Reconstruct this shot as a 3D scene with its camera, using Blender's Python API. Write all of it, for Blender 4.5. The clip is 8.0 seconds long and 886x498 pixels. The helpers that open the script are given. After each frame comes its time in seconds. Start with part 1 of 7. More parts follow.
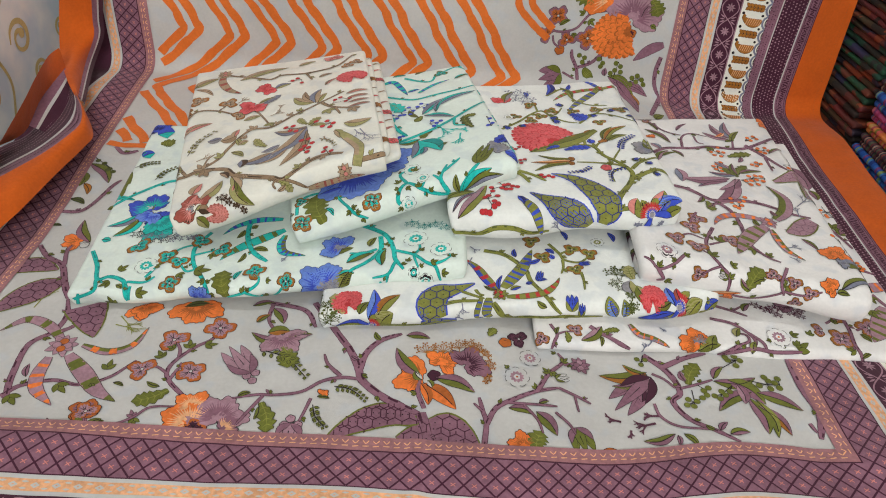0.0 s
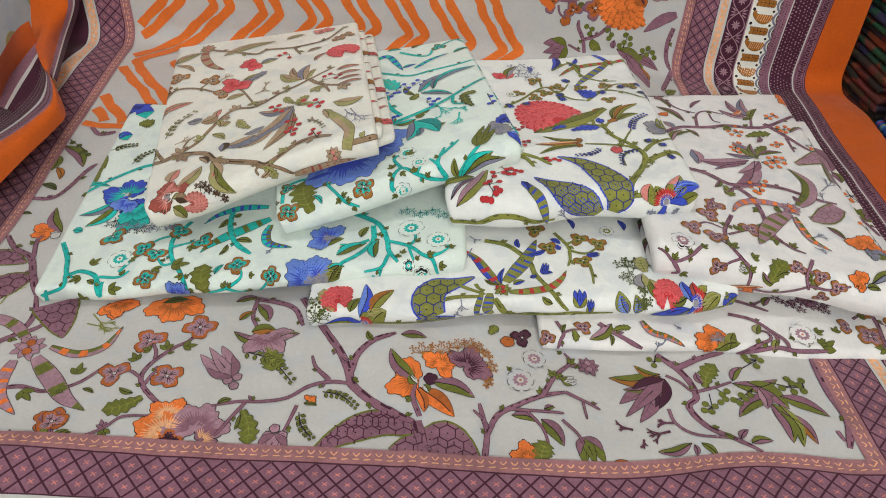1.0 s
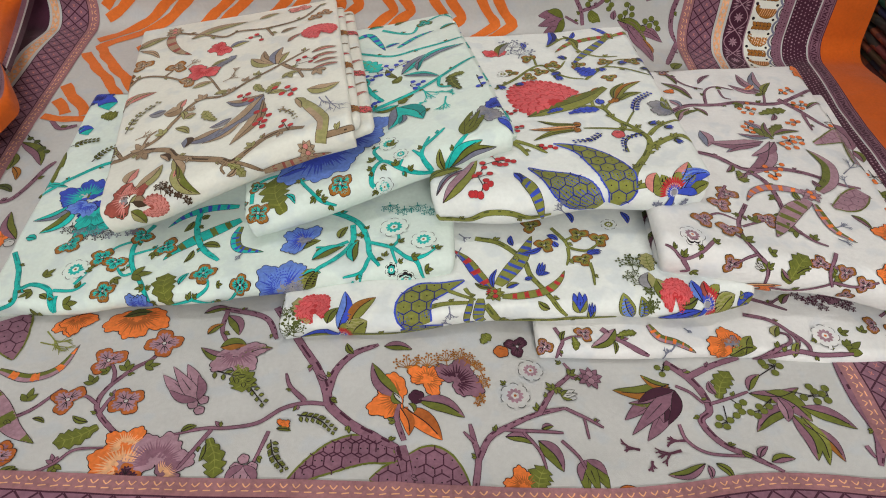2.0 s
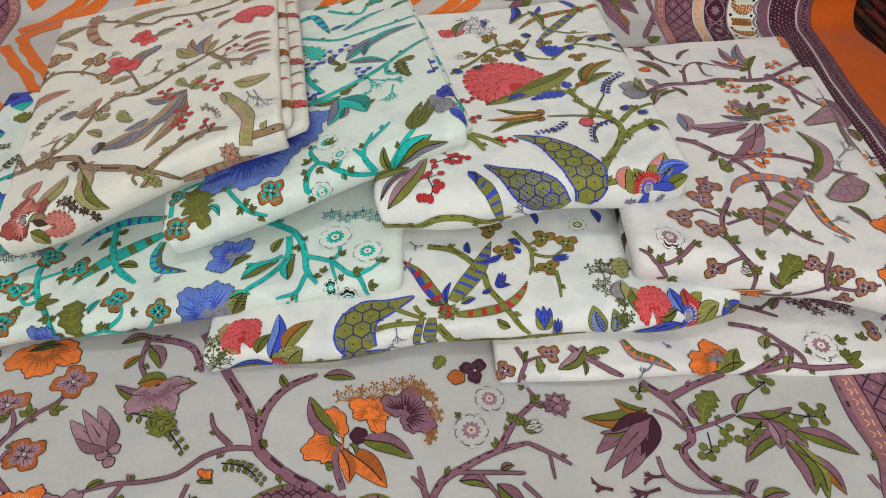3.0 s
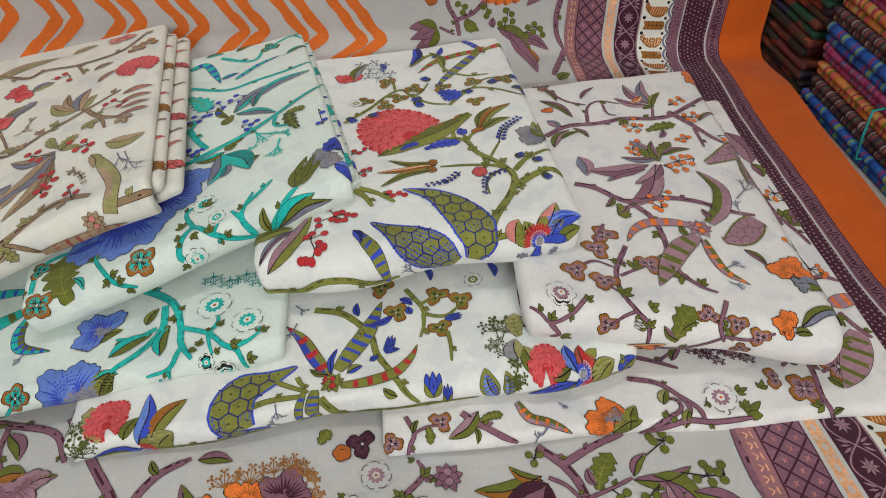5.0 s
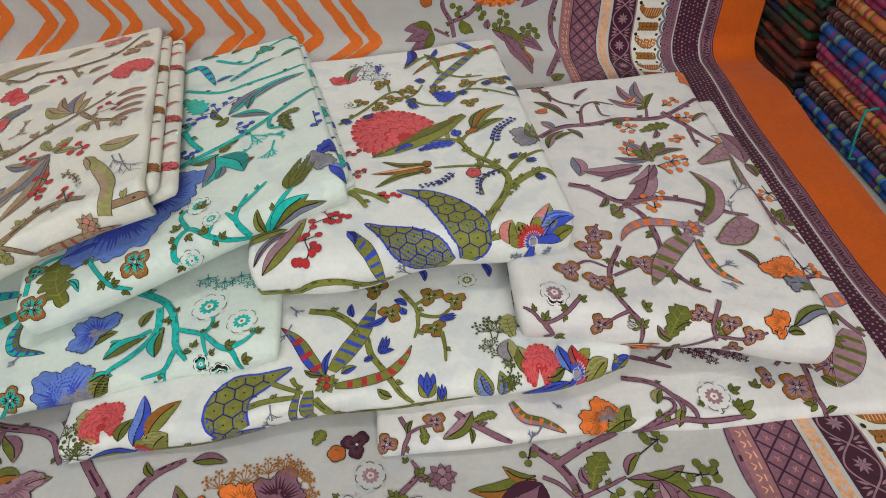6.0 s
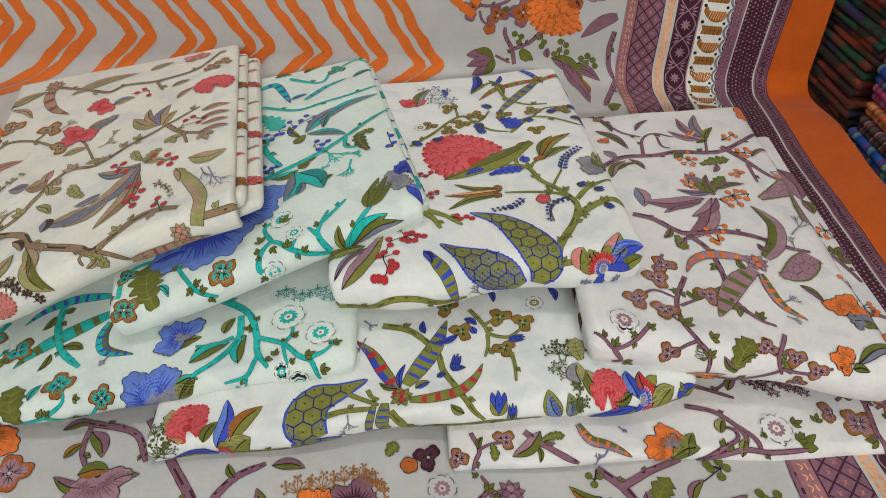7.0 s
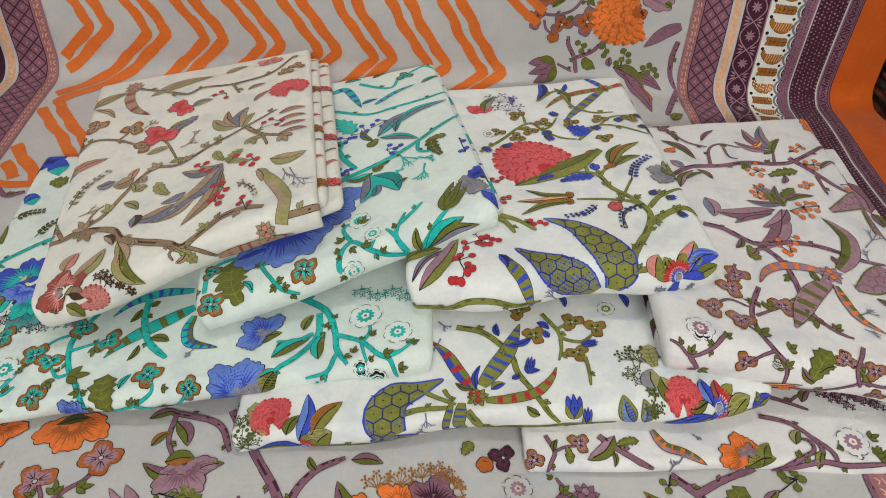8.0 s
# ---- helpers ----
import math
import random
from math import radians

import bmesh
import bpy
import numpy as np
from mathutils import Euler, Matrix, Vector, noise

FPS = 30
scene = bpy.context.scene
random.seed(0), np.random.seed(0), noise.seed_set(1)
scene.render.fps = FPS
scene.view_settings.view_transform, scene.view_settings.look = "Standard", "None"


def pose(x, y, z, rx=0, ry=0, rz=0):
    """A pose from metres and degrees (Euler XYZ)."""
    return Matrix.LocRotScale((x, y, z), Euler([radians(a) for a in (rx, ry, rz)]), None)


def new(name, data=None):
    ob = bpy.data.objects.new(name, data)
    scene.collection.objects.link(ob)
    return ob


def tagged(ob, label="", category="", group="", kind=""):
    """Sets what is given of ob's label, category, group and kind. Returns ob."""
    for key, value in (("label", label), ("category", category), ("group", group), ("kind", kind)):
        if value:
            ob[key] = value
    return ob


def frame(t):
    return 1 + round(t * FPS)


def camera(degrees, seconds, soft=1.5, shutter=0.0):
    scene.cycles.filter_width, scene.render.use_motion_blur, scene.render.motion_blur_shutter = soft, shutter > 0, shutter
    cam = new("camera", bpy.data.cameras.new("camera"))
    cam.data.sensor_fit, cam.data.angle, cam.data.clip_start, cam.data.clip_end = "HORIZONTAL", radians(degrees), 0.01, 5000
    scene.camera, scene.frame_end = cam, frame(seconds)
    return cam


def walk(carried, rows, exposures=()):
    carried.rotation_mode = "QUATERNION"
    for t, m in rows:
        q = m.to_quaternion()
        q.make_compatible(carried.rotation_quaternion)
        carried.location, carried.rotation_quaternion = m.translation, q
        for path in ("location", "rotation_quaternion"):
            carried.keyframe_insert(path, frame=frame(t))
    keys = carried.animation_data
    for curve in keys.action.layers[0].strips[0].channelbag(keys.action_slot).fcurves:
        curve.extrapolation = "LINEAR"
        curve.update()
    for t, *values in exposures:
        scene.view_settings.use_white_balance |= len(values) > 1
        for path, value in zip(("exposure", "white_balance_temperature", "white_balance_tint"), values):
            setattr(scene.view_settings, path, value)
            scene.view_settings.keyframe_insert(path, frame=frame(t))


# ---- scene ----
cam = camera(65.2, 8.0, soft=1.05)
METRES, EYE, TILT, LEAN, TURN = 0.44, 0.564, -38.0, -3.2, 0.0
ROWS = [
    (0.0, 0.0, 0.0, 0.0, 0.0, 0.0, 0.0),
    (0.5, 0.0068, 0.0599, 0.0248, -0.04, -0.83, 0.11),
    (1.0, 0.0106, 0.1397, 0.0474, 0.13, -2.32, 0.15),
    (1.5, 0.0275, 0.2114, 0.0778, 0.38, -3.25, 0.68),
    (3.0, 0.1523, 0.4882, 0.16, -0.25, -6.68, 3.4),
    (3.5, 0.2267, 0.5571, 0.1934, -1.84, -6.7, 3.86),
    (4.0, 0.2743, 0.5692, 0.2135, -2.8, -6.09, 4.49),
    (4.5, 0.2997, 0.5592, 0.2248, -3.25, -5.5, 5.08),
    (6.0, 0.3228, 0.5529, 0.2222, -3.61, -5.25, 5.67),
    (6.5, 0.2938, 0.5314, 0.2372, -3.13, -4.6, 5.03),
    (7.0, 0.205, 0.5091, 0.2469, -2.05, -3.82, 3.15),
    (7.5, 0.1283, 0.4902, 0.2495, -0.32, -3.08, 2.02),
    (8.0, 0.1032, 0.4845, 0.2454, 0.32, -3.15, 1.86),
]
walk(cam, [(t, pose(0, 0, EYE, TILT, LEAN, TURN) @ pose(METRES * x, METRES * y, METRES * z, 90 + pitch, roll, yaw)) for t, x, y, z, yaw, pitch, roll in ROWS],
     [(0.0, -0.12), (1.5, -0.14), (3.0, -0.25), (4.5, -0.30), (6.5, -0.34), (8.0, -0.24)])

# ---- world and lamps ----
wd = bpy.data.worlds.new("room_dusk")
scene.world = wd
wd.use_nodes = True
wd.node_tree.nodes["Background"].inputs[0].default_value = (0.9, 0.95, 1.0, 1)
wd.node_tree.nodes["Background"].inputs[1].default_value = 0.02


def lamp(name, x, y, z, sx, sy, watts, colour, rx=0):
    d = bpy.data.lights.new(name, "AREA")
    d.shape, d.size, d.size_y, d.energy, d.color = "RECTANGLE", sx, sy, watts, colour
    ob = new(name, d)
    ob.matrix_world = pose(x, y, z, rx)
    return ob


lamp("area_glow", -0.20, 0.85, 2.62, 1.1, 0.30, 11, (1.0, 0.995, 0.96))
# unseen added lamp from behind, brightens the upright cloth more than the floor
lamp("area_glow", 0.50, -2.91, 2.05, 1.1, 0.30, 90, (1.0, 0.99, 0.96), 90)

# ---- materials ----
MATS = {}


def cloth_mat(name, rgb, rough=0.85, weave=1.0, vary=0.12, specks=0.0):
    """Printed or plain cotton: fine weave relief, slightly uneven dye, optional dark specks."""
    m = bpy.data.materials.new(name)
    m.use_nodes = True
    nt = m.node_tree
    N, L = nt.nodes, nt.links
    b = N["Principled BSDF"]
    b.inputs["Roughness"].default_value = rough
    b.inputs["Specular IOR Level"].default_value = 0.25
    b.inputs["Sheen Weight"].default_value = 0.12
    tc = N.new("ShaderNodeTexCoord")
    n1 = N.new("ShaderNodeTexNoise")
    n1.inputs["Scale"].default_value, n1.inputs["Detail"].default_value = 26, 4
    n2 = N.new("ShaderNodeTexNoise")
    n2.inputs["Scale"].default_value, n2.inputs["Detail"].default_value = 260, 4
    L.new(tc.outputs["Object"], n1.inputs["Vector"])
    L.new(tc.outputs["Object"], n2.inputs["Vector"])
    add = N.new("ShaderNodeMath")
    add.operation = "ADD"
    L.new(n1.outputs["Fac"], add.inputs[0])
    L.new(n2.outputs["Fac"], add.inputs[1])
    ramp = N.new("ShaderNodeMapRange")
    ramp.inputs[1].default_value, ramp.inputs[2].default_value = 0.7, 1.3
    ramp.inputs[3].default_value, ramp.inputs[4].default_value = 1 - vary, 1 + vary
    L.new(add.outputs[0], ramp.inputs[0])
    mul = N.new("ShaderNodeVectorMath")
    mul.operation = "SCALE"
    mul.inputs[0].default_value = rgb
    L.new(ramp.outputs[0], mul.inputs["Scale"])
    if specks:
        # the print of the layer below shows faintly through thin cloth
        n4, r4, mx = N.new("ShaderNodeTexNoise"), N.new("ShaderNodeMapRange"), N.new("ShaderNodeMix")
        n4.inputs["Scale"].default_value, n4.inputs["Detail"].default_value = 34, 2
        r4.inputs[1].default_value, r4.inputs[2].default_value, r4.inputs[4].default_value = 0.53, 0.63, specks
        mx.data_type = "RGBA"
        mx.inputs[7].default_value = (0.42, 0.50, 0.60, 1)
        L.new(tc.outputs["Object"], n4.inputs["Vector"])
        L.new(n4.outputs["Fac"], r4.inputs[0])
        L.new(r4.outputs[0], mx.inputs[0])
        L.new(mul.outputs[0], mx.inputs[6])
        L.new(mx.outputs[2], b.inputs["Base Color"])
    else:
        L.new(mul.outputs[0], b.inputs["Base Color"])
    n3 = N.new("ShaderNodeTexNoise")
    n3.inputs["Scale"].default_value = 1100 / max(weave, 0.2)
    L.new(tc.outputs["Object"], n3.inputs["Vector"])
    bump = N.new("ShaderNodeBump")
    bump.inputs["Strength"].default_value, bump.inputs["Distance"].default_value = 0.30, 0.0006
    L.new(n3.outputs["Fac"], bump.inputs["Height"])
    n5, soft_bump = N.new("ShaderNodeTexNoise"), N.new("ShaderNodeBump")
    n5.inputs["Scale"].default_value, n5.inputs["Detail"].default_value, n5.inputs["Distortion"].default_value = 22, 3, 0.6
    soft_bump.inputs["Strength"].default_value, soft_bump.inputs["Distance"].default_value = 0.35, 0.006
    L.new(tc.outputs["Object"], n5.inputs["Vector"])
    L.new(n5.outputs["Fac"], soft_bump.inputs["Height"])
    L.new(soft_bump.outputs[0], bump.inputs["Normal"])
    L.new(bump.outputs[0], b.inputs["Normal"])
    MATS[name] = m
    return m


INKS = dict(
    white=(0.54, 0.53, 0.515), cream=(0.77, 0.765, 0.69), mint=(0.72, 0.81, 0.75), snow=(0.80, 0.82, 0.79), shell=(0.79, 0.775, 0.76),
    mauve=(0.235, 0.110, 0.155), mauve_light=(0.36, 0.205, 0.255), wine=(0.058, 0.012, 0.030), plum=(0.10, 0.030, 0.055), rose_band=(0.33, 0.15, 0.165),
    orange=(0.78, 0.185, 0.035), orange_hem=(0.56, 0.098, 0.005), chevron=(0.72, 0.165, 0.025), peach=(0.80, 0.42, 0.22), ochre=(0.33, 0.125, 0.018),
    rust=(0.42, 0.11, 0.02), olive=(0.135, 0.150, 0.022), olive_dark=(0.075, 0.090, 0.020), leaf=(0.225, 0.235, 0.045), moss=(0.32, 0.30, 0.12),
    teal=(0.012, 0.46, 0.41), teal_dark=(0.008, 0.25, 0.24), royal=(0.040, 0.075, 0.50), sky=(0.13, 0.23, 0.64), navy=(0.012, 0.018, 0.17),
    red=(0.50, 0.030, 0.035), coral=(0.64, 0.10, 0.11), blush=(0.60, 0.22, 0.19), brick=(0.33, 0.075, 0.055), brown=(0.29, 0.195, 0.115),
    tan=(0.39, 0.275, 0.175), umber=(0.062, 0.034, 0.018), ink=(0.014, 0.008, 0.010), grey=(0.27, 0.26, 0.28), slate=(0.19, 0.20, 0.27))
for k, rgb in INKS.items():
    pale = k in ("white", "cream", "mint", "snow", "shell")
    cloth_mat(k, rgb, vary=0.05 if pale else 0.10 if k in ("orange_hem", "chevron", "wine") else 0.24, specks=0.22 if pale else 0.0)

# ---- mesh tools ----


def mesh_ob(name, verts, faces, mats, mat_ids=None, parent=None, label="", smooth=True):
    me = bpy.data.meshes.new(name)
    me.from_pydata([tuple(map(float, v)) for v in verts], [], faces)
    for m in mats:
        me.materials.append(MATS[m])
    if mat_ids is not None:
        me.polygons.foreach_set("material_index", mat_ids)
    if smooth:
        me.polygons.foreach_set("use_smooth", [True] * len(faces))
    me.update()
    ob = new(name, me)
    if parent is not None:
        ob.parent = parent
    if label:
        ob["label"] = label
    return ob


def empty(name, label, category, group="", kind=""):
    return tagged(new(name), label, category, group, kind)


def smooth(t):
    t = np.clip(t, 0, 1)
    return t * t * (3 - 2 * t)


def ripple(x, y, seed, size):
    """Soft uneven waves, about -1 to 1, with the given wave length in metres."""
    r = np.random.RandomState(seed)
    out = 0
    for i in range(7):
        ang, ph, k = r.uniform(0, math.pi), r.uniform(0, 6.28), 2 * math.pi / size * r.uniform(0.6, 1.9)
        out = out + np.sin(k * (x * math.cos(ang) + y * math.sin(ang)) + ph) / 3.2
    return out


class Sheet:
    """A cloth surface: at(a, b) gives the place of cloth coordinates in metres."""
    count = 0

    def normal(self, a, b):
        e = 0.0008
        du = self.at(a + e, b) - self.at(a - e, b)
        dv = self.at(a, b + e) - self.at(a, b - e)
        n = np.cross(du, dv)
        return n / np.maximum(np.linalg.norm(n, axis=-1, keepdims=True), 1e-9)

    def lifted(self, ab, h):
        a, b = ab[..., 0], ab[..., 1]
        return self.at(a, b) + self.normal(a, b) * np.asarray(h)[..., None]

    def grid(self, av, bv):
        A, B = np.meshgrid(av, bv)
        P = self.at(A, B).reshape(-1, 3)
        n, m = len(av), len(bv)
        F = [(j * n + i, j * n + i + 1, (j + 1) * n + i + 1, (j + 1) * n + i) for j in range(m - 1) for i in range(n - 1)]
        return P, F


class Spread(Sheet):
    """The big cloth: flat towards the viewer, rising a little, then hanging up the back wall."""
    BEND, R = 1.145, 0.035

    def at(self, x, s):
        x, s = np.asarray(x, float), np.asarray(s, float)
        arc = self.R * 1.50
        over = np.clip(s - self.BEND, 0, arc)
        th = over / self.R
        up = np.maximum(s - self.BEND - arc, 0)
        y = np.minimum(s, self.BEND) + self.R * np.sin(th) + up * math.cos(1.50)
        z = 0.030 * smooth((s - 0.70) / 0.45) * (1 - 0.8 * smooth((x - 0.30) / 0.30)) + self.R * (1 - np.cos(th)) + up * math.sin(1.50)
        y = y + 0.05 * x * smooth((s - 0.9) / 0.3) * 0 - 0.010 * ripple(x, s * 0.4, 5, 0.30) * smooth((s - 1.2) / 0.2)
        flat = 1 - smooth((s - 1.0) / 0.15)
        z = z + flat * (0.0035 * ripple(x, s, 11, 0.34) + 0.0005 * ripple(x, s, 12, 0.09))
        z = z + 0.010 * smooth((x - 0.66) / 0.06) * (1 - smooth((s - 1.05) / 0.1))
        x = x - 0.020 * smooth((x - 0.46) / 0.12) * smooth((s - 0.5) / 0.2) * (1 - smooth((s - 0.85) / 0.35))
        z = z + 0.030 * smooth((-0.50 - x) / 0.12) * (1 - smooth((s - 1.05) / 0.1))
        y = y + (0.011 * np.exp(-((x - 0.33) / 0.08) ** 2) - 0.010 * np.exp(-((x - 0.12) / 0.11) ** 2) + 0.006 * np.exp(-((x + 0.33) / 0.1) ** 2)) * np.exp(-((s - 0.40) / 0.07) ** 2)
        # a shallow wave in the near hem and the middle fold line
        z = z + 0.008 * np.exp(-((s - 0.395) / 0.03) ** 2) * np.clip(np.sin(x * 14 + 0.6), 0, 1)
        z = z + 0.0020 * np.exp(-((x - 0.006) / 0.008) ** 2) * (1 - smooth((s - 0.45) / 0.1))
        return np.stack(np.broadcast_arrays(x, y, z), -1)


class Packet(Sheet):
    """The outer sheet of a folded length of cloth. Corners of its top: front left, front right, back right, back left."""

    def __init__(self, fl, fr, br, bl, rf, rs=0.006, rb=0.01, seed=1, wrinkle=0.0016):
        self.c = [np.array(p, float) for p in (fl, fr, br, bl)]
        self.w = (np.linalg.norm(self.c[1] - self.c[0]) + np.linalg.norm(self.c[2] - self.c[3])) / 2
        self.d = (np.linalg.norm(self.c[3] - self.c[0]) + np.linalg.norm(self.c[2] - self.c[1])) / 2
        self.rf, self.rs, self.rb, self.seed, self.wr = rf, rs, rb, seed, wrinkle
        ux, uy = self.c[1] - self.c[0], self.c[3] - self.c[0]
        self.ux, self.uy = ux / np.linalg.norm(ux), uy / np.linalg.norm(uy)
        n = np.cross(self.ux, self.uy)
        self.up = n / np.linalg.norm(n)
        self.sag = 0.0

    def at(self, a, b):
        a, b = np.asarray(a, float), np.asarray(b, float)
        a, b = np.broadcast_arrays(a, b)
        u, v = np.clip(a / self.w, 0, 1)[..., None], np.clip(b / self.d, 0, 1)[..., None]
        c = self.c
        P = (c[0] * (1 - u) + c[1] * u) * (1 - v) + (c[3] * (1 - u) + c[2] * u) * v
        ou = np.where(a < 0, a, np.where(a > self.w, a - self.w, 0))
        ov = np.where(b < 0, b, np.where(b > self.d, b - self.d, 0))
        rv = np.where(b < 0, self.rf, self.rb)
        pu, pv = ou / self.rs, ov / rv
        ph = np.hypot(pu, pv)
        ps = np.maximum(ph, 1e-9)
        ph = np.minimum(ph, math.pi)
        wu, wv = np.abs(pu) / ps, np.abs(pv) / ps
        r = np.where(ph > 0, (self.rs * wu ** 2 + rv * wv ** 2) / np.maximum(wu ** 2 + wv ** 2, 1e-9), 0)
        side = (np.sin(ph) * np.sign(ou) * wu * self.rs)[..., None] * self.ux + (np.sin(ph) * np.sign(ov) * wv * rv)[..., None] * self.uy
        drop = ((1 - np.cos(ph)) * r)[..., None]
        x, y = a, b
        wob = self.wr * ripple(x, y, self.seed, 0.16)
        fu = np.clip(a / self.w, 0, 1)
        belly = self.sag * np.sin(math.pi * fu) * np.sin(math.pi * np.clip(b / self.d, 0, 1))
        lean = 0.010 * ripple(x * 1.0, 0 * y, self.seed + 9, 0.22) * smooth(-b / 0.02)
        return P + side - drop * self.up + ((wob * np.cos(np.minimum(ph, 1.5)) + belly))[..., None] * self.up + lean[..., None] * self.uy * 0.6


def axis(lo, hi, step, fine, edge_lo, edge_hi):
    """Grid stations, finer in the two rounded edges."""
    mid = np.linspace(edge_lo, edge_hi, max(2, int((edge_hi - edge_lo) / step) + 1))
    a = np.linspace(lo, edge_lo, fine + 1)[:-1] if lo < edge_lo else np.array([])
    c = np.linspace(edge_hi, hi, fine + 1)[1:] if hi > edge_hi else np.array([])
    return np.concatenate([a, mid, c])

# ---- room ----


def box(name, x0, x1, y0, y1, z0, z1, mat, label, kind="structure", category="", bevel=0.0):
    bm = bmesh.new()
    bmesh.ops.create_cube(bm, size=1, matrix=Matrix.Translation(((x0 + x1) / 2, (y0 + y1) / 2, (z0 + z1) / 2)) @ Matrix.Diagonal((x1 - x0, y1 - y0, z1 - z0, 1)))
    if bevel:
        bmesh.ops.bevel(bm, geom=bm.edges[:], offset=bevel, segments=2, affect="EDGES")
    me = bpy.data.meshes.new(name)
    bm.to_mesh(me)
    bm.free()
    me.materials.append(mat)
    return tagged(new(name, me), label, category, "", kind)


# unseen walls and ceiling close the room; tones dulled to cut bounced light
wall_paint = cloth_mat("wall_paint", (0.50, 0.48, 0.44), rough=0.9, weave=3)
floor_mat = cloth_mat("floor_sheet", (0.38, 0.36, 0.33), rough=0.8, weave=2)
box("floor", -0.74, 3.2, -3.0, 1.6, -0.10, -0.012, floor_mat, "grey cotton-covered floor under the spread cloth", category="floor")
box("wall_back", -0.74, 3.2, 1.6, 1.7, -0.10, 2.70, wall_paint, "unseen beige wall closing the room behind the fabrics", category="wall")
box("wall_right", 3.2, 3.3, -3.0, 1.7, -0.10, 2.70, wall_paint, "unseen beige side wall closing the room", category="wall")
box("wall_front", -0.74, 3.2, -3.1, -3.0, -0.10, 2.70, wall_paint, "unseen beige wall closing the room", category="wall")
box("ceiling", -0.74, 3.3, -3.1, 1.7, 2.70, 2.80, wall_paint, "unseen plain beige ceiling closing the room", category="ceiling")

# ---- the spread cloth ----
SPREAD = Spread()
dupatta = empty("dupatta", "spread cotton stole with mauve floral print and orange hem", "stole")
av = np.arange(-0.575, 0.7301, 0.005)
bv = np.concatenate([np.arange(0.10, 1.10, 0.005), np.arange(1.10, 1.26, 0.003), np.arange(1.26, 1.95, 0.006)])
P, F = SPREAD.grid(av, bv)
mesh_ob("ground_cloth", P, F, ["white"], parent=dupatta)

# ---- folded lengths ----


def packet(sheet, ink, label, layers=3, step=0.0):
    top = empty("folded_fabric", label, "fabric", "folded printed fabrics")
    w, d, rf, rs, rb = sheet.w, sheet.d, sheet.rf, sheet.rs, sheet.rb
    av = axis(-math.pi * rs * 0.97, w + math.pi * rs * 0.97, 0.006, 8, 0, w)
    bv = axis(-math.pi * rf * 0.97, d + math.pi * rb * 0.97, 0.006, 22, 0, d)
    P, F = sheet.grid(av, bv)
    mesh_ob("outer_sheet", P, F, [ink], parent=top)
    # the folds inside, seen at the open sides
    thick = 2 * rf - 2 * rs
    k = max(1, layers)
    sheet.inner = []
    for i in range(k):
        z0 = 2 * rs * 0.9 + thick * (i + 0.0) / k
        r = thick / k / 2
        off = 0.003 * math.sin(5 * i + sheet.seed) - 0.002
        inner = Packet(*[c - sheet.up * z0 for c in sheet.c], r, r, r, sheet.seed + 3 + i, sheet.wr)
        inner.c[0] = inner.c[0] - inner.ux * (off - r * 0.2)
        out = off - r * 0.2 + step * (i + 1)
        inner.c[1] = inner.c[1] + inner.ux * out + inner.uy * step * 0.8
        inner.c[2] = inner.c[2] + inner.ux * out - inner.uy * step
        inner = Packet(*inner.c, r, r, r, sheet.seed + 3 + i, sheet.wr)
        sheet.inner.append(inner)
        inner.c[3] = inner.c[3] - inner.ux * (off - r * 0.2)
        av = axis(-3.1 * r, inner.w + 3.1 * r, 0.012, 8, 0, inner.w)
        bv = axis(-3.1 * r, inner.d + 3.1 * r, 0.012, 8, 0, inner.d)
        P, F = inner.grid(av, bv)
        mesh_ob("inner_fold", P, F, [ink], parent=top)
    return top


CREAM = Packet((-0.293, 0.672, 0.078), (-0.055, 0.748, 0.140), (-0.108, 1.090, 0.115), (-0.365, 1.050, 0.080), 0.017, 0.005, seed=3)
MINT = Packet((-0.150, 0.672, 0.072), (0.112, 0.770, 0.122), (0.055, 1.085, 0.100), (-0.215, 1.015, 0.070), 0.016, 0.005, seed=7)
SNOW = Packet((0.040, 0.700, 0.088), (0.312, 0.712, 0.110), (0.302, 1.076, 0.090), (0.030, 1.030, 0.085), 0.022, 0.008, seed=11)
SHELL = Packet((0.268, 0.642, 0.080), (0.512, 0.604, 0.068), (0.545, 1.026, 0.062), (0.290, 0.985, 0.066), 0.022, 0.011, seed=15)
MINT_LOW = Packet((-0.392, 0.592, 0.020), (0.052, 0.640, 0.050), (0.048, 0.970, 0.050), (-0.405, 0.945, 0.038), 0.012, 0.006, seed=21)
SNOW_LOW = Packet((-0.104, 0.572, 0.024), (0.346, 0.606, 0.046), (0.346, 1.00, 0.046), (-0.104, 1.00, 0.030), 0.013, 0.006, seed=25)
SHELL_LOW = Packet((0.140, 0.556, 0.013), (0.588, 0.556, 0.010), (0.588, 1.00, 0.030), (0.140, 1.00, 0.020), 0.008, 0.005, seed=29)
PACKS = {}
PACKS["cream"] = packet(CREAM, "cream", "folded cream cotton with brown vine print, resting on mint fabrics", 2, 0.009)
PACKS["mint"] = packet(MINT, "mint", "folded pale mint cotton with turquoise vine print, tilted on a stack", 2, 0.006)
PACKS["snow"] = packet(SNOW, "snow", "folded white cotton with green vine and red flower print", 2)
PACKS["shell"] = packet(SHELL, "shell", "folded white cotton with purple vine and orange flower print", 2)
PACKS["mint_low"] = packet(MINT_LOW, "mint", "wide folded mint cotton with turquoise and blue flower print, lying flat", 2)
PACKS["snow_low"] = packet(SNOW_LOW, "snow", "wide folded white cotton with green scaled leaf print, lying flat", 2)
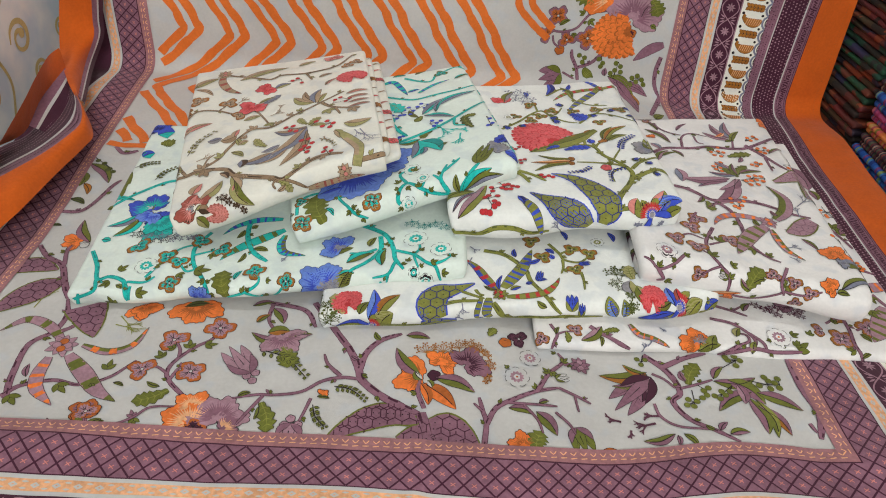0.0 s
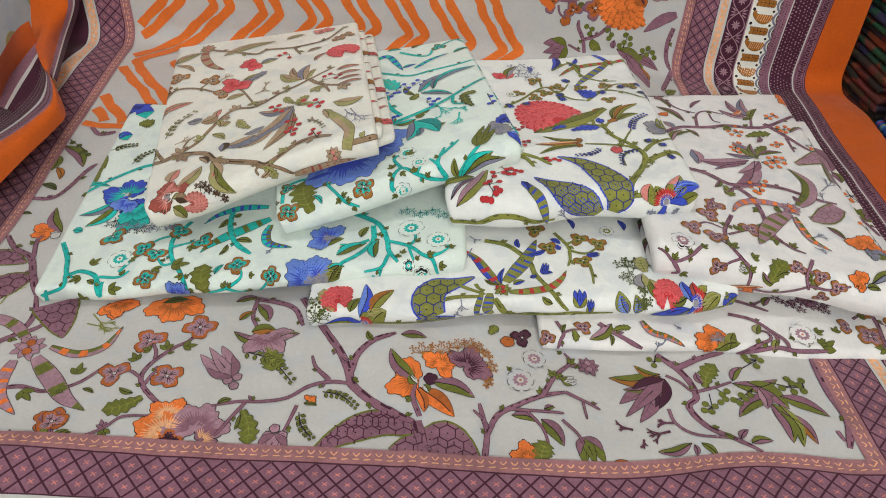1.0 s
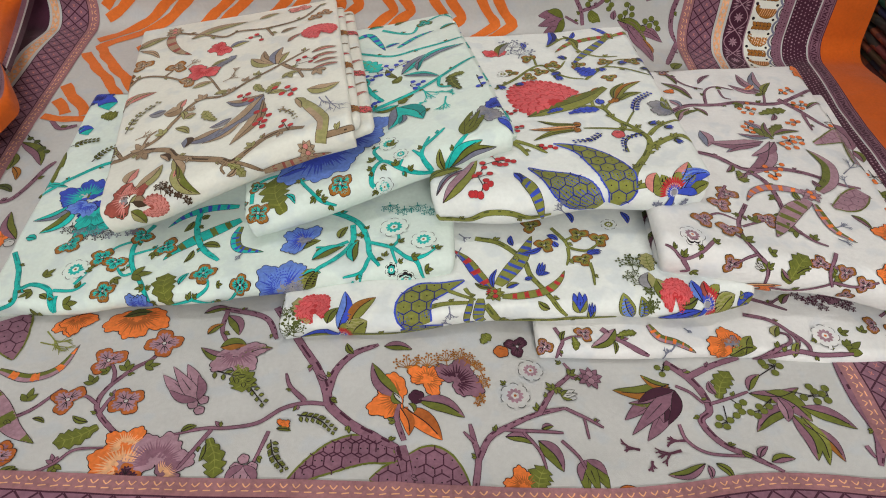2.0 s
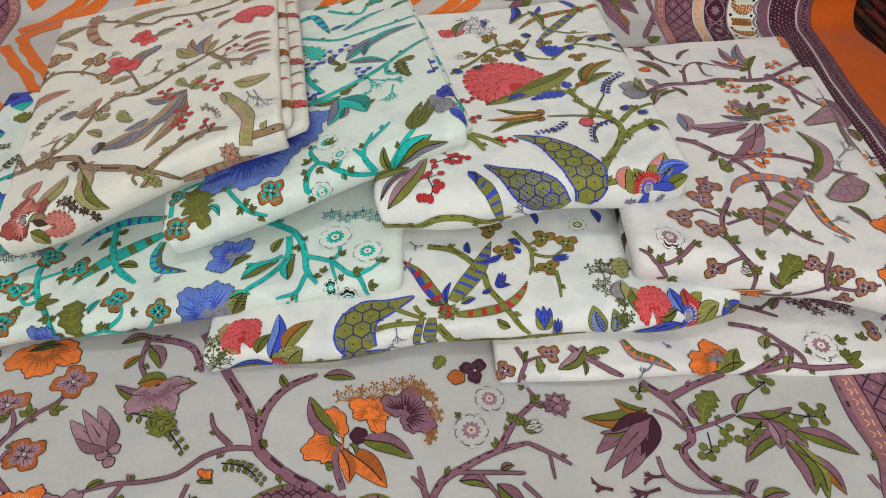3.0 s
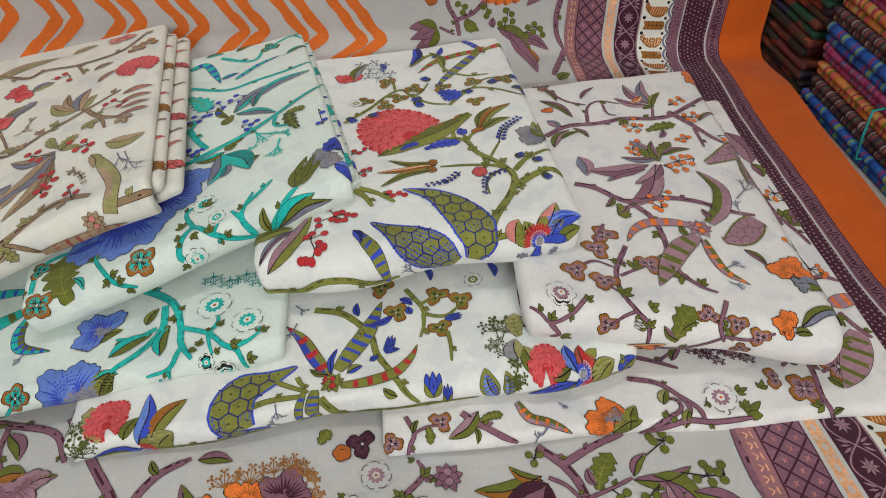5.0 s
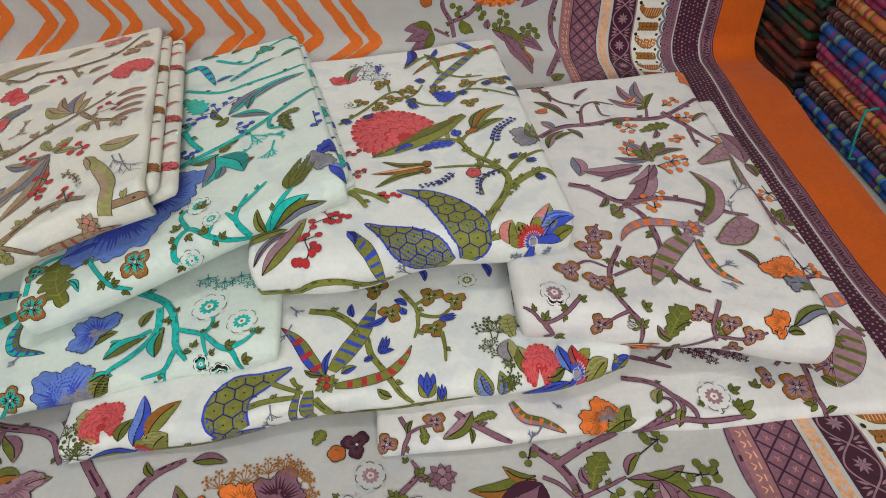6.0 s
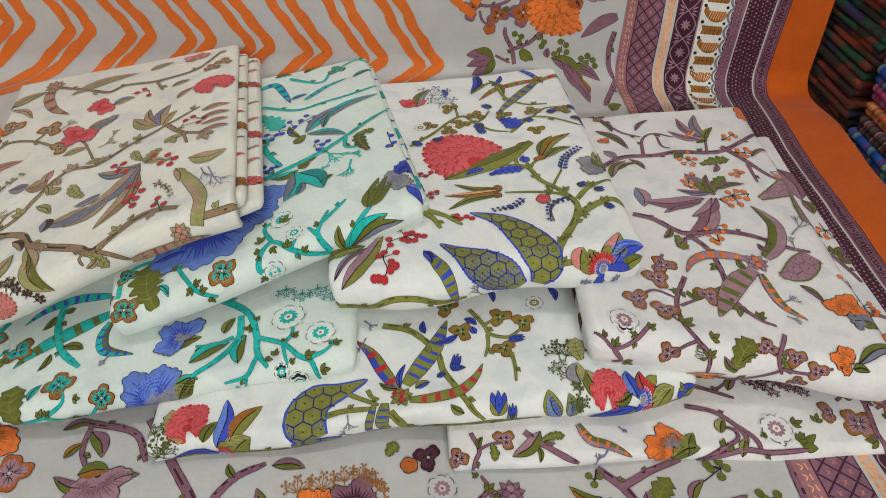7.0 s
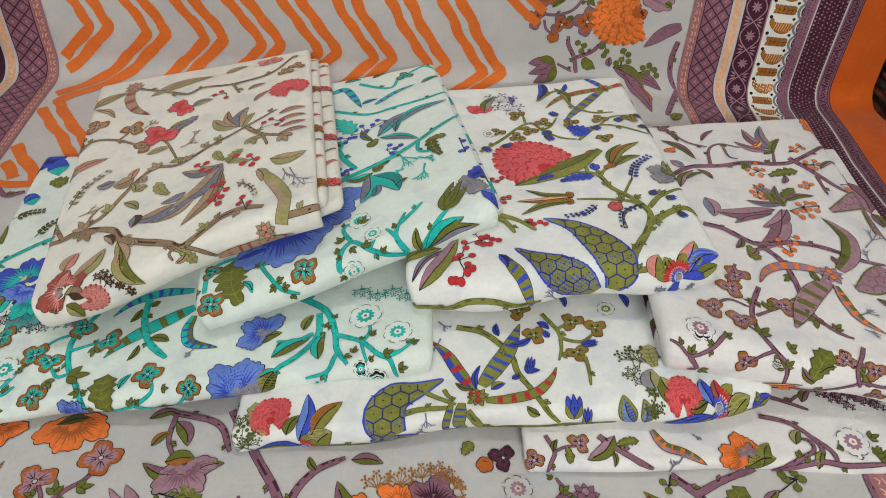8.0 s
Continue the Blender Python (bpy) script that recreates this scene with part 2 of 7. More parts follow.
PACKS["shell_low"] = packet(SHELL_LOW, "shell", "wide thin folded white cotton with purple vine print, lying flat", 1)

# ---- printing: flat shapes of ink laid on a cloth's surface ----


def spline(pts, step):
    """A smooth line through the points, sampled about every step metres."""
    p = np.array(pts, float).reshape(-1, 2)
    if len(p) == 2:
        n = max(3, int(np.linalg.norm(p[1] - p[0]) / step) + 2)
        t = np.linspace(0, 1, n)[:, None]
        return p[0] * (1 - t) + p[1] * t
    q = np.vstack([2 * p[0] - p[1], p, 2 * p[-1] - p[-2]])
    out = []
    for i in range(1, len(q) - 2):
        n = max(2, int(np.linalg.norm(q[i + 1] - q[i]) / step) + 1)
        for t in np.linspace(0, 1, n, endpoint=False):
            out.append(0.5 * (2 * q[i] + (q[i + 1] - q[i - 1]) * t + (2 * q[i - 1] - 5 * q[i] + 4 * q[i + 1] - q[i + 2]) * t * t + (3 * q[i] - q[i - 1] - 3 * q[i + 1] + q[i + 2]) * t ** 3))
    out.append(q[-2])
    return np.array(out)


def sides(line):
    t = np.gradient(line, axis=0)
    t /= np.maximum(np.linalg.norm(t, axis=1, keepdims=True), 1e-9)
    return np.stack([-t[:, 1], t[:, 0]], 1)


LEAF = (0.0, 0.55, 0.9, 1.0, 0.92, 0.72, 0.42, 0.0)
DROP = (0.0, 0.3, 0.55, 0.78, 0.95, 1.0, 0.85, 0.0)
PETAL = (0.25, 0.5, 0.75, 0.95, 1.0, 0.85, 0.0)
STEM = (1.0, 1.0, 1.0)
SPIKE = (1.0, 0.85, 0.65, 0.4, 0.0)
SCALY = (0.0, 0.5, 0.85, 1.0, 0.95, 0.8, 0.5, 0.0)
SPIKEY = (0.0, 0.6, 0.9, 1.0, 1.0, 0.9)
FEATHER = (0.5, 0.8, 0.95, 1.0, 0.98, 0.9, 0.7, 0.4, 0.02)


class Print:
    """Collects the inked shapes of one motif and makes them one mesh on the sheet."""

    def __init__(self, sheet, level=None):
        self.level = level
        self.s, self.V, self.H, self.F, self.M, self.mats, self.n, self.last = sheet, [], [], [], [], [], 0, ""

    def add(self, pts, faces, ink):
        if ink not in self.mats:
            self.mats.append(ink)
        if not self.V:
            self.s.count += 1
            self.base = self.level or 0.00045 + 1.2e-5 * (self.s.count % 60)
        self.base += 2.8e-5 if ink != self.last else 1.2e-6
        self.last = ink
        h = self.base
        self.V.append(pts)
        self.H.append(np.full(len(pts), h))
        self.F += [tuple(i + self.n for i in f) for f in faces]
        self.M += [self.mats.index(ink)] * len(faces)
        self.n += len(pts)

    def blade(self, pts, width, ink, profile=LEAF, grow=0.0, m=2, teeth=0.0, nteeth=9, step=0.0032, off=0.0, part=(0.0, 1.0)):
        """A strip along a line: leaf, stem, petal or stroke. off moves it sideways by a share of the width."""
        line = spline(pts, step)
        nrm = sides(line)
        t = np.linspace(0, 1, len(line))
        w = np.interp(t, np.linspace(0, 1, len(profile)), profile) * width / 2
        if teeth:
            saw = 1 - np.abs(((t * nteeth) % 1.0) - 0.25) * 1.2
            w = w * (1 + teeth * (saw - 0.6))
        w = w + np.where(w > width * 0.02, grow, grow * 0.6)
        if part != (0.0, 1.0):
            keep = (t >= part[0]) & (t <= part[1])
            if keep.sum() < 2:
                return
            line, nrm, w, t = line[keep], nrm[keep], w[keep], t[keep]
        m = max(m, int(w.max() * 2 / 0.0036))
        cs = np.linspace(-1, 1, m + 1)
        P = line[:, None, :] + nrm[:, None, :] * (w[:, None, None] * cs[None, :, None] + off * w[:, None, None])
        n, k = len(line), m + 1
        F = [(i * k + j, i * k + j + 1, (i + 1) * k + j + 1, (i + 1) * k + j) for i in range(n - 1) for j in range(m)]
        self.add(P.reshape(-1, 2), [f[::-1] for f in F], ink)

    def disc(self, x, y, r, ink, ry=None, ang=0.0, lobes=0, depth=0.0, segs=14, phase=0.0, arc=None):
        """A round, oval or scalloped patch; arc (from, to) in radians cuts a fan."""
        ry = r if ry is None else ry
        if lobes:
            segs = max(segs, lobes * 6)
        a0, a1 = arc if arc else (0, 2 * math.pi)
        th = np.linspace(a0, a1, segs + 1)
        rad = np.ones(segs + 1)
        if lobes:
            k = lobes / 2 if not arc else lobes * math.pi / (a1 - a0) / 1.0
            rad = 1 - depth * (1 - np.abs(np.sin((th - a0) * k + phase)))
        rings = list(np.linspace(0, 1, max(1, int(max(r, ry) / 0.0032)) + 1))
        c, s = math.cos(ang), math.sin(ang)
        P = []
        for q in rings:
            px, py = np.cos(th) * r * rad * q, np.sin(th) * ry * rad * q
            P.append(np.stack([x + px * c - py * s, y + px * s + py * c], 1))
        n = segs + 1
        F = []
        for k in range(len(rings) - 1):
            for i in range(segs):
                f = (k * n + i, (k + 1) * n + i, (k + 1) * n + i + 1, k * n + i + 1)
                F.append(f if k else f[:3] if False else (k * n, (k + 1) * n + i, (k + 1) * n + i + 1))
        self.add(np.vstack(P), F, ink)

    def make(self, name, parent):
        if not self.V:
            return None
        P = self.s.lifted(np.vstack(self.V), np.concatenate(self.H))
        ob = mesh_ob(name, P, self.F, self.mats, self.M, parent)
        return tagged(ob, kind="stuff") if name in ("printed_berry_sprig", "printed_twig", "printed_sprig") else ob


MM = 0.001
rnd = random.Random(5)


def pol(x, y, a, d):
    return (x + d * math.cos(a), y + d * math.sin(a))


class Printer:
    """Prints the motifs of one cloth; all measures in millimetres of the cloth."""

    def __init__(self, sheet, thing, vine, vine_dark, green, green2, petal, petal2, accent, outline="ink", berry="orange", ground="white"):
        self.s, self.t = sheet, thing
        self.c = dict(vine=vine, vine_dark=vine_dark, green=green, green2=green2, petal=petal, petal2=petal2, accent=accent, outline=outline, berry=berry, ground=ground)

    def ink(self, k):
        return self.c.get(k, k)

    def vine(self, pts, w0, w1=None, col="vine", dark="vine_dark"):
        w1 = w0 if w1 is None else w1
        p, w0, w1 = np.array(pts) * MM, w0 * MM, w1 * MM
        k = Print(self.s)
        prof = (0.9, 1.0, 0.85 + 0.15 * w1 / w0, 0.65 + 0.35 * w1 / w0, 0.5 + 0.5 * w1 / w0, 0.35 + 0.65 * w1 / w0, 0.25 + 0.75 * w1 / w0, 0.1 + 0.88 * w1 / w0, 0.5 * w1 / w0)
        wob = 0.10 if w0 > 0.003 else 0.0
        k.blade(p, w0, self.ink(dark), prof, grow=0.00055, teeth=wob, nteeth=13)
        k.blade(p, w0, self.ink(col), prof, teeth=wob, nteeth=17)
        if w0 > 0.0035:
            t = 0.02
            while t < 0.93:
                dt = rnd.uniform(0.04, 0.10)
                k.blade(p, w0 * 0.30, self.ink(dark), prof, part=(t, t + dt), off=rnd.choice((1.9, 2.1, -0.2)), m=1, step=0.003)
                t += dt + rnd.uniform(0.02, 0.06)
        line = spline(p, 0.004)
        nrm = sides(line)
        gap = rnd.uniform(5, 9)
        i, sg = int(gap), 1
        while w0 > 0.0025 and len(line) > 6 and i < len(line) - 1:
            tang = np.array((nrm[i][1], -nrm[i][0]))
            ln = rnd.uniform(0.0050, 0.0085)
            way = tang * 0.75 + nrm[i] * sg * 0.75
            st = line[i] + nrm[i] * sg * min(w0, w1) * 0.4
            for turn, q in ((0.0, 1.0), (0.65 * sg, 0.7)):
                c, s = math.cos(turn), math.sin(turn)
                e = st + np.array((way[0] * c - way[1] * s, way[0] * s + way[1] * c)) * ln * q
                k.blade([st, e], ln * 0.42, self.ink("outline"), LEAF, grow=0.0006, m=1)
                k.blade([st, e], ln * 0.42, self.ink("green" if rnd.random() < 0.75 else "vine"), LEAF, m=1)
            sg = -sg
            i += int(rnd.uniform(9, 20))
        return k.make("printed_vine", self.t)

    def leaf(self, x0, y0, x1, y1, w, col="green", half="", bend=0.12, vein=True, prof=LEAF, name="printed_leaf"):
        a, b = np.array((x0, y0)) * MM, np.array((x1, y1)) * MM
        d = b - a
        mid = (a + b) / 2 + np.array((-d[1], d[0])) * bend
        pts = [a, mid, b]
        k = Print(self.s)
        k.blade(pts, w * MM, self.ink("outline"), prof, grow=0.00055, m=4)
        k.blade(pts, w * MM, self.ink(col), prof, m=4)
        if half:
            k.blade(pts, w * MM * 0.5, self.ink(half), prof, off=1.0)
        if vein:
            k.blade([a, mid, a + (b - a) * 0.86 + (mid - (a + b) / 2) * 0.5], 0.0010, self.ink("outline"), STEM, m=1)
        return k.make(name, self.t)

    def tooth(self, x0, y0, x1, y1, w, col="green", bend=0.08, light="green2"):
        a, b = np.array((x0, y0)) * MM, np.array((x1, y1)) * MM
        d = b - a
        nrm = np.array((-d[1], d[0]))
        mid = (a + b) / 2 + nrm * bend
        k = Print(self.s)
        k.blade([a, mid, b], w * MM, self.ink("outline"), PETAL, grow=0.0006, m=4, teeth=0.7, nteeth=5, step=0.002)
        k.blade([a, mid, b], w * MM, self.ink(col), PETAL, m=4, teeth=0.7, nteeth=5, step=0.002)
        for i in range(1, 5):
            t = i / 5.5
            c = a + d * t + nrm * bend * 4 * t * (1 - t)
            for sg in (-1, 1):
                k.blade([c, c + d * 0.10 + nrm * sg * w * MM * 0.36 / max(np.linalg.norm(d), 1e-6)], 0.0011, self.ink(light), SPIKE, m=1)
        k.blade([a, mid, b], 0.0012, self.ink(light), SPIKE, m=1)
        return k.make("printed_leaf", self.t)

    def sprig(self, x, y, ang, size, col="green"):
        """Two or three little leaves from one point."""
        k = Print(self.s)
        a0 = math.radians(ang)
        for da, s in ((0.0, 1.0), (0.75, 0.75), (-0.7, 0.7)):
            e = pol(x * MM, y * MM, a0 + da, size * MM * s)
            k.blade([(x * MM, y * MM), e], size * MM * 0.34, self.ink("outline"), LEAF, grow=0.00055)
            k.blade([(x * MM, y * MM), e], size * MM * 0.34, self.ink(col), LEAF)
        return k.make("printed_leaf", self.t)

    def clover(self, x, y, r, ang=90, n=3, outer="accent", inner="petal", spread=105, core="outline"):
        k = Print(self.s)
        a0 = math.radians(ang)
        x, y, r = x * MM, y * MM, r * MM
        angs = [a0 + math.radians(spread) * (i - (n - 1) / 2) for i in range(n)]
        for a in angs:
            c = pol(x, y, a, r * 0.52)
            k.disc(*c, r * 0.56 + 0.0008, self.ink("outline"), r * 0.50 + 0.0005, a, 4, 0.18, 18, 0.6)
        for a in angs:
            c = pol(x, y, a, r * 0.52)
            k.disc(*c, r * 0.56, self.ink(outer), r * 0.50, a, 4, 0.18, 18, 0.6)
        for a in angs:
            c = pol(x, y, a, r * 0.40)
            k.disc(*c, r * 0.43, self.ink(inner), r * 0.39, a, 9, 0.35, 16)
        for a in angs:
            for da in (-0.35, 0.05, 0.4):
                k.blade([pol(x, y, a + da * 0.5, r * 0.2), pol(x, y, a + da, r * 0.72)], 0.0010, self.ink("outline"), SPIKE, m=1)
        k.disc(x, y, r * 0.17, self.ink(core), lobes=5, depth=0.3)
        k.disc(x, y, r * 0.10, self.ink("white"))
        return k.make("printed_flower", self.t)

    def poppy(self, x, y, r, ang, col="orange", dark="rust", span=230, n=6, ry=0.85):
        """A ruffled open flower seen from the side: fan of petals with brush strokes."""
        k = Print(self.s)
        x, y, r, a0 = x * MM, y * MM, r * MM, math.radians(ang)
        lo = a0 - math.radians(span) / 2
        for g, c in ((0.0008, self.ink("outline")), (0, None)):
            for i in range(n):
                a = lo + math.radians(span) * (i + 0.5) / n
                rr = r * (0.86 + 0.2 * math.sin(i * 2.3 + x * 90))
                cx, cy = pol(x, y, a, rr * 0.5)
                k.disc(cx, cy, rr * 0.54 + g, c or self.ink(col), rr * 0.40 * ry + g, a, 7, 0.16, 28, i)
        for i in range(n * 3):
            a = lo + math.radians(span) * (i + 0.5) / (n * 3)
            s, e = rnd.uniform(0.15, 0.35), rnd.uniform(0.55, 0.85)
            k.blade([pol(x, y, a, r * s), pol(x, y, a + 0.08, r * e)], r * 0.075, self.ink(dark), SPIKE, m=1)
        return k.make("printed_flower", self.t)

    def carnation(self, x, y, r, ang, span=200, col="coral", mid="red", flat=0.8):
        k = Print(self.s)
        x, y, r, a0 = x * MM, y * MM, r * MM, math.radians(ang)
        h = math.radians(span) / 2
        k.disc(x, y, r + 0.0005, self.ink(mid), (r + 0.0008) * flat, a0, 15, 0.16, 90, 0, (-h - 0.02, h + 0.02))
        for q, c in ((1.0, col), (0.86, mid), (0.83, col), (0.66, mid), (0.63, col), (0.44, mid), (0.40, col), (0.22, mid)):
            k.disc(x - r * (1 - q) * 0.35 * math.cos(a0), y - r * (1 - q) * 0.35 * math.sin(a0), r * q, self.ink(c), r * q * flat, a0, max(6, int(15 * q)), 0.20, 90, q * 5, (-h, h))
        for i in range(26):
            a = rnd.uniform(-h, h)
            q = rnd.uniform(0.3, 0.85)
            c, s = math.cos(a0), math.sin(a0)

            def at(d):
                px, py = math.cos(a) * d, math.sin(a) * d * flat
                return (x + px * c - py * s, y + px * s + py * c)
            k.blade([at(r * q), at(r * (q + 0.12))], r * 0.03, self.ink(mid), SPIKE, m=1)
        return k.make("printed_flower", self.t)

    def daisy(self, x, y, r, ring="petal", core="ground", ground="ground"):
        k = Print(self.s)
        x, y, r = x * MM, y * MM, r * MM
        k.disc(x, y, r + 0.0002, self.ink("outline"), None, 0.3, 7, 0.16, 40)
        k.disc(x, y, r - 0.0004, self.ink(ground), None, 0.3, 7, 0.16, 40)
        for i in range(7):
            k.blade([pol(x, y, i * 0.9 + 0.2, r * 0.8), pol(x, y, i * 0.9 + 0.2, r * 1.12)], r * 0.25, self.ink(ground), STEM, m=1)
        k.disc(x, y, r * 0.58, self.ink(ring), None, 0, 11, 0.25, 60)
        k.disc(x, y, r * 0.27, self.ink(core), None, 0, 5, 0.2)
        k.disc(x, y, r * 0.10, self.ink("accent"))
        return k.make("printed_flower", self.t)

    def bud(self, x0, y0, x1, y1, w, col="petal", cup="green", tip=""):
        """A tulip-like bud: calyx leaves behind two or three petals."""
        a, b = np.array((x0, y0)) * MM, np.array((x1, y1)) * MM
        d = b - a
        n = np.array((-d[1], d[0])) / max(np.linalg.norm(d), 1e-6) * w * MM
        k = Print(self.s)
        for s, c, l in ((0.42, col, 1.0), (-0.42, col, 0.96), (0.0, tip or col, 1.08)):
            e = a + d * l + n * s
            m = a + d * 0.5 + n * s * 0.75
            k.blade([a, m, e], w * MM * 0.46, self.ink("outline"), DROP[::-1] if s == 0 else LEAF, grow=0.00055, m=2)
            k.blade([a, m, e], w * MM * 0.46, self.ink(c), DROP[::-1] if s == 0 else LEAF, m=2)
            k.blade([a + d * 0.3 + n * s * 0.3, m + d * 0.25], 0.0010, self.ink("outline"), SPIKE, m=1)
        for s in (0.55, -0.5):
            e = a + d * 0.55 + n * s
            k.blade([a - d * 0.05, a + d * 0.2 + n * s * 0.7, e], w * MM * 0.30, self.ink("outline"), LEAF, grow=0.00055)
            k.blade([a - d * 0.05, a + d * 0.2 + n * s * 0.7, e], w * MM * 0.30, self.ink(cup), LEAF)
        return k.make("printed_flower", self.t)

    def feather(self, pts, w, col="petal", bars="orange", nbars=6, edge="", prof=FEATHER):
        p = np.array(pts) * MM
        k = Print(self.s)
        k.blade(p, w * MM, self.ink("outline"), prof, grow=0.00055, m=3)
        k.blade(p, w * MM, self.ink(col), prof, m=3)
        if edge:
            k.blade(p, w * MM * 0.5, self.ink(edge), prof, off=1.0)
        for i in range(nbars):
            t = 0.12 + 0.74 * i / max(1, nbars - 1)
            k.blade(p, w * MM * 0.9, self.ink(bars), prof, part=(t, t + 0.42 / nbars), step=0.0015, teeth=0.5, nteeth=40)
        return k.make("printed_petal", self.t)

    def disc(self, x, y, r, col):
        k = Print(self.s)
        k.disc(x * MM, y * MM, r * MM + 0.0008, self.ink("outline"), lobes=5, depth=0.12)
        k.disc(x * MM, y * MM, r * MM, self.ink(col), lobes=5, depth=0.12)
        k.blade([pol(x * MM, y * MM, 2.0, r * MM * 0.5), pol(x * MM, y * MM, 0.6, r * MM * 0.6)], r * MM * 0.12, self.ink("outline"), SPIKE, m=1)
        return k.make("printed_bud", self.t)

    def burst(self, x, y, r, col="petal", core="accent"):
        k = Print(self.s)
        x, y, r = x * MM, y * MM, r * MM
        for i in range(9):
            e = pol(x, y, i * 0.7 + 0.2, r * (0.85 + 0.3 * math.sin(i * 3.1)))
            k.blade([(x, y), e], r * 0.42, self.ink("outline"), LEAF, grow=0.00055)
            k.blade([(x, y), e], r * 0.42, self.ink(col), LEAF)
        for i in range(4):
            k.disc(*pol(x, y, i * 1.6, r * 0.28), r * 0.22 + 0.0004, self.ink("outline"))
            k.disc(*pol(x, y, i * 1.6, r * 0.28), r * 0.22, self.ink(core if i % 2 else col))
        return k.make("printed_flower", self.t)

    def berries(self, pts, r, stem=(), col="berry"):
        k = Print(self.s)
        p = np.array(pts, float).reshape(-1, 2) * MM
        if len(stem):
            s = np.array(stem, float).reshape(-1, 2) * MM
            k.blade(s, 0.0011, self.ink("outline"), STEM, m=1)
            for q in p:
                k.blade([q, s[np.argmin(np.linalg.norm(s - q, axis=1))]], 0.0010, self.ink("outline"), STEM, m=1)
        for q in p:
            k.disc(q[0], q[1], r * MM + 0.0003, self.ink("outline"), segs=10)
            k.disc(q[0], q[1], r * MM, self.ink(col), segs=10)
        return k.make("printed_berry_sprig", self.t)

    def cluster(self, x, y, ang, length, n=9, r=2.0, col="berry"):
        """A loose spray of berries along a short stem."""
        a = math.radians(ang)
        st = [(x, y), pol(x, y, a, length * 0.5), pol(x, y, a + 0.15, length)]
        pts = []
        for i in range(n):
            c = pol(x, y, a + 0.1, length * (0.25 + 0.75 * i / n))
            s = 1 if i % 2 else -1
            pts.append(pol(*c, a + s * rnd.uniform(0.9, 1.5), rnd.uniform(1.6, 4.6) * r))
        return self.berries(pts, r, st, col)

    def fern(self, x0, y0, x1, y1, n=7, size=7, col="green", bend=0.12):
        a, b = np.array((x0, y0)) * MM, np.array((x1, y1)) * MM
        d = b - a
        nn = np.array((-d[1], d[0]))
        k = Print(self.s)
        line = spline([a, (a + b) / 2 + nn * bend, b], 0.003)
        k.blade(line[::3] if len(line) > 8 else [a, b], 0.0011, self.ink("outline"), STEM, m=1)
        ang = math.atan2(d[1], d[0])
        for i in range(n):
            c = line[int((len(line) - 1) * (i + 1) / n)]
            for s in (1, -1):
                e = pol(c[0], c[1], ang + s * 0.8, size * MM * (1 - 0.35 * i / n))
                st = pol(c[0], c[1], ang + s * 0.8, size * MM * 0.15)
                k.blade([st, e], size * MM * 0.42, self.ink("outline"), LEAF, grow=0.0006, m=1, step=0.003)
                k.blade([st, e], size * MM * 0.36, self.ink(col), LEAF, m=1, step=0.003)
        return k.make("printed_sprig", self.t)

    def twig(self, x, y, ang, length, col="slate", w=1.2):
        k = Print(self.s)

        def grow(p, a, l, depth):
            e = pol(p[0], p[1], a, l)
            k.blade([p, e], w * MM * (0.75 + 0.3 * depth), self.ink(col), (1.0, 0.6), m=1)
            if depth > 0:
                for da in (0.55, -0.5, 0.05):
                    grow(pol(p[0], p[1], a, l * rnd.uniform(0.5, 0.95)), a + da + rnd.uniform(-0.2, 0.2), l * 0.6, depth - 1)
        grow((x * MM, y * MM), math.radians(ang), length * MM * 0.5, 2)
        return k.make("printed_twig", self.t)

    def spray(self, x, y, ang, length, col="ink"):
        """A tiny umbel with dots at the tips."""
        k = Print(self.s)
        x, y, a, l = x * MM, y * MM, math.radians(ang), length * MM
        hub = pol(x, y, a, l * 0.30)
        k.blade([(x, y), hub], 0.0009, self.ink(col), STEM, m=1)
        tips = []
        for i in range(7):
            b = a + (i - 3) * 0.42
            e = pol(*hub, b, l * (0.62 if i % 2 else 0.42))
            k.blade([hub, e], 0.0007, self.ink(col), STEM, m=1)
            tips += [e] + [pol(*e, b + s, l * 0.13) for s in (0.9, -0.9)]
        for e in tips:
            k.disc(*e, max(0.0009, l * 0.055), self.ink(col), segs=8)
        return k.make("printed_sprig", self.t)

    def scales(self, pts, w, fill="green", edge="royal", net="", prof=DROP, cell=17.0, rim=2.0):
        """A big drop-shaped leaf with a scalloped rim and a net of six-sided scales."""
        p = np.array(pts) * MM
        w, cell = w * MM, cell * MM
        k = Print(self.s)
        k.blade(p, w, self.ink(edge), prof, grow=rim * MM, m=4, teeth=0.06, nteeth=15)
        k.blade(p, w, self.ink(fill), prof, m=4)
        line = spline(p, 0.002)
        nrm = sides(line)
        half = np.interp(np.linspace(0, 1, len(line)), np.linspace(0, 1, len(prof)), prof) * w / 2

        def inside(q):
            d = q - line
            i = np.argmin((d ** 2).sum(1))
            return 1 < i < len(line) - 2 and np.hypot(*d[i]) < half[i]
        lo, hi = line.min(0) - w / 2, line.max(0) + w / 2
        R = cell / 2
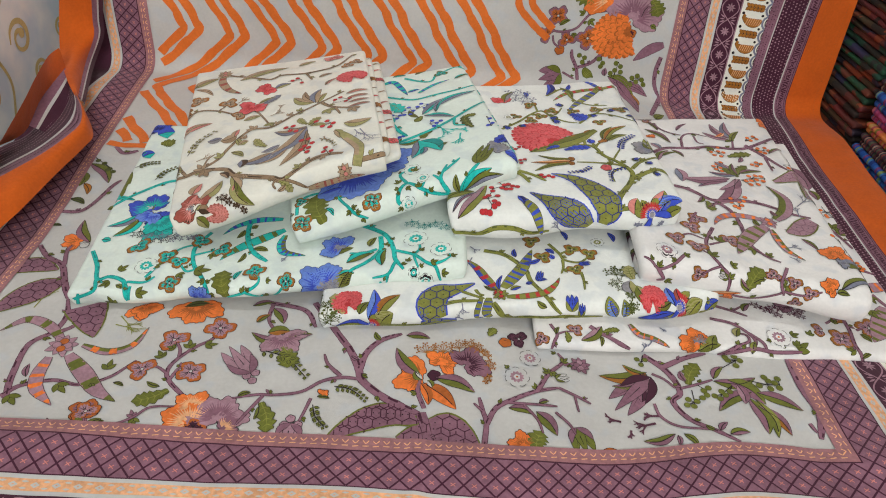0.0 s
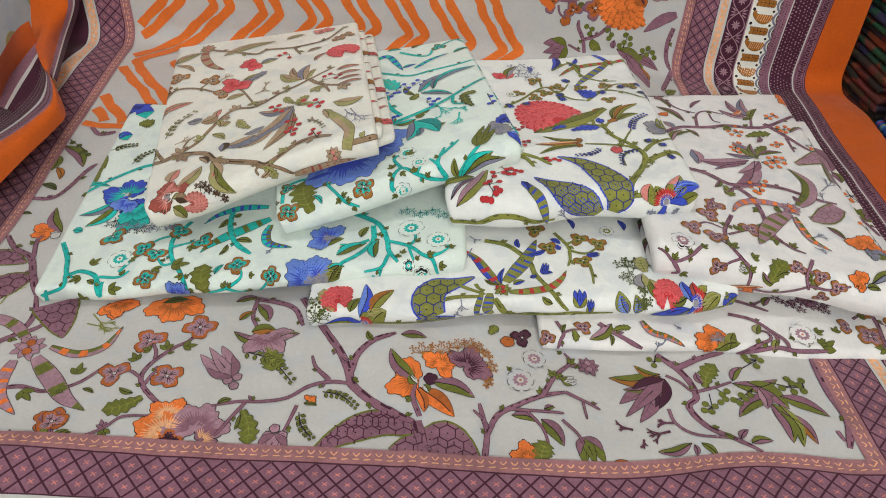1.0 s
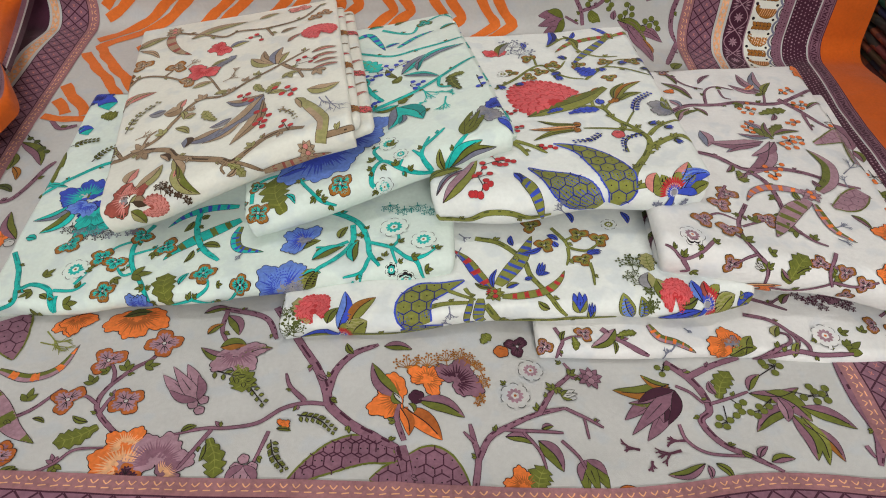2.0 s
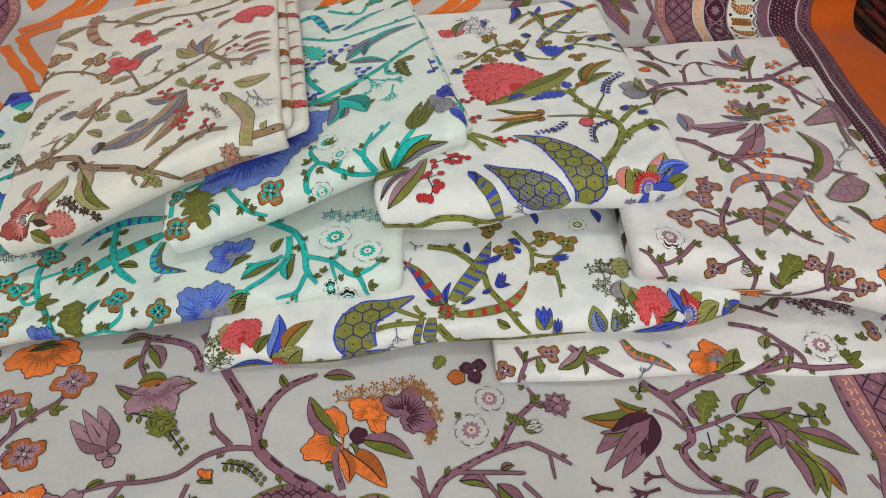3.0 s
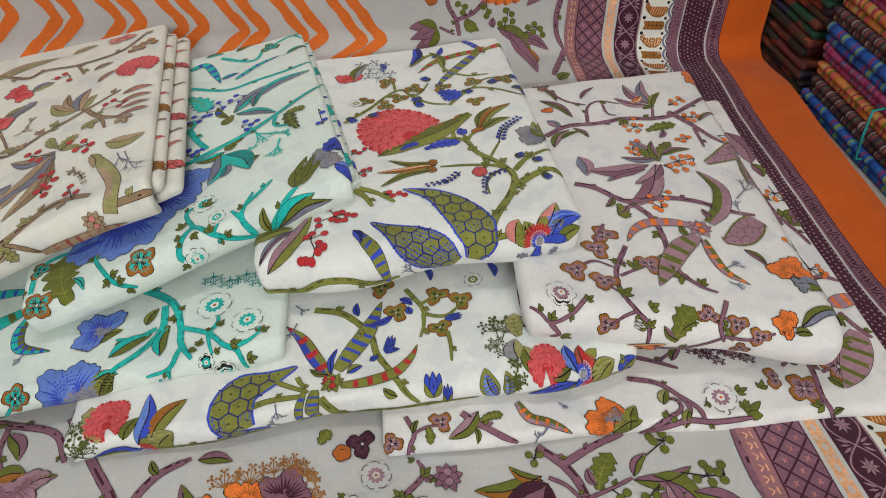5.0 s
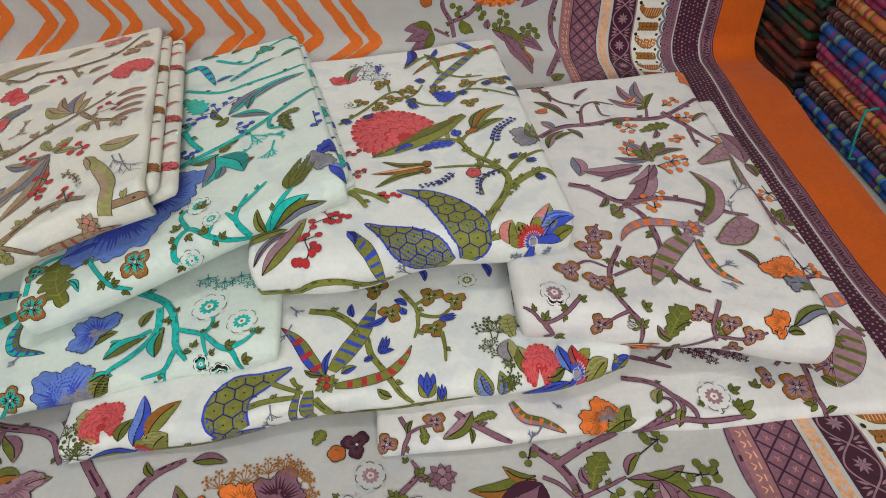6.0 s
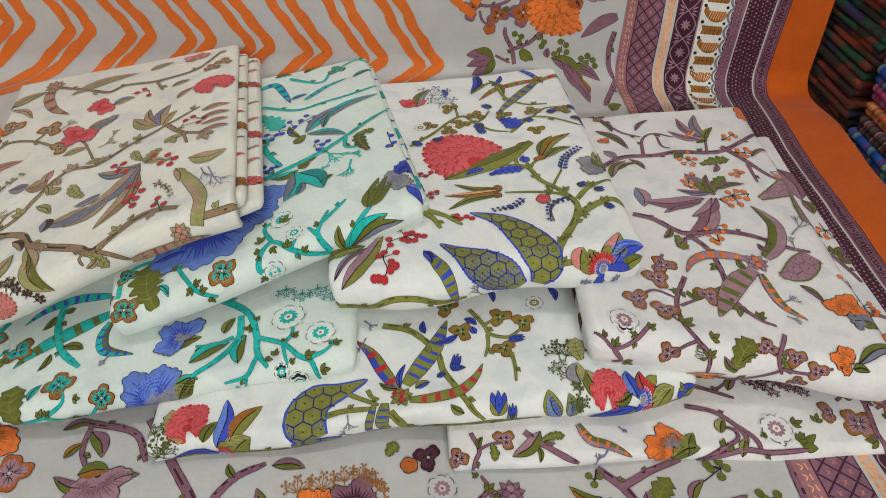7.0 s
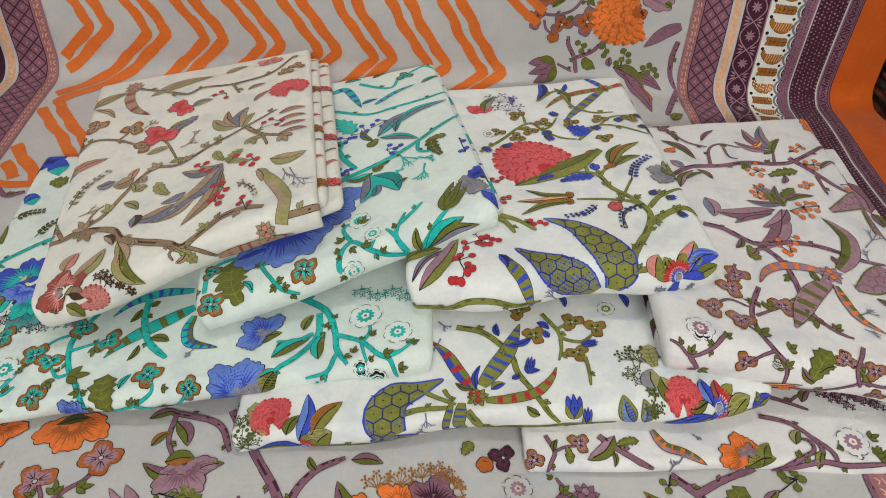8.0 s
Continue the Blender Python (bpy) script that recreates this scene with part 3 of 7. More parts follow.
        for r in range(int((hi[1] - lo[1]) / (1.5 * R)) + 2):
            for c in range(int((hi[0] - lo[0]) / (1.732 * R)) + 2):
                o = np.array((lo[0] + (c + 0.5 * (r % 2)) * 1.732 * R, lo[1] + r * 1.5 * R))
                six = [o + R * np.array((math.sin(math.pi / 3 * j), math.cos(math.pi / 3 * j))) for j in range(4)]
                for j in (0, 1, 2):
                    if inside(six[j]) or inside(six[j + 1]):
                        u, v = six[j], six[j + 1]
                        for _ in range(5):
                            if not inside(u):
                                u = u + (v - u) * 0.15
                            if not inside(v):
                                v = v + (u - v) * 0.15
                        k.blade([u, v], 0.0011, self.ink(net or edge), STEM, m=1)
                if inside(o):
                    k.disc(o[0], o[1], 0.0008, self.ink("outline"), segs=6)
        return k.make("printed_leaf", self.t)

    def rosette(self, x, y, r, ang, fan="red", wing="royal", leafc="green", eye=True):
        """A layered blossom: fringed fan, side petals and a round white heart."""
        k = Print(self.s)
        x, y, r, a0 = x * MM, y * MM, r * MM, math.radians(ang)
        for da, l, w, c in ((0.9, 1.25, 0.55, leafc), (-0.9, 1.2, 0.5, leafc), (0.15, 1.15, 0.6, leafc), (2.3, 1.5, 0.42, wing), (-2.2, 1.5, 0.45, wing)):
            e = pol(x, y, a0 + da, r * l)
            k.blade([(x, y), pol(x, y, a0 + da + 0.15, r * l * 0.55), e], r * w, self.ink("outline"), PETAL, grow=0.00055)
            k.blade([(x, y), pol(x, y, a0 + da + 0.15, r * l * 0.55), e], r * w, self.ink(c), PETAL)
        k.disc(x, y, r * 0.85, self.ink(fan), None, a0, 15, 0.30, 90, 0, (-1.5, 1.5))
        k.disc(x, y, r * 0.52, self.ink("white"), None, a0, 13, 0.35, 70, 0, (-1.5, 1.5))
        k.disc(x, y, r * 0.42, self.ink(wing), None, a0, 11, 0.3, 60, 0, (-2.4, 2.4))
        if eye:
            k.disc(x, y, r * 0.24, self.ink("white"), segs=14)
            k.disc(x, y, r * 0.17, self.ink("grey"), segs=12)
        return k.make("printed_flower", self.t)

# ---- prints on the cloths ----
pD = Printer(SPREAD, dupatta, "mauve", "wine", "olive", "leaf", "mauve_light", "mauve", "rust", "ink", "orange")
pC = Printer(CREAM, PACKS["cream"], "brown", "umber", "moss", "olive", "tan", "blush", "ochre", "umber", "red", "cream")
pM = Printer(MINT, PACKS["mint"], "teal", "teal_dark", "olive", "leaf", "teal", "royal", "ochre", "ink", "royal", "mint")
pW = Printer(SNOW, PACKS["snow"], "leaf", "olive_dark", "leaf", "olive", "leaf", "royal", "ochre", "ink", "red", "snow")
pS = Printer(SHELL, PACKS["shell"], "mauve", "wine", "olive", "leaf", "mauve_light", "mauve", "orange", "ink", "orange", "shell")
pT = Printer(MINT_LOW, PACKS["mint_low"], "teal", "teal_dark", "olive", "leaf", "teal", "royal", "ochre", "ink", "royal", "mint")
pF = Printer(SNOW_LOW, PACKS["snow_low"], "leaf", "olive_dark", "leaf", "olive", "leaf", "royal", "ochre", "ink", "red", "snow")
pG = Printer(SHELL_LOW, PACKS["shell_low"], "mauve", "wine", "olive", "leaf", "mauve_light", "mauve", "orange", "ink", "orange", "shell")

pD.vine([(-404, 449), (-411, 479), (-414, 521), (-397, 543), (-393, 568), (-403, 596)], 6.0, 4.9)
pD.vine([(-410, 451), (-396, 467), (-368, 475), (-341, 470), (-313, 481), (-294, 506)], 4.9, 2.7)
pD.vine([(-393, 542), (-380, 554), (-376, 571)], 4.6, 3.4)
pD.feather([(-381, 530), (-404, 551), (-431, 559), (-452, 540)], 12.0, "petal", "olive", 4)
pD.feather([(-386, 507), (-387, 483), (-380, 462), (-357, 441)], 13.9, "petal", "orange", 5)
pD.feather([(-368, 512), (-342, 486), (-320, 462), (-296, 447)], 17.9, "petal", "olive", 3)
pD.feather([(-359, 526), (-329, 518), (-306, 528), (-298, 558)], 9.0, "petal", "orange", 4, "olive")
pD.burst(-379, 524, 19.6)
pD.leaf(-397, 478, -401, 496, 6.2, "mauve")
pD.sprig(-363, 470, -43, 17.4)
pD.sprig(-320, 491, 89, 15.9)
pD.sprig(-403, 453, -49, 17.6)
pD.leaf(-307, 473, -295, 468, 3.9)
pD.twig(-335, 574, -45, 40.9, "leaf")
pD.twig(-336, 560, -13, 40.5, "leaf")
pD.twig(-433, 578, 83, 51.4, "leaf")
pD.scales([(-416, 624), (-436, 613), (-458, 591), (-477, 566)], 35.2, "mauve", "olive", "wine", LEAF)
pD.scales([(-435, 646), (-468, 654), (-498, 644), (-511, 619)], 26.6, "mauve", "olive", "wine", LEAF)
pD.scales([(-379, 587), (-365, 563), (-352, 538)], 45.4, "mauve", "olive", "wine", SPIKE)
pD.poppy(-318, 590, 21.4, -62, "orange", "rust", 150)
pD.clover(-323, 435, 15.1, 111, 4, "rust", "mauve", 90)
pD.vine([(-320, 426), (-310, 404)], 2.5)
pD.leaf(-313, 414, -301, 424, 7.5)
pD.leaf(-313, 407, -329, 415, 6.8)
pD.leaf(-332, 403, -353, 423, 5.0, "mauve")
pD.disc(-355, 411, 7.7, "ochre")
pD.vine([(-486, 766), (-453, 769), (-434, 822), (-427, 837)], 5.6, 4.9)
pD.leaf(-422, 769, -404, 776, 10.2, "olive")
pD.leaf(-484, 873, -442, 828, 16.7, "mauve", "olive")
pD.leaf(-485, 853, -480, 820, 12.9, "olive")
pD.leaf(-475, 826, -462, 802, 9.0, "ochre")
pD.leaf(-482, 794, -458, 781, 8.9, "olive_dark")
pD.berries([(-475, 880), (-464, 874), (-452, 861), (-445, 855), (-454, 858)], 3.7, [(-481, 887), (-449, 861)], "olive_dark")
pD.vine([(-463, 918), (-446, 902), (-427, 910)], 5.3, 6.1)
pD.poppy(-433, 700, 24.4, 172, "orange", "rust", 200, 4)
pD.leaf(-419, 701, -444, 747, 14.6, "olive", "mauve")
pD.disc(-424, 695, 5.6, "white")
pD.leaf(-485, 737, -470, 736, 5.1, "olive_dark")
pD.vine([(-480, 695), (-459, 670), (-435, 655), (-418, 623), (-403, 596)], 5.3, 7.3)
pD.vine([(-432, 655), (-440, 682), (-438, 694)], 4.4, 3.8)
pD.clover(220, 1296, 18.0, 99, 4, "mauve", "rust", 90)
pD.clover(204, 1263, 16.3, 162, 3, "mauve", "rust")
pD.clover(242, 1254, 16.4, 113, 3, "mauve", "rust")
pD.clover(278, 1258, 20.2, 39, 4, "mauve", "rust", 90)
pD.disc(232, 1235, 8.4, "rust")
pD.vine([(206, 1273), (227, 1268), (255, 1275), (276, 1300), (305, 1306)], 3.3, 3.3)
pD.leaf(225, 1279, 243, 1289, 7.3, "olive")
pD.vine([(216, 1261), (220, 1248), (231, 1239)], 2.5)
pD.sprig(275, 1290, -42, 14.7)
pD.sprig(266, 1300, 155, 12.5)
pD.sprig(252, 1267, -80, 10.5)
pD.carnation(336, 1270, 55.3, -160, 220, "orange", "rust")
pD.poppy(350, 1300, 53.1, 71, "mauve_light", "mauve", 200, 7)
pD.clover(344, 1271, 16.7, 141, 4, "rust", "wine", 90)
pD.poppy(310, 1329, 47.1, 139, "orange", "peach", 160, 6)
pD.tooth(278, 1319, 259, 1341, 35.4)
pD.tooth(378, 1332, 394, 1306, 25.5)
pD.leaf(383, 1290, 394, 1285, 8.6, "olive")
pD.leaf(365, 1302, 375, 1322, 8.5, "mauve")
pD.feather([(415, 1261), (392, 1249), (366, 1225)], 17.4, "mauve", "olive_dark", 0)
pD.vine([(272, 1182), (267, 1204), (256, 1224), (254, 1237)], 5.1, 5.1)
pD.vine([(267, 1204), (291, 1214), (308, 1232), (321, 1243)], 5.1, 5.1)
pD.vine([(304, 1227), (323, 1233), (343, 1235)], 3.4, 2.6)
pD.tooth(285, 1187, 294, 1200, 23.6)
pD.bud(239, 1192, 204, 1180, 36.2, "mauve", "olive")
pD.vine([(243, 1195), (265, 1184)], 2.6)
pD.leaf(326, 1192, 375, 1161, 21.6, "mauve", "olive")
pD.leaf(321, 1192, 320, 1207, 9.7, "mauve")
pD.leaf(354, 1180, 401, 1163, 17.4, "mauve")
pD.leaf(370, 1166, 375, 1123, 10.9, "ochre")
pD.leaf(343, 1184, 373, 1102, 19.5, "mauve")
pD.berries([(337, 1217), (346, 1212), (337, 1204), (348, 1202), (330, 1198)], 4.3, [(337, 1188), (341, 1220)], "olive")
pD.berries([(371, 1194), (380, 1199), (379, 1188), (389, 1193), (393, 1185), (369, 1182)], 4.4, [(353, 1182), (389, 1195)], "olive")
pD.berries([(269, 1227), (279, 1223), (276, 1215)], 4.2, [(282, 1210), (274, 1225)], "olive")
pD.berries([(305, 1222), (313, 1215), (310, 1209)], 4.3, [(309, 1227), (312, 1212)], "olive")
pD.vine([(415, 1239), (411, 1214), (414, 1188), (423, 1167)], 7.0, 6.1)
pD.vine([(426, 1167), (394, 1098)], 7.9, 7.1)
pD.leaf(400, 1086, 420, 1106, 14.6, "olive")
pD.scales([(12, 439), (-22, 449), (-55, 436), (-85, 412)], 25.6, "mauve", "olive", "wine", LEAF)
pD.scales([(9, 448), (-22, 454), (-50, 445), (-76, 421)], 17.6, "mauve", "olive", "wine", LEAF)
pD.scales([(15, 445), (41, 439), (67, 418)], 26.9, "mauve", "olive", "wine", LEAF)
pD.scales([(-15, 422), (7, 426), (35, 423), (67, 411)], 28.7, "mauve", "olive", "wine", LEAF)
pT.vine([(1, 64), (15, 38), (24, 13), (37, 16), (56, 6), (62, -17), (65, -1)], 4.3, 4.3)
pT.vine([(1, -16), (25, -5), (22, 13)], 3.5, 3.5)
pT.vine([(2, -27), (8, -8)], 2.9, 2.4)
pT.vine([(59, 6), (79, 4), (89, 12)], 2.9, 2.3)
pT.sprig(44, 25, 44, 13.1)
pT.sprig(40, 7, -150, 13.0)
pT.sprig(72, -10, 4, 14.1)
pT.leaf(48, 2, 56, -4, 5.7)
pT.sprig(44, -27, 105, 14.5)
pT.leaf(-3, 228, 1, 169, 38.2, "teal", "olive", -0.25)
pT.vine([(-4, 151), (17, 174), (49, 196), (70, 202)], 3.9, 3.9)
pT.leaf(-14, 165, 21, 162, 7.3, "teal")
pT.poppy(49, 140, 33.5, 128, "royal", "teal", 190, 7)
pT.disc(44, 145, 8.0, "olive")
pT.disc(44, 145, 4.8, "white")
pT.carnation(67, 117, 21.8, -18, 300, "royal", "navy")
pT.leaf(38, 131, 4, 107, 11.1, "teal", "slate")
pT.leaf(43, 125, 16, 89, 14.2, "olive", "teal")
pT.poppy(68, 100, 26.1, -74, "teal", "teal_dark", 150, 6)
pT.spray(46, 103, -83, 17.1)
pT.spray(64, 90, -73, 18.3)
pT.spray(82, 87, -66, 18.1)
pT.leaf(5, 83, 16, 81, 9.3, "teal")
pT.tooth(18, 294, 38, 294, 18.1, "olive")
pT.leaf(8, 316, 30, 325, 36.8, "teal", "royal")
pT.poppy(2, 324, 31.5, 120, "royal", "navy", 150, 6)
pT.leaf(1, 262, 16, 271, 21.5, "teal", "royal")
pT.fern(-2, 237, 27, 245, 6, 7.9, "olive")
pT.fern(35, 203, 56, 227, 6, 7.6, "olive")
pT.vine([(78, 11), (85, 24), (84, 32)], 2.8, 2.4)
pT.sprig(84, 27, 35, 10.6)
pG.sprig(296, 17, 17, 11.7)
pG.sprig(297, -4, 34, 19.0)
pG.sprig(319, 18, 65, 10.9)
pG.clover(357, 16, 15.5, 75, 4, "ochre", "mauve_light", 90)
pG.clover(337, 28, 11.6, 177, 2, "ochre", "mauve_light")
pG.clover(398, 35, 15.2, 22, 4, "ochre", "mauve_light", 90)
pG.clover(362, 57, 15.0, 38, 3, "ochre", "mauve_light")
pG.vine([(372, 56), (373, 32), (369, 4), (375, -17)], 4.2, 3.7)
pG.vine([(348, 40), (360, 48)], 2.3, 1.8)
pG.vine([(381, 31), (393, 36)], 2.3)
pG.leaf(383, 25, 392, 13, 8.0, "olive")
pG.sprig(357, 42, 37, 10.2)
pG.sprig(366, -2, 170, 12.3)
pG.leaf(372, -10, 383, -5, 5.0, "olive")
pG.feather([(436, 70), (416, 39), (394, 13)], 27.0, "mauve_light", "olive", 5)
pG.spray(286, 68, -72, 11.0, "plum")
pG.spray(302, 67, -122, 11.1, "plum")
pG.spray(322, 66, -73, 11.3, "plum")
pG.poppy(304, 80, 16.8, -112, "mauve", "wine", 150, 5)
pG.feather([(427, 105), (439, 107), (460, 112)], 16.2, "mauve_light", "orange", 3)
pG.sprig(425, 91, -81, 14.8)
pG.vine([(416, 135), (436, 139), (450, 132)], 4.6, 4.0)
pG.vine([(430, 94), (437, 76), (445, 62)], 4.5, 4.0)
pG.cluster(427, 164, -81, 28.6, 8, 2.6)
pG.cluster(442, 277, -81, 25.6, 7, 2.8)
pG.leaf(434, 380, 440, 318, 30.6, "mauve_light", "mauve")
pG.leaf(440, 318, 443, 292, 13.2, "mauve", "olive")
pG.sprig(436, 227, 42, 17.8, "olive")
pG.vine([(433, 227), (443, 201), (447, 184)], 3.8, 3.3)
pG.bud(443, 214, 460, 239, 15.0, "mauve", "olive")
pG.sprig(414, 65, -80, 15.6)
pG.vine([(426, 278), (430, 236), (430, 214)], 3.9, 3.4)
pW.vine([(195, -31), (199, -13), (208, 5), (225, 30), (235, 52), (234, 67), (224, 85), (208, 104), (201, 124), (189, 133), (162, 136)], 7.3, 3.6)
pW.vine([(180, -35), (198, -20), (217, -16), (233, -14)], 5.2, 3.4)
pW.vine([(231, 42), (252, 55), (271, 61), (282, 49)], 8.2, 5.2)
pW.vine([(238, 67), (251, 81), (267, 90), (282, 95)], 5.1, 2.5)
pW.vine([(234, 69), (220, 80), (195, 86), (168, 87)], 3.2, 1.9)
pW.vine([(201, 124), (207, 134), (216, 142)], 3.3, 2.0)
pW.vine([(189, 133), (190, 151), (191, 170)], 3.4, 2.0)
pW.vine([(235, 73), (221, 69), (209, 56), (208, 37)], 1.8, 1.2)
pW.vine([(218, 90), (226, 104), (234, 117)], 1.9, 1.3)
pW.vine([(83, 71), (93, 58), (99, 42)], 5.5, 3.6)
pW.vine([(88, 73), (106, 59), (120, 43)], 5.5, 3.0)
pW.scales([(182, -38), (188, -18), (180, 11), (159, 41), (129, 59)], 34.7, "leaf", "royal", "navy", (0.3, 0.8, 1.0, 0.95, 0.8, 0.5, 0.2, 0.0))
pW.scales([(167, -41), (149, -27), (127, -7), (96, 20)], 33.7, "leaf", "royal", "navy", (0.35, 0.8, 1.0, 1.0, 0.85, 0.55, 0.22, 0.0))
pW.carnation(138, 160, 58.8, 125, 215, "coral", "red", 0.72)
pW.leaf(109, 123, 213, 176, 25.9, "leaf", "olive", -0.06, True, (0.0, 0.6, 0.85, 1.0, 1.0, 0.9, 0.55, 0.3))
pW.leaf(124, 132, 134, 139, 3.0, "ochre", "", 0.1, False)
pW.leaf(147, 140, 157, 149, 3.0, "ochre", "", 0.1, False)
pW.leaf(172, 157, 183, 166, 3.1, "ochre", "", 0.1, False)
pW.leaf(194, 169, 205, 178, 3.1, "ochre", "", 0.1, False)
pW.leaf(165, 90, 107, 93, 8.6, "peach", "ochre", 0.05)
pW.leaf(164, 94, 119, 111, 6.5, "leaf", "olive")
pW.leaf(162, 83, 109, 69, 9.1, "leaf", "olive", -0.1)
pW.disc(162, 95, 4.4, "ochre")
pW.disc(160, 83, 4.3, "ochre")
pW.leaf(218, 144, 260, 185, 11.0, "leaf", "ochre")
pW.leaf(216, 147, 238, 182, 8.5, "leaf", "olive")
pW.leaf(221, 141, 254, 158, 9.3, "leaf", "olive")
pW.disc(218, 143, 4.6, "ochre")
pW.disc(212, 140, 3.2, "ochre")
pW.fern(232, 114, 261, 153, 9, 7.7, "royal", 0.12)
pW.fern(234, 73, 205, 40, 8, 5.9, "royal", -0.25)
pW.fern(187, 76, 154, 59, 8, 6.1, "royal", 0.12)
pW.disc(205, 73, 7.3, "coral")
pW.disc(199, 142, 5.2, "royal")
pW.leaf(198, 139, 199, 150, 6.1, "royal")
pW.bud(276, 118, 282, 145, 15.0, "leaf", "olive")
pW.poppy(278, 121, 24.9, -175, "grey", "slate", 130, 6)
pW.tooth(291, 146, 282, 115, 5.7, "royal", 0.08, "navy")
pW.tooth(157, 119, 195, 125, 11.0, "royal", 0.08, "navy")
pW.tooth(133, 125, 153, 131, 7.2, "royal", 0.1, "navy")
pW.tooth(187, 234, 206, 210, 20.8, "royal", 0.06, "navy")
pW.bud(179, 261, 171, 271, 8.2, "royal", "olive_dark")
pW.bud(246, 235, 256, 244, 8.2, "royal", "olive_dark")
pW.bud(165, 227, 154, 222, 8.0, "royal", "olive_dark")
pW.bud(270, 220, 292, 219, 8.1, "royal", "olive_dark")
pW.bud(272, 249, 284, 246, 8.2, "royal", "olive_dark")
pW.bud(216, 226, 223, 218, 7.9, "royal", "olive_dark")
pW.bud(282, 221, 282, 201, 6.0, "royal", "olive_dark")
pW.bud(244, 87, 254, 91, 6.9, "royal", "olive_dark")
pW.bud(259, 78, 269, 79, 6.7, "royal", "olive_dark")
pW.bud(263, 54, 269, 46, 6.4, "royal", "olive_dark")
pW.bud(158, 221, 164, 207, 7.9, "royal", "olive_dark")
pW.bud(105, 203, 115, 207, 7.8, "royal", "olive_dark")
pW.bud(82, 204, 90, 194, 7.7, "royal", "olive_dark")
pW.clover(130, 271, 10.3, 129, 3, "ochre", "leaf")
pW.clover(159, 247, 10.3, 70, 3, "ochre", "leaf")
pW.clover(125, 223, 10.0, -153, 3, "ochre", "leaf")
pW.clover(228, 243, 10.3, 104, 3, "ochre", "leaf")
pW.clover(265, 242, 10.3, 52, 3, "ochre", "leaf")
pW.clover(224, 200, 9.7, -94, 3, "ochre", "leaf")
pW.clover(141, 235, 10.2, -124, 3, "ochre", "leaf")
pW.clover(192, 242, 10.2, 117, 3, "ochre", "leaf")
pW.clover(102, 238, 10.1, 106, 3, "ochre", "leaf")
pW.vine([(78, 195), (104, 219), (127, 243), (145, 250), (156, 232), (174, 213), (192, 205)], 3.7, 2.2)
pW.vine([(194, 202), (212, 219), (225, 229), (249, 222), (277, 202)], 3.7, 2.2)
pW.vine([(138, 252), (137, 270), (134, 284)], 2.2, 1.5)
pW.vine([(225, 229), (243, 248), (265, 252)], 2.2, 1.5)
pW.vine([(156, 232), (167, 239), (177, 256)], 2.2, 1.5)
pW.feather([(252, 320), (214, 315), (190, 307), (168, 283)], 9.2, "leaf", "red", 6)
pW.feather([(247, 315), (224, 292), (201, 266), (184, 244)], 11.5, "leaf", "royal", 6)
pW.feather([(253, 320), (293, 330), (282, 276)], 8.4, "leaf", "red", 5)
pW.feather([(251, 323), (242, 339), (230, 352)], 7.7, "royal", "leaf", 4)
pW.burst(252, 321, 11.0, "leaf", "red")
pW.vine([(160, 303), (190, 327), (202, 284), (224, 262), (250, 261)], 3.7, 2.2)
pW.leaf(188, 335, 200, 288, 9.3, "leaf", "olive")
pW.leaf(172, 358, 161, 306, 11.9, "royal", "navy")
pW.leaf(205, 343, 189, 318, 6.8, "royal")
pW.leaf(126, 322, 127, 300, 6.8, "royal")
pW.poppy(86, 289, 19.0, 102, "coral", "red", 160, 5)
pW.leaf(91, 288, 110, 326, 13.6, "grey", "olive")
pW.spray(109, 299, 73, 33.9, "slate")
pW.spray(117, 276, 72, 31.3, "slate")
pW.berries([(34, 9), (39, 11), (44, 15), (55, 13), (50, 1), (54, -4), (49, -7), (38, -13), (43, -14), (34, -13)], 3.4, [(49, 26), (43, 8), (46, -6), (42, -14)], "red")
pW.berries([(59, 48), (66, 39), (71, 40), (76, 35), (82, 33), (73, 28), (67, 28), (50, 25), (49, 34), (62, 31)], 3.3, [(83, 35), (65, 36), (50, 31)], "red")
pW.berries([(94, 102), (100, 103), (94, 93)], 2.8, [(87, 98), (102, 98)], "red")
pW.berries([(116, 58), (119, 52), (125, 54), (130, 50)], 2.9, [(111, 56), (128, 51)], "red")
pW.berries([(86, 140), (91, 135), (97, 141)], 2.9, [(83, 134), (98, 138)], "red")
pW.leaf(4, -22, 44, 45, 16.8, "leaf", "mauve_light", -0.05)
pW.leaf(-11, 14, 27, 28, 14.5, "leaf", "olive", 0.1)
pW.leaf(-2, -14, 37, 28, 5.8, "mauve", "slate", 0.15)
pW.vine([(-5, -36), (0, -41), (10, -41), (29, -41), (48, -31), (71, -31), (93, -40), (115, -41)], 5.9, 4.9)
pW.feather([(83, 10), (90, -3), (99, -16), (107, -49)], 10.6, "leaf", "royal", 6)
pW.leaf(80, 12, 86, -5, 8.9, "royal", "navy")
pW.twig(131, -47, 120, 29.0, "slate")
pW.twig(124, -36, 63, 12.1, "slate")
pW.leaf(219, -24, 225, -5, 16.5, "leaf", "blush", 0.1)
pW.leaf(235, -24, 263, 10, 17.5, "leaf", "blush", -0.1)
pW.leaf(245, -25, 266, -12, 11.8, "leaf", "olive")
pW.rosette(240, -25, 17.6, 113, "red", "royal")
pW.leaf(247, -26, 283, -11, 20.4, "royal", "sky", 0.2)
pW.leaf(255, -31, 280, -23, 13.6, "leaf", "olive", 0.1)
pW.spray(225, -32, -96, 8.1, "slate")
pW.spray(238, -36, -68, 4.8, "slate")
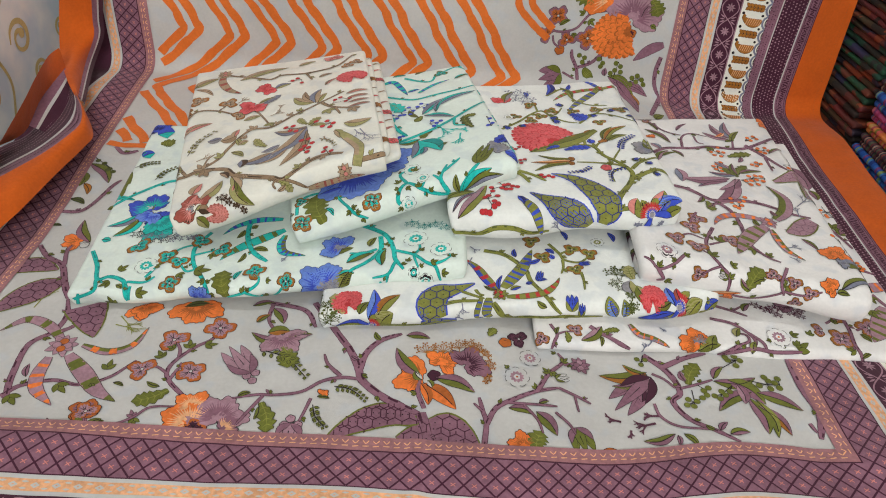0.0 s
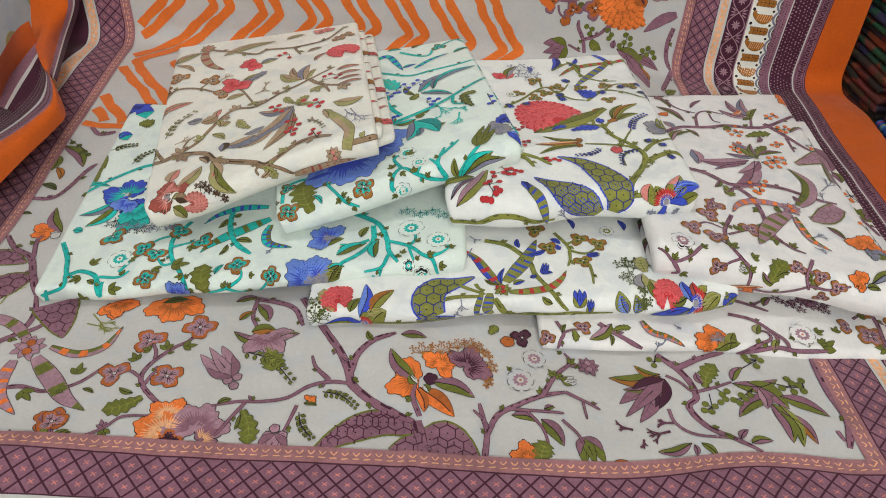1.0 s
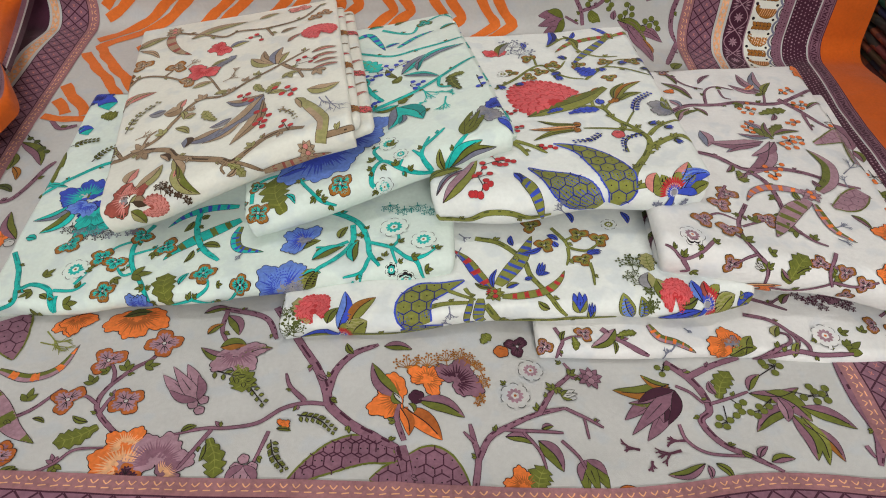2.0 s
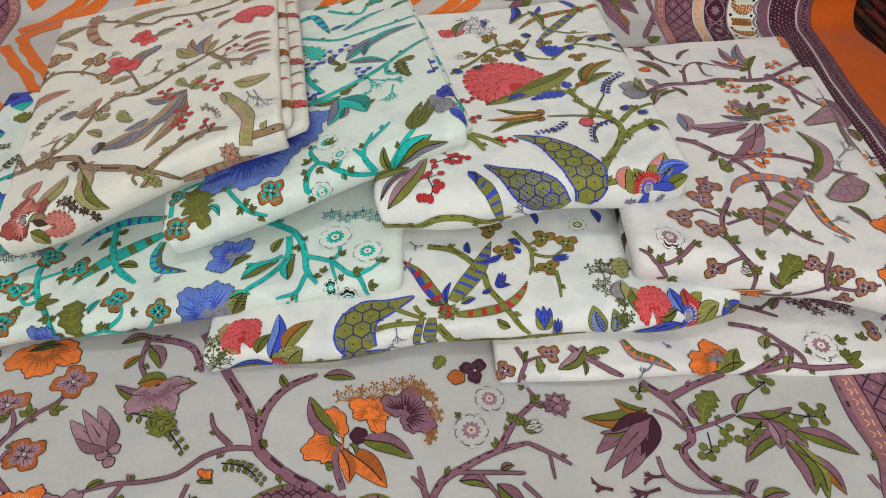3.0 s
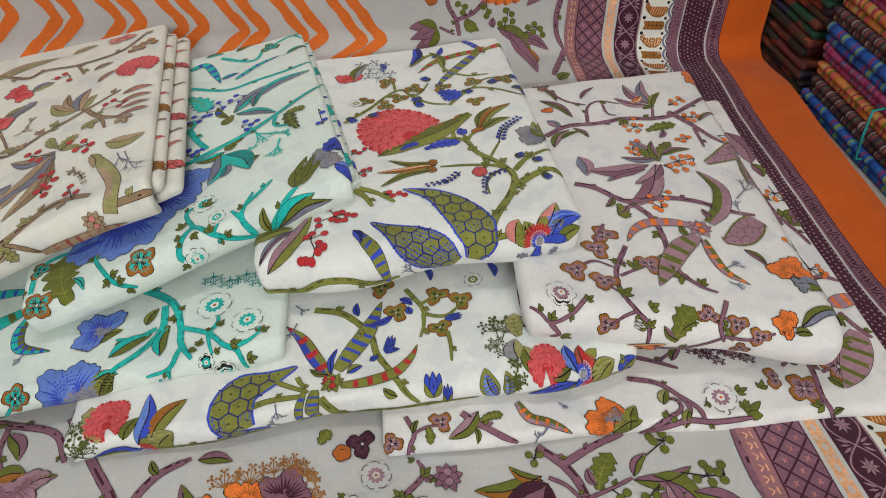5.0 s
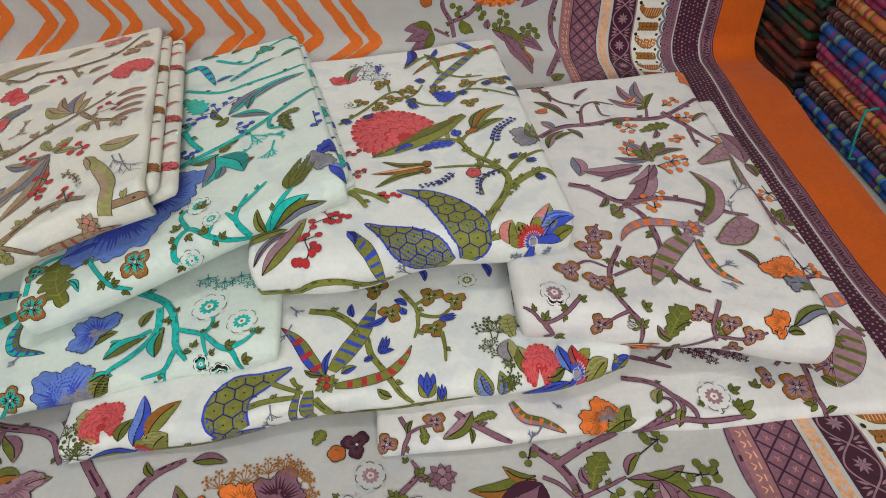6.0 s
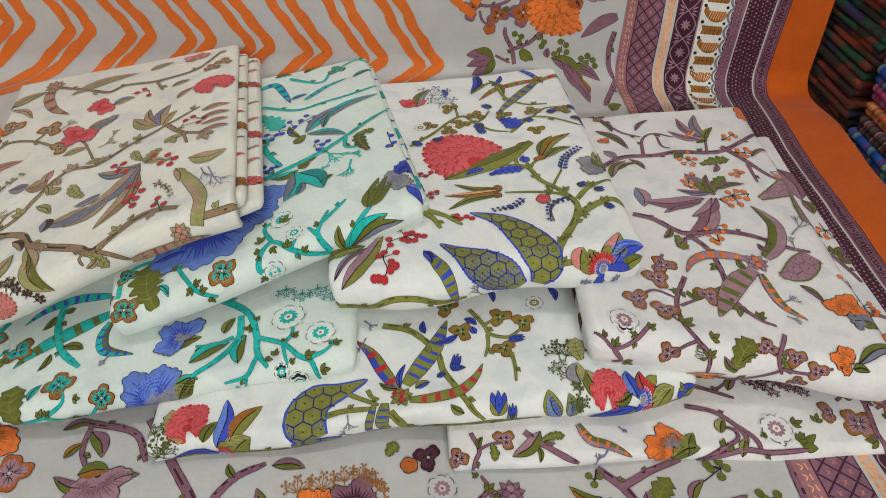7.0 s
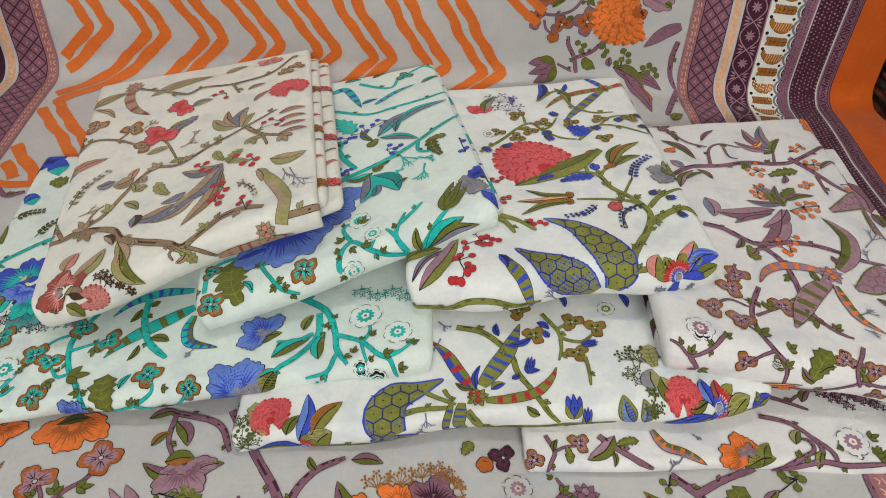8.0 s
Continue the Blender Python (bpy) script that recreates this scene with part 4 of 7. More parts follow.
pW.spray(249, -36, -36, 7.7, "slate")
pW.daisy(92, 236, 7.2, "leaf")
pW.daisy(68, 130, 5.8, "leaf")
pW.sprig(205, 107, 95, 10.8, "leaf")
pW.sprig(228, 83, 32, 8.5, "leaf")
pW.sprig(238, 45, -85, 9.9, "leaf")
pW.sprig(262, 59, 45, 10.2, "leaf")
pW.sprig(209, 6, 126, 7.7, "leaf")
pW.sprig(213, 14, -45, 7.6, "leaf")
pW.sprig(214, 82, 101, 9.2, "leaf")
pW.sprig(256, 85, 90, 9.0, "leaf")
pS.vine([(47, 264), (78, 286), (117, 287), (146, 292), (182, 290), (212, 296), (276, 337)], 7.5, 4.5)
pS.vine([(102, 291), (108, 324), (124, 335), (148, 324)], 3.7, 1.5)
pS.vine([(127, 327), (129, 306), (138, 300)], 2.2, 1.5)
pS.vine([(203, 300), (220, 278), (239, 248), (251, 235)], 6.7, 3.7)
pS.vine([(225, 265), (225, 246), (225, 230)], 3.7, 2.2)
pS.vine([(182, 290), (185, 304), (187, 315)], 3.0, 2.2)
pS.leaf(53, 238, 77, 277, 10.7, "mauve_light", "olive")
pS.leaf(63, 255, 88, 272, 6.8, "olive")
pS.leaf(82, 280, 96, 256, 7.6, "olive", "mauve")
pS.leaf(184, 318, 163, 368, 12.8, "mauve_light", "mauve")
pS.leaf(182, 315, 144, 338, 11.0, "mauve", "mauve_light")
pS.leaf(187, 317, 189, 373, 13.6, "mauve_light", "slate")
pS.leaf(179, 338, 162, 324, 7.6, "orange", "peach")
pS.leaf(185, 311, 204, 340, 10.2, "olive", "leaf")
pS.leaf(174, 309, 190, 313, 6.8, "olive")
pS.poppy(277, 371, 32.2, 161, "orange", "peach", 250, 7)
pS.poppy(277, 348, 17.5, -114, "orange", "rust", 160, 5)
pS.berries([(143, 276), (146, 267), (155, 279), (156, 265), (163, 277), (157, 290)], 3.2, [(143, 283), (155, 274), (162, 268)], "orange")
pS.berries([(142, 239), (150, 246), (145, 228), (137, 223), (144, 218), (135, 231)], 3.2, [(154, 245), (141, 230), (140, 216)], "orange")
pS.berries([(221, 291), (223, 282), (233, 293), (237, 286), (229, 278)], 3.2, [(216, 287), (229, 286), (237, 282)], "orange")
pS.berries([(199, 247), (207, 253), (205, 243), (213, 249)], 3.1, [(197, 250), (212, 247)], "orange")
pS.berries([(274, 266), (264, 261), (262, 251), (253, 241)], 3.2, [(247, 248), (262, 250)], "orange")
pS.berries([(144, 150), (136, 138), (139, 129), (147, 140), (149, 132), (154, 142), (143, 125), (137, 146), (158, 151)], 3.1, [(147, 173), (148, 152), (145, 128)], "orange")
pS.berries([(182, 211), (182, 198), (193, 214), (191, 202), (201, 213), (200, 200), (173, 195), (189, 189), (177, 186)], 3.6, [(166, 196), (185, 205), (206, 209)], "orange")
pS.berries([(217, 313), (213, 320), (224, 325), (228, 318)], 3.2, [(207, 311), (228, 323)], "orange")
pS.leaf(76, 217, 79, 183, 17.7, "slate", "mauve_light")
pS.leaf(150, 197, 80, 193, 20.1, "mauve_light", "mauve", 0.08)
pS.leaf(144, 189, 99, 173, 10.5, "slate", "mauve", -0.1)
pS.leaf(155, 204, 140, 246, 13.6, "mauve_light", "slate", -0.2)
pS.leaf(158, 198, 109, 127, 20.6, "mauve", "mauve_light", 0.12)
pS.leaf(164, 198, 127, 166, 15.4, "mauve_light", "mauve")
pS.leaf(163, 209, 123, 214, 9.7, "mauve", "slate")
pS.tooth(165, 205, 149, 230, 12.6)
pS.tooth(165, 211, 189, 243, 11.3)
pS.leaf(169, 216, 207, 228, 9.3, "olive", "mauve")
pS.leaf(165, 209, 167, 246, 8.5, "mauve", "olive")
pS.tooth(167, 266, 206, 275, 12.6)
pS.leaf(188, 267, 179, 252, 6.8, "mauve")
pS.vine([(64, 170), (84, 162), (103, 144), (116, 139), (150, 143), (179, 140), (199, 132), (218, 121), (236, 116)], 6.4, 4.5)
pS.vine([(114, 138), (130, 117), (135, 90), (134, 62), (137, 40), (151, 23), (164, 17)], 5.2, 2.9)
pS.tooth(102, 135, 104, 112, 12.4)
pS.leaf(111, 132, 100, 120, 6.1, "mauve")
pS.leaf(99, 146, 88, 129, 6.9, "mauve", "olive")
pS.scales([(216, 201), (272, 223), (261, 161)], 34.4, "mauve_light", "olive", "mauve", (0.1, 0.5, 0.9, 1.0, 0.9, 0.6))
pS.scales([(192, 80), (212, 89), (235, 110)], 25.0, "mauve_light", "olive", "mauve", (0.1, 0.6, 0.9, 1.0, 0.9, 0.6))
pS.twig(222, 117, 85, 29.8, "slate")
pS.twig(227, 141, 44, 55.4, "slate")
pS.twig(180, 46, 25, 25.8, "slate")
pS.twig(178, 30, -24, 15.7, "slate")
pS.feather([(186, 106), (206, 128), (215, 154), (210, 172), (200, 187)], 17.7, "mauve_light", "olive", 0, "olive")
pS.feather([(170, 101), (150, 107), (127, 107), (109, 96), (98, 78)], 10.2, "mauve_light", "orange", 6)
pS.feather([(168, 88), (147, 71), (131, 50), (113, 20)], 20.1, "mauve_light", "olive", 5)
pS.feather([(172, 82), (174, 59), (180, 41), (197, 28)], 8.7, "mauve_light", "orange", 5, "olive")
pS.burst(174, 98, 14.8, "mauve_light", "orange")
pS.leaf(159, 87, 157, 103, 6.9, "olive")
pS.leaf(192, 115, 186, 127, 6.6, "mauve")
pS.clover(65, 64, 13.4, 40, 3, "ochre", "mauve_light")
pS.clover(41, 32, 13.6, 166, 3, "ochre", "mauve_light")
pS.clover(64, 21, 13.1, -107, 3, "ochre", "mauve_light")
pS.clover(111, 48, 13.5, 45, 3, "ochre", "mauve_light")
pS.clover(60, -24, 9.3, 124, 3, "ochre", "mauve_light")
pS.clover(148, -9, 10.6, 86, 3, "ochre", "mauve_light")
pS.clover(77, 85, 13.9, 117, 3, "ochre", "mauve_light")
pS.clover(178, -40, 7.5, 107, 3, "ochre", "mauve_light")
pS.vine([(95, 72), (78, 36), (76, 5), (84, -10), (94, -20), (96, -40)], 4.2, 2.9)
pS.vine([(80, 102), (69, 82), (65, 69)], 2.5, 1.9)
pS.vine([(43, 37), (60, 48), (78, 40)], 2.4, 1.8)
pS.vine([(76, 5), (70, 11), (65, 18)], 2.3, 1.8)
pS.vine([(80, 29), (94, 38), (108, 46)], 2.5, 1.8)
pS.vine([(84, -11), (73, -16), (63, -23)], 1.6, 1.2)
pS.vine([(43, -4), (29, -18), (13, -26), (3, -19), (-6, -15)], 3.0, 1.7)
pS.vine([(12, -26), (21, -37), (14, -41)], 3.6, 2.6)
pS.daisy(22, 0, 13.1, "mauve_light")
pS.sprig(43, -6, 37, 9.0, "olive")
pS.sprig(75, 3, 43, 15.9, "olive")
pS.sprig(94, 41, 57, 15.0, "olive")
pS.sprig(82, 49, 167, 8.3, "olive")
pS.sprig(97, -8, 31, 10.5, "olive")
pS.sprig(24, -38, -27, 10.1, "olive")
pS.sprig(12, -24, 66, 8.9, "olive")
pS.sprig(31, -15, 140, 7.0, "olive")
pS.sprig(133, 60, -133, 17.2, "olive")
pS.sprig(138, 39, -106, 15.9, "olive")
pS.sprig(151, 25, 48, 10.8, "olive")
pS.sprig(134, 93, -141, 12.8, "olive")
pS.sprig(94, -21, 41, 8.3, "olive")
pS.sprig(146, 290, -126, 15.5, "olive")
pS.tooth(116, -33, 137, -2, 17.0)
pS.leaf(120, -31, 107, -19, 6.1, "mauve", "olive")
pS.leaf(123, -22, 138, -16, 5.1, "olive")
pS.bud(92, -22, 82, -19, 6.7, "white", "olive")
pS.vine([(100, -41), (126, -43), (152, -34), (177, -18)], 2.6, 1.6)
pS.tooth(170, -31, 163, -20, 5.9)
pS.leaf(71, -48, 112, -36, 5.5, "orange", "peach", 0.03)
pS.poppy(105, -51, 16.1, -153, "orange", "rust", 180, 5)
pS.leaf(52, 349, 87, 305, 11.0, "olive", "mauve")
pS.leaf(62, 375, 73, 345, 7.6, "olive", "mauve")
pS.leaf(103, 345, 124, 367, 6.0, "mauve")
pS.poppy(58, 321, 10.2, 79, "orange", "rust", 180, 4)
pS.leaf(54, 300, 66, 280, 11.9, "mauve_light", "slate")
pS.vine([(59, 388), (81, 347), (107, 330)], 3.0, 1.5)
pS.clover(59, 385, 11.1, 17, 3, "ochre", "mauve_light")
pS.feather([(264, 275), (262, 272), (262, 261)], 4.5, "mauve", "olive", 2)
pS.leaf(234, 277, 262, 292, 6.0, "mauve_light", "olive")
pS.leaf(262, 234, 262, 206, 6.6, "mauve", "mauve_light")
pM.vine([(3, 9), (6, 29), (17, 39), (38, 40)], 3.5, 2.9)
pM.vine([(51, 39), (57, 16), (70, -11), (87, -24)], 3.0, 2.6)
pM.clover(96, -6, 12.7, 66, 4, "ochre", "teal", 90)
pM.clover(9, -6, 12.6, 70, 4, "ochre", "teal", 90)
pM.clover(10, 31, 8.9, 111, 3, "ochre", "teal")
pM.tooth(34, -14, 30, 38, 27.1, "olive")
pM.leaf(39, 7, 47, -9, 5.2, "teal")
pM.poppy(83, 69, 60.8, -110, "sky", "royal", 150, 11)
pM.poppy(113, 78, 47.8, -50, "sky", "royal", 170, 9)
pM.leaf(33, 37, 66, 38, 12.1, "royal", "sky")
pM.vine([(137, -24), (127, -17), (133, -2), (144, 5), (158, -10), (176, -22), (200, -31)], 4.2, 3.6)
pM.vine([(143, 5), (137, 28), (149, 35)], 3.8, 2.5)
pM.vine([(158, -10), (165, -2)], 2.8, 1.7)
pM.vine([(192, -26), (185, -8), (190, 6), (199, 21)], 4.9, 2.5)
pM.vine([(190, 6), (206, 18), (218, 28)], 3.7, 2.5)
pM.vine([(184, -6), (177, 7)], 3.7, 1.8)
pM.vine([(203, -30), (222, -11), (239, 3)], 4.7, 3.8)
pM.daisy(154, 33, 11.2, "teal")
pM.daisy(164, 7, 8.3, "teal")
pM.daisy(139, -24, 10.0, "teal")
pM.clover(-5, 13, 4.4, 90, 3, "ochre", "teal")
pM.sprig(134, 10, 114, 10.9, "olive")
pM.sprig(131, -7, -171, 5.5, "olive")
pM.sprig(131, -25, -148, 8.5, "olive")
pM.sprig(156, -8, 85, 9.9, "olive")
pM.sprig(168, -17, 36, 7.7, "olive")
pM.sprig(155, 27, 60, 12.5, "olive")
pM.sprig(68, -10, -150, 7.3, "olive")
pM.sprig(70, -8, 14, 7.4, "olive")
pM.sprig(74, -14, 0, 7.2, "olive")
pM.sprig(141, -2, -58, 8.5, "olive")
pM.sprig(55, 21, -157, 6.9, "olive")
pM.leaf(205, -30, 205, -6, 8.1, "olive", "leaf")
pM.leaf(208, -32, 252, -11, 14.5, "olive", "teal")
pM.leaf(211, -30, 265, -22, 10.7, "slate", "olive")
pM.bud(236, 5, 261, 39, 19.8, "olive", "olive")
pM.poppy(265, 26, 20.4, 48, "grey", "slate", 260, 7)
pM.poppy(281, 39, 18.4, 71, "royal", "navy", 180, 6)
pM.leaf(277, 14, 288, -16, 15.3, "royal", "sky")
pM.leaf(173, 107, 158, 60, 19.9, "slate", "teal")
pM.leaf(177, 103, 199, 59, 23.6, "teal", "teal_dark")
pM.leaf(177, 108, 147, 109, 11.2, "teal", "olive")
pM.leaf(196, 70, 211, 77, 8.3, "olive")
pM.leaf(177, 110, 190, 114, 11.5, "olive")
pM.leaf(178, 82, 171, 64, 9.9, "teal_dark", "slate")
pM.twig(206, 137, -71, 54.4, "teal", 2.0)
pM.twig(228, 111, -36, 27.7, "teal", 2.0)
pM.twig(233, 95, -106, 38.4, "teal", 2.0)
pM.twig(210, 97, -173, 14.5, "teal", 1.8)
pM.vine([(126, 108), (152, 114), (178, 120), (205, 129), (234, 145), (265, 166), (288, 178)], 5.1, 3.7)
pM.vine([(234, 145), (231, 124), (247, 115)], 3.7, 2.2)
pM.vine([(143, 171), (152, 141), (161, 124)], 5.7, 4.3)
pM.vine([(138, 163), (149, 173), (148, 187)], 3.7, 2.2)
pM.tooth(253, 103, 248, 145, 12.6, "olive_dark")
pM.tooth(246, 141, 266, 139, 8.8, "olive")
pM.leaf(191, 176, 248, 220, 15.3, "teal", "slate")
pM.leaf(193, 172, 235, 150, 11.9, "slate", "teal")
pM.leaf(208, 193, 283, 223, 11.9, "slate", "teal")
pM.leaf(212, 178, 233, 217, 8.5, "teal_dark", "slate")
pM.tooth(190, 173, 177, 159, 10.1, "olive")
pM.leaf(185, 170, 175, 201, 8.5, "olive")
pM.vine([(147, 264), (186, 236), (221, 238), (257, 239), (288, 245)], 4.5, 3.0)
pM.vine([(185, 322), (222, 295), (237, 318)], 4.5, 3.0)
pM.vine([(249, 322), (274, 334), (287, 320)], 3.0, 2.2)
pM.berries([(168, 204), (176, 211), (181, 197), (175, 186), (166, 188)], 3.2, [(162, 196), (181, 192)], "royal")
pM.berries([(196, 216), (189, 208), (199, 200), (206, 208)], 3.2, [(186, 201), (206, 211)], "royal")
pM.berries([(149, 195), (154, 181), (144, 184), (160, 189)], 3.2, [(141, 181), (160, 189)], "royal")
pM.berries([(202, 152), (207, 142), (202, 135), (214, 146)], 3.2, [(197, 144), (215, 145)], "royal")
pM.berries([(150, 126), (145, 122), (156, 127), (142, 132)], 3.0, [(139, 125), (158, 126)], "royal")
pM.berries([(116, 127), (124, 130), (128, 119), (134, 129)], 3.0, [(113, 122), (135, 131)], "royal")
pM.berries([(281, 116), (281, 100), (274, 97)], 3.2, [(278, 126), (278, 92)], "royal")
pM.tooth(143, 243, 164, 198, 20.1, "teal")
pM.feather([(147, 309), (166, 313), (175, 287), (181, 257)], 9.2, "teal", "royal", 5)
pM.feather([(198, 257), (227, 278), (254, 286)], 6.9, "teal", "royal", 5)
pM.clover(245, 317, 11.1, 96, 3, "olive", "teal")
pM.leaf(198, 122, 179, 124, 7.4, "olive")
pM.leaf(262, 285, 290, 297, 7.6, "olive", "teal")
pM.leaf(167, 331, 189, 332, 6.8, "teal", "olive")
pM.leaf(204, 330, 227, 340, 7.6, "olive")
pM.leaf(182, 266, 203, 272, 7.6, "royal", "teal")
pC.vine([(-8, 41), (-11, 67), (8, 69), (32, 72), (61, 57), (76, 34), (118, 8), (133, -6), (148, 0), (172, 15), (194, 16), (214, 5)], 6.3, 8.1)
pC.vine([(118, 8), (146, -14), (162, -29)], 3.8, 2.9)
pC.vine([(229, -15), (246, -15), (269, -15)], 5.1, 4.2)
pC.vine([(129, -3), (123, -8), (125, -16)], 2.5, 1.5)
pC.vine([(8, 70), (44, 86), (64, 112), (91, 143), (120, 138), (150, 159), (174, 172), (225, 202)], 4.5, 3.0)
pC.vine([(191, 179), (209, 152), (243, 123)], 5.2, 3.7)
pC.vine([(209, 152), (216, 121)], 3.0, 2.2)
pC.vine([(8, 72), (-9, 108), (-10, 122)], 3.7, 2.2)
pC.vine([(29, 77), (35, 96), (45, 104)], 2.0, 1.3)
pC.feather([(206, 77), (219, 54), (235, 6), (227, -21)], 13.0, "tan", "moss", 2, "moss", (0.35, 0.7, 0.95, 1.0, 1.0, 0.9, 0.8))
pC.leaf(206, 79, 211, 53, 11.5, "tan", "moss")
pC.leaf(169, 109, 118, 57, 22.1, "tan", "slate")
pC.leaf(123, 64, 82, 58, 18.7, "tan", "slate")
pC.leaf(168, 99, 132, 25, 18.0, "tan", "brown")
pC.leaf(169, 111, 124, 120, 15.3, "tan", "slate", 0.2)
pC.leaf(143, 64, 101, 45, 11.5, "slate", "tan")
pC.leaf(132, 80, 107, 74, 11.9, "slate", "grey")
pC.leaf(82, 69, 81, 49, 13.6, "slate", "umber")
pC.tooth(172, 112, 189, 129, 12.6, "moss")
pC.tooth(170, 117, 158, 144, 8.8, "moss")
pC.leaf(173, 109, 196, 99, 7.6, "moss")
pC.berries([(161, 74), (170, 73), (165, 56), (160, 49), (175, 59), (170, 49), (168, 39)], 3.6, [(170, 100), (167, 70), (164, 45)], "red")
pC.berries([(190, 98), (197, 109), (205, 98), (182, 117), (200, 90)], 3.6, [(174, 108), (202, 100)], "red")
pC.berries([(146, 112), (150, 123), (140, 124), (154, 105)], 3.6, [(166, 106), (144, 119)], "red")
pC.berries([(210, 179), (218, 183), (225, 165), (231, 173)], 3.2, [(206, 168), (231, 169)], "red")
pC.berries([(199, 22), (192, 36), (189, 26)], 3.2, [(197, 11), (191, 34)], "red")
pC.leaf(23, 18, 34, 37, 16.2, "blush", "tan")
pC.leaf(33, 3, 60, 30, 16.4, "moss", "tan", -0.1)
pC.poppy(26, -6, 22.7, 129, "brick", "blush", 230, 7)
pC.leaf(19, 4, 30, 16, 13.5, "blush", "brick")
pC.leaf(28, -16, 36, -33, 12.8, "moss", "olive")
pC.leaf(31, -9, 45, -15, 9.2, "umber", "brown")
pC.carnation(52, -19, 13.5, -18, 320, "blush", "brick")
pC.disc(23, -6, 5.6, "cream")
pC.disc(23, -6, 3.5, "grey")
pC.leaf(28, -9, 36, -4, 6.8, "moss", "cream")
pC.spray(60, -10, 86, 11.7, "umber")
pC.spray(63, -13, 41, 9.6, "umber")
pC.spray(74, -20, 56, 6.5, "umber")
pC.spray(77, -26, 6, 9.0, "umber")
pC.leaf(71, 33, 78, -9, 13.5, "moss", "tan", 0.1)
pC.leaf(75, 23, 96, -25, 14.1, "moss", "olive", -0.15)
pC.leaf(75, 14, 73, 2, 5.4, "blush")
pC.sprig(32, 70, -69, 20.2, "brown")
pC.feather([(162, -30), (190, -33), (213, -33), (234, -34)], 10.7, "tan", "brick", 7)
pC.burst(211, -23, 11.6, "tan", "blush")
pC.tooth(131, -7, 143, -27, 8.6, "moss")
pC.leaf(138, -15, 126, -19, 5.3, "tan")
pC.leaf(219, 90, 257, 84, 17.9, "moss", "tan", -0.15)
pC.twig(239, 62, -75, 63.3, "slate")
pC.twig(232, 64, -74, 39.3, "slate")
pC.carnation(239, 254, 26.3, 104, 320, "coral", "red", 0.9)
pC.leaf(227, 191, 258, 192, 7.6, "blush", "brown", 0.15)
pC.leaf(227, 175, 258, 173, 7.6, "blush", "brown", 0.15)
pC.leaf(228, 156, 258, 152, 7.6, "blush", "brown", 0.15)
pC.leaf(228, 137, 259, 132, 7.6, "blush", "brown", 0.15)
pC.poppy(92, 219, 24.9, -122, "coral", "red", 230, 7)
pC.tooth(104, 213, 132, 237, 11.3, "slate", 0.05, "grey")
pC.leaf(99, 224, 124, 233, 6.8, "moss")
pC.poppy(114, 269, 20.5, -157, "coral", "red", 220, 6)
pC.leaf(122, 263, 147, 270, 11.9, "moss", "slate")
pC.leaf(180, 185, 151, 215, 17.0, "tan", "moss")
pC.leaf(182, 184, 192, 225, 15.3, "tan", "slate")
pC.leaf(185, 182, 200, 207, 11.9, "moss", "tan")
pC.leaf(178, 190, 168, 227, 10.2, "brown", "tan")
pC.leaf(72, 137, 50, 132, 20.3, "tan", "brown")
pC.leaf(52, 139, 32, 139, 13.6, "slate", "grey")
pC.leaf(69, 135, 75, 153, 10.2, "blush", "tan")
pC.leaf(72, 127, 75, 110, 8.0, "moss")
pC.leaf(-6, 179, 34, 193, 12.8, "blush", "tan")
pC.leaf(-5, 169, 12, 198, 10.2, "tan", "blush")
pC.fern(7, 115, 39, 161, 8, 8.1, "moss", 0.12)
pC.fern(-5, 100, -5, 76, 6, 6.8, "moss", 0.12)
pC.twig(20, 98, 14, 26.0, "brown")
pC.clover(9, 267, 14.2, 122, 3, "ochre", "tan")
pC.clover(54, 244, 14.2, 58, 3, "ochre", "tan")
pC.clover(-10, 237, 14.2, -50, 3, "ochre", "tan")
pC.clover(72, 200, 14.2, 27, 3, "ochre", "tan")
pC.vine([(-5, 215), (10, 236), (40, 227), (74, 197)], 3.0, 2.2)
pC.vine([(40, 227), (50, 239)], 2.2, 1.5)
pC.vine([(74, 197), (95, 201), (120, 138)], 2.2, 1.5)
pC.leaf(79, 178, 104, 181, 11.9, "moss", "tan")
pC.leaf(108, 146, 126, 146, 8.5, "moss")
pC.leaf(76, 111, 89, 114, 11.2, "moss", "tan")
pC.leaf(66, 98, 83, 78, 8.3, "moss")
pC.feather([(40, 348), (40, 320), (52, 287), (72, 267)], 12.2, "tan", "brick", 4)
pC.burst(42, 350, 14.6, "tan", "blush")
pC.leaf(-5, 314, 34, 339, 17.0, "moss", "tan", 0.1)
pC.leaf(0, 309, 29, 278, 7.6, "tan")
pC.leaf(68, 312, 143, 336, 22.1, "moss", "tan", 0.1)
pC.vine([(46, 346), (78, 323), (114, 295), (134, 303), (170, 298), (216, 312), (245, 355)], 3.7, 3.0)
pC.vine([(170, 298), (179, 271)], 3.0, 2.2)
pC.twig(117, 174, 21, 27.9, "brown")
pC.twig(129, 185, 74, 22.5, "brown")
pC.leaf(159, 336, 186, 350, 11.9, "moss", "tan")
pC.poppy(215, 347, 17.5, 109, "blush", "brick", 200, 5)
pC.clover(248, 320, 10.3, 77, 3, "ochre", "tan")
pC.clover(234, 308, 9.5, 101, 3, "ochre", "tan")
pC.berries([(149, 278), (157, 283), (163, 266)], 3.2, [(142, 278), (163, 277)], "red")
pC.leaf(189, 275, 210, 285, 6.8, "tan", "brown")
pC.leaf(198, 236, 217, 260, 6.8, "blush", "brown")
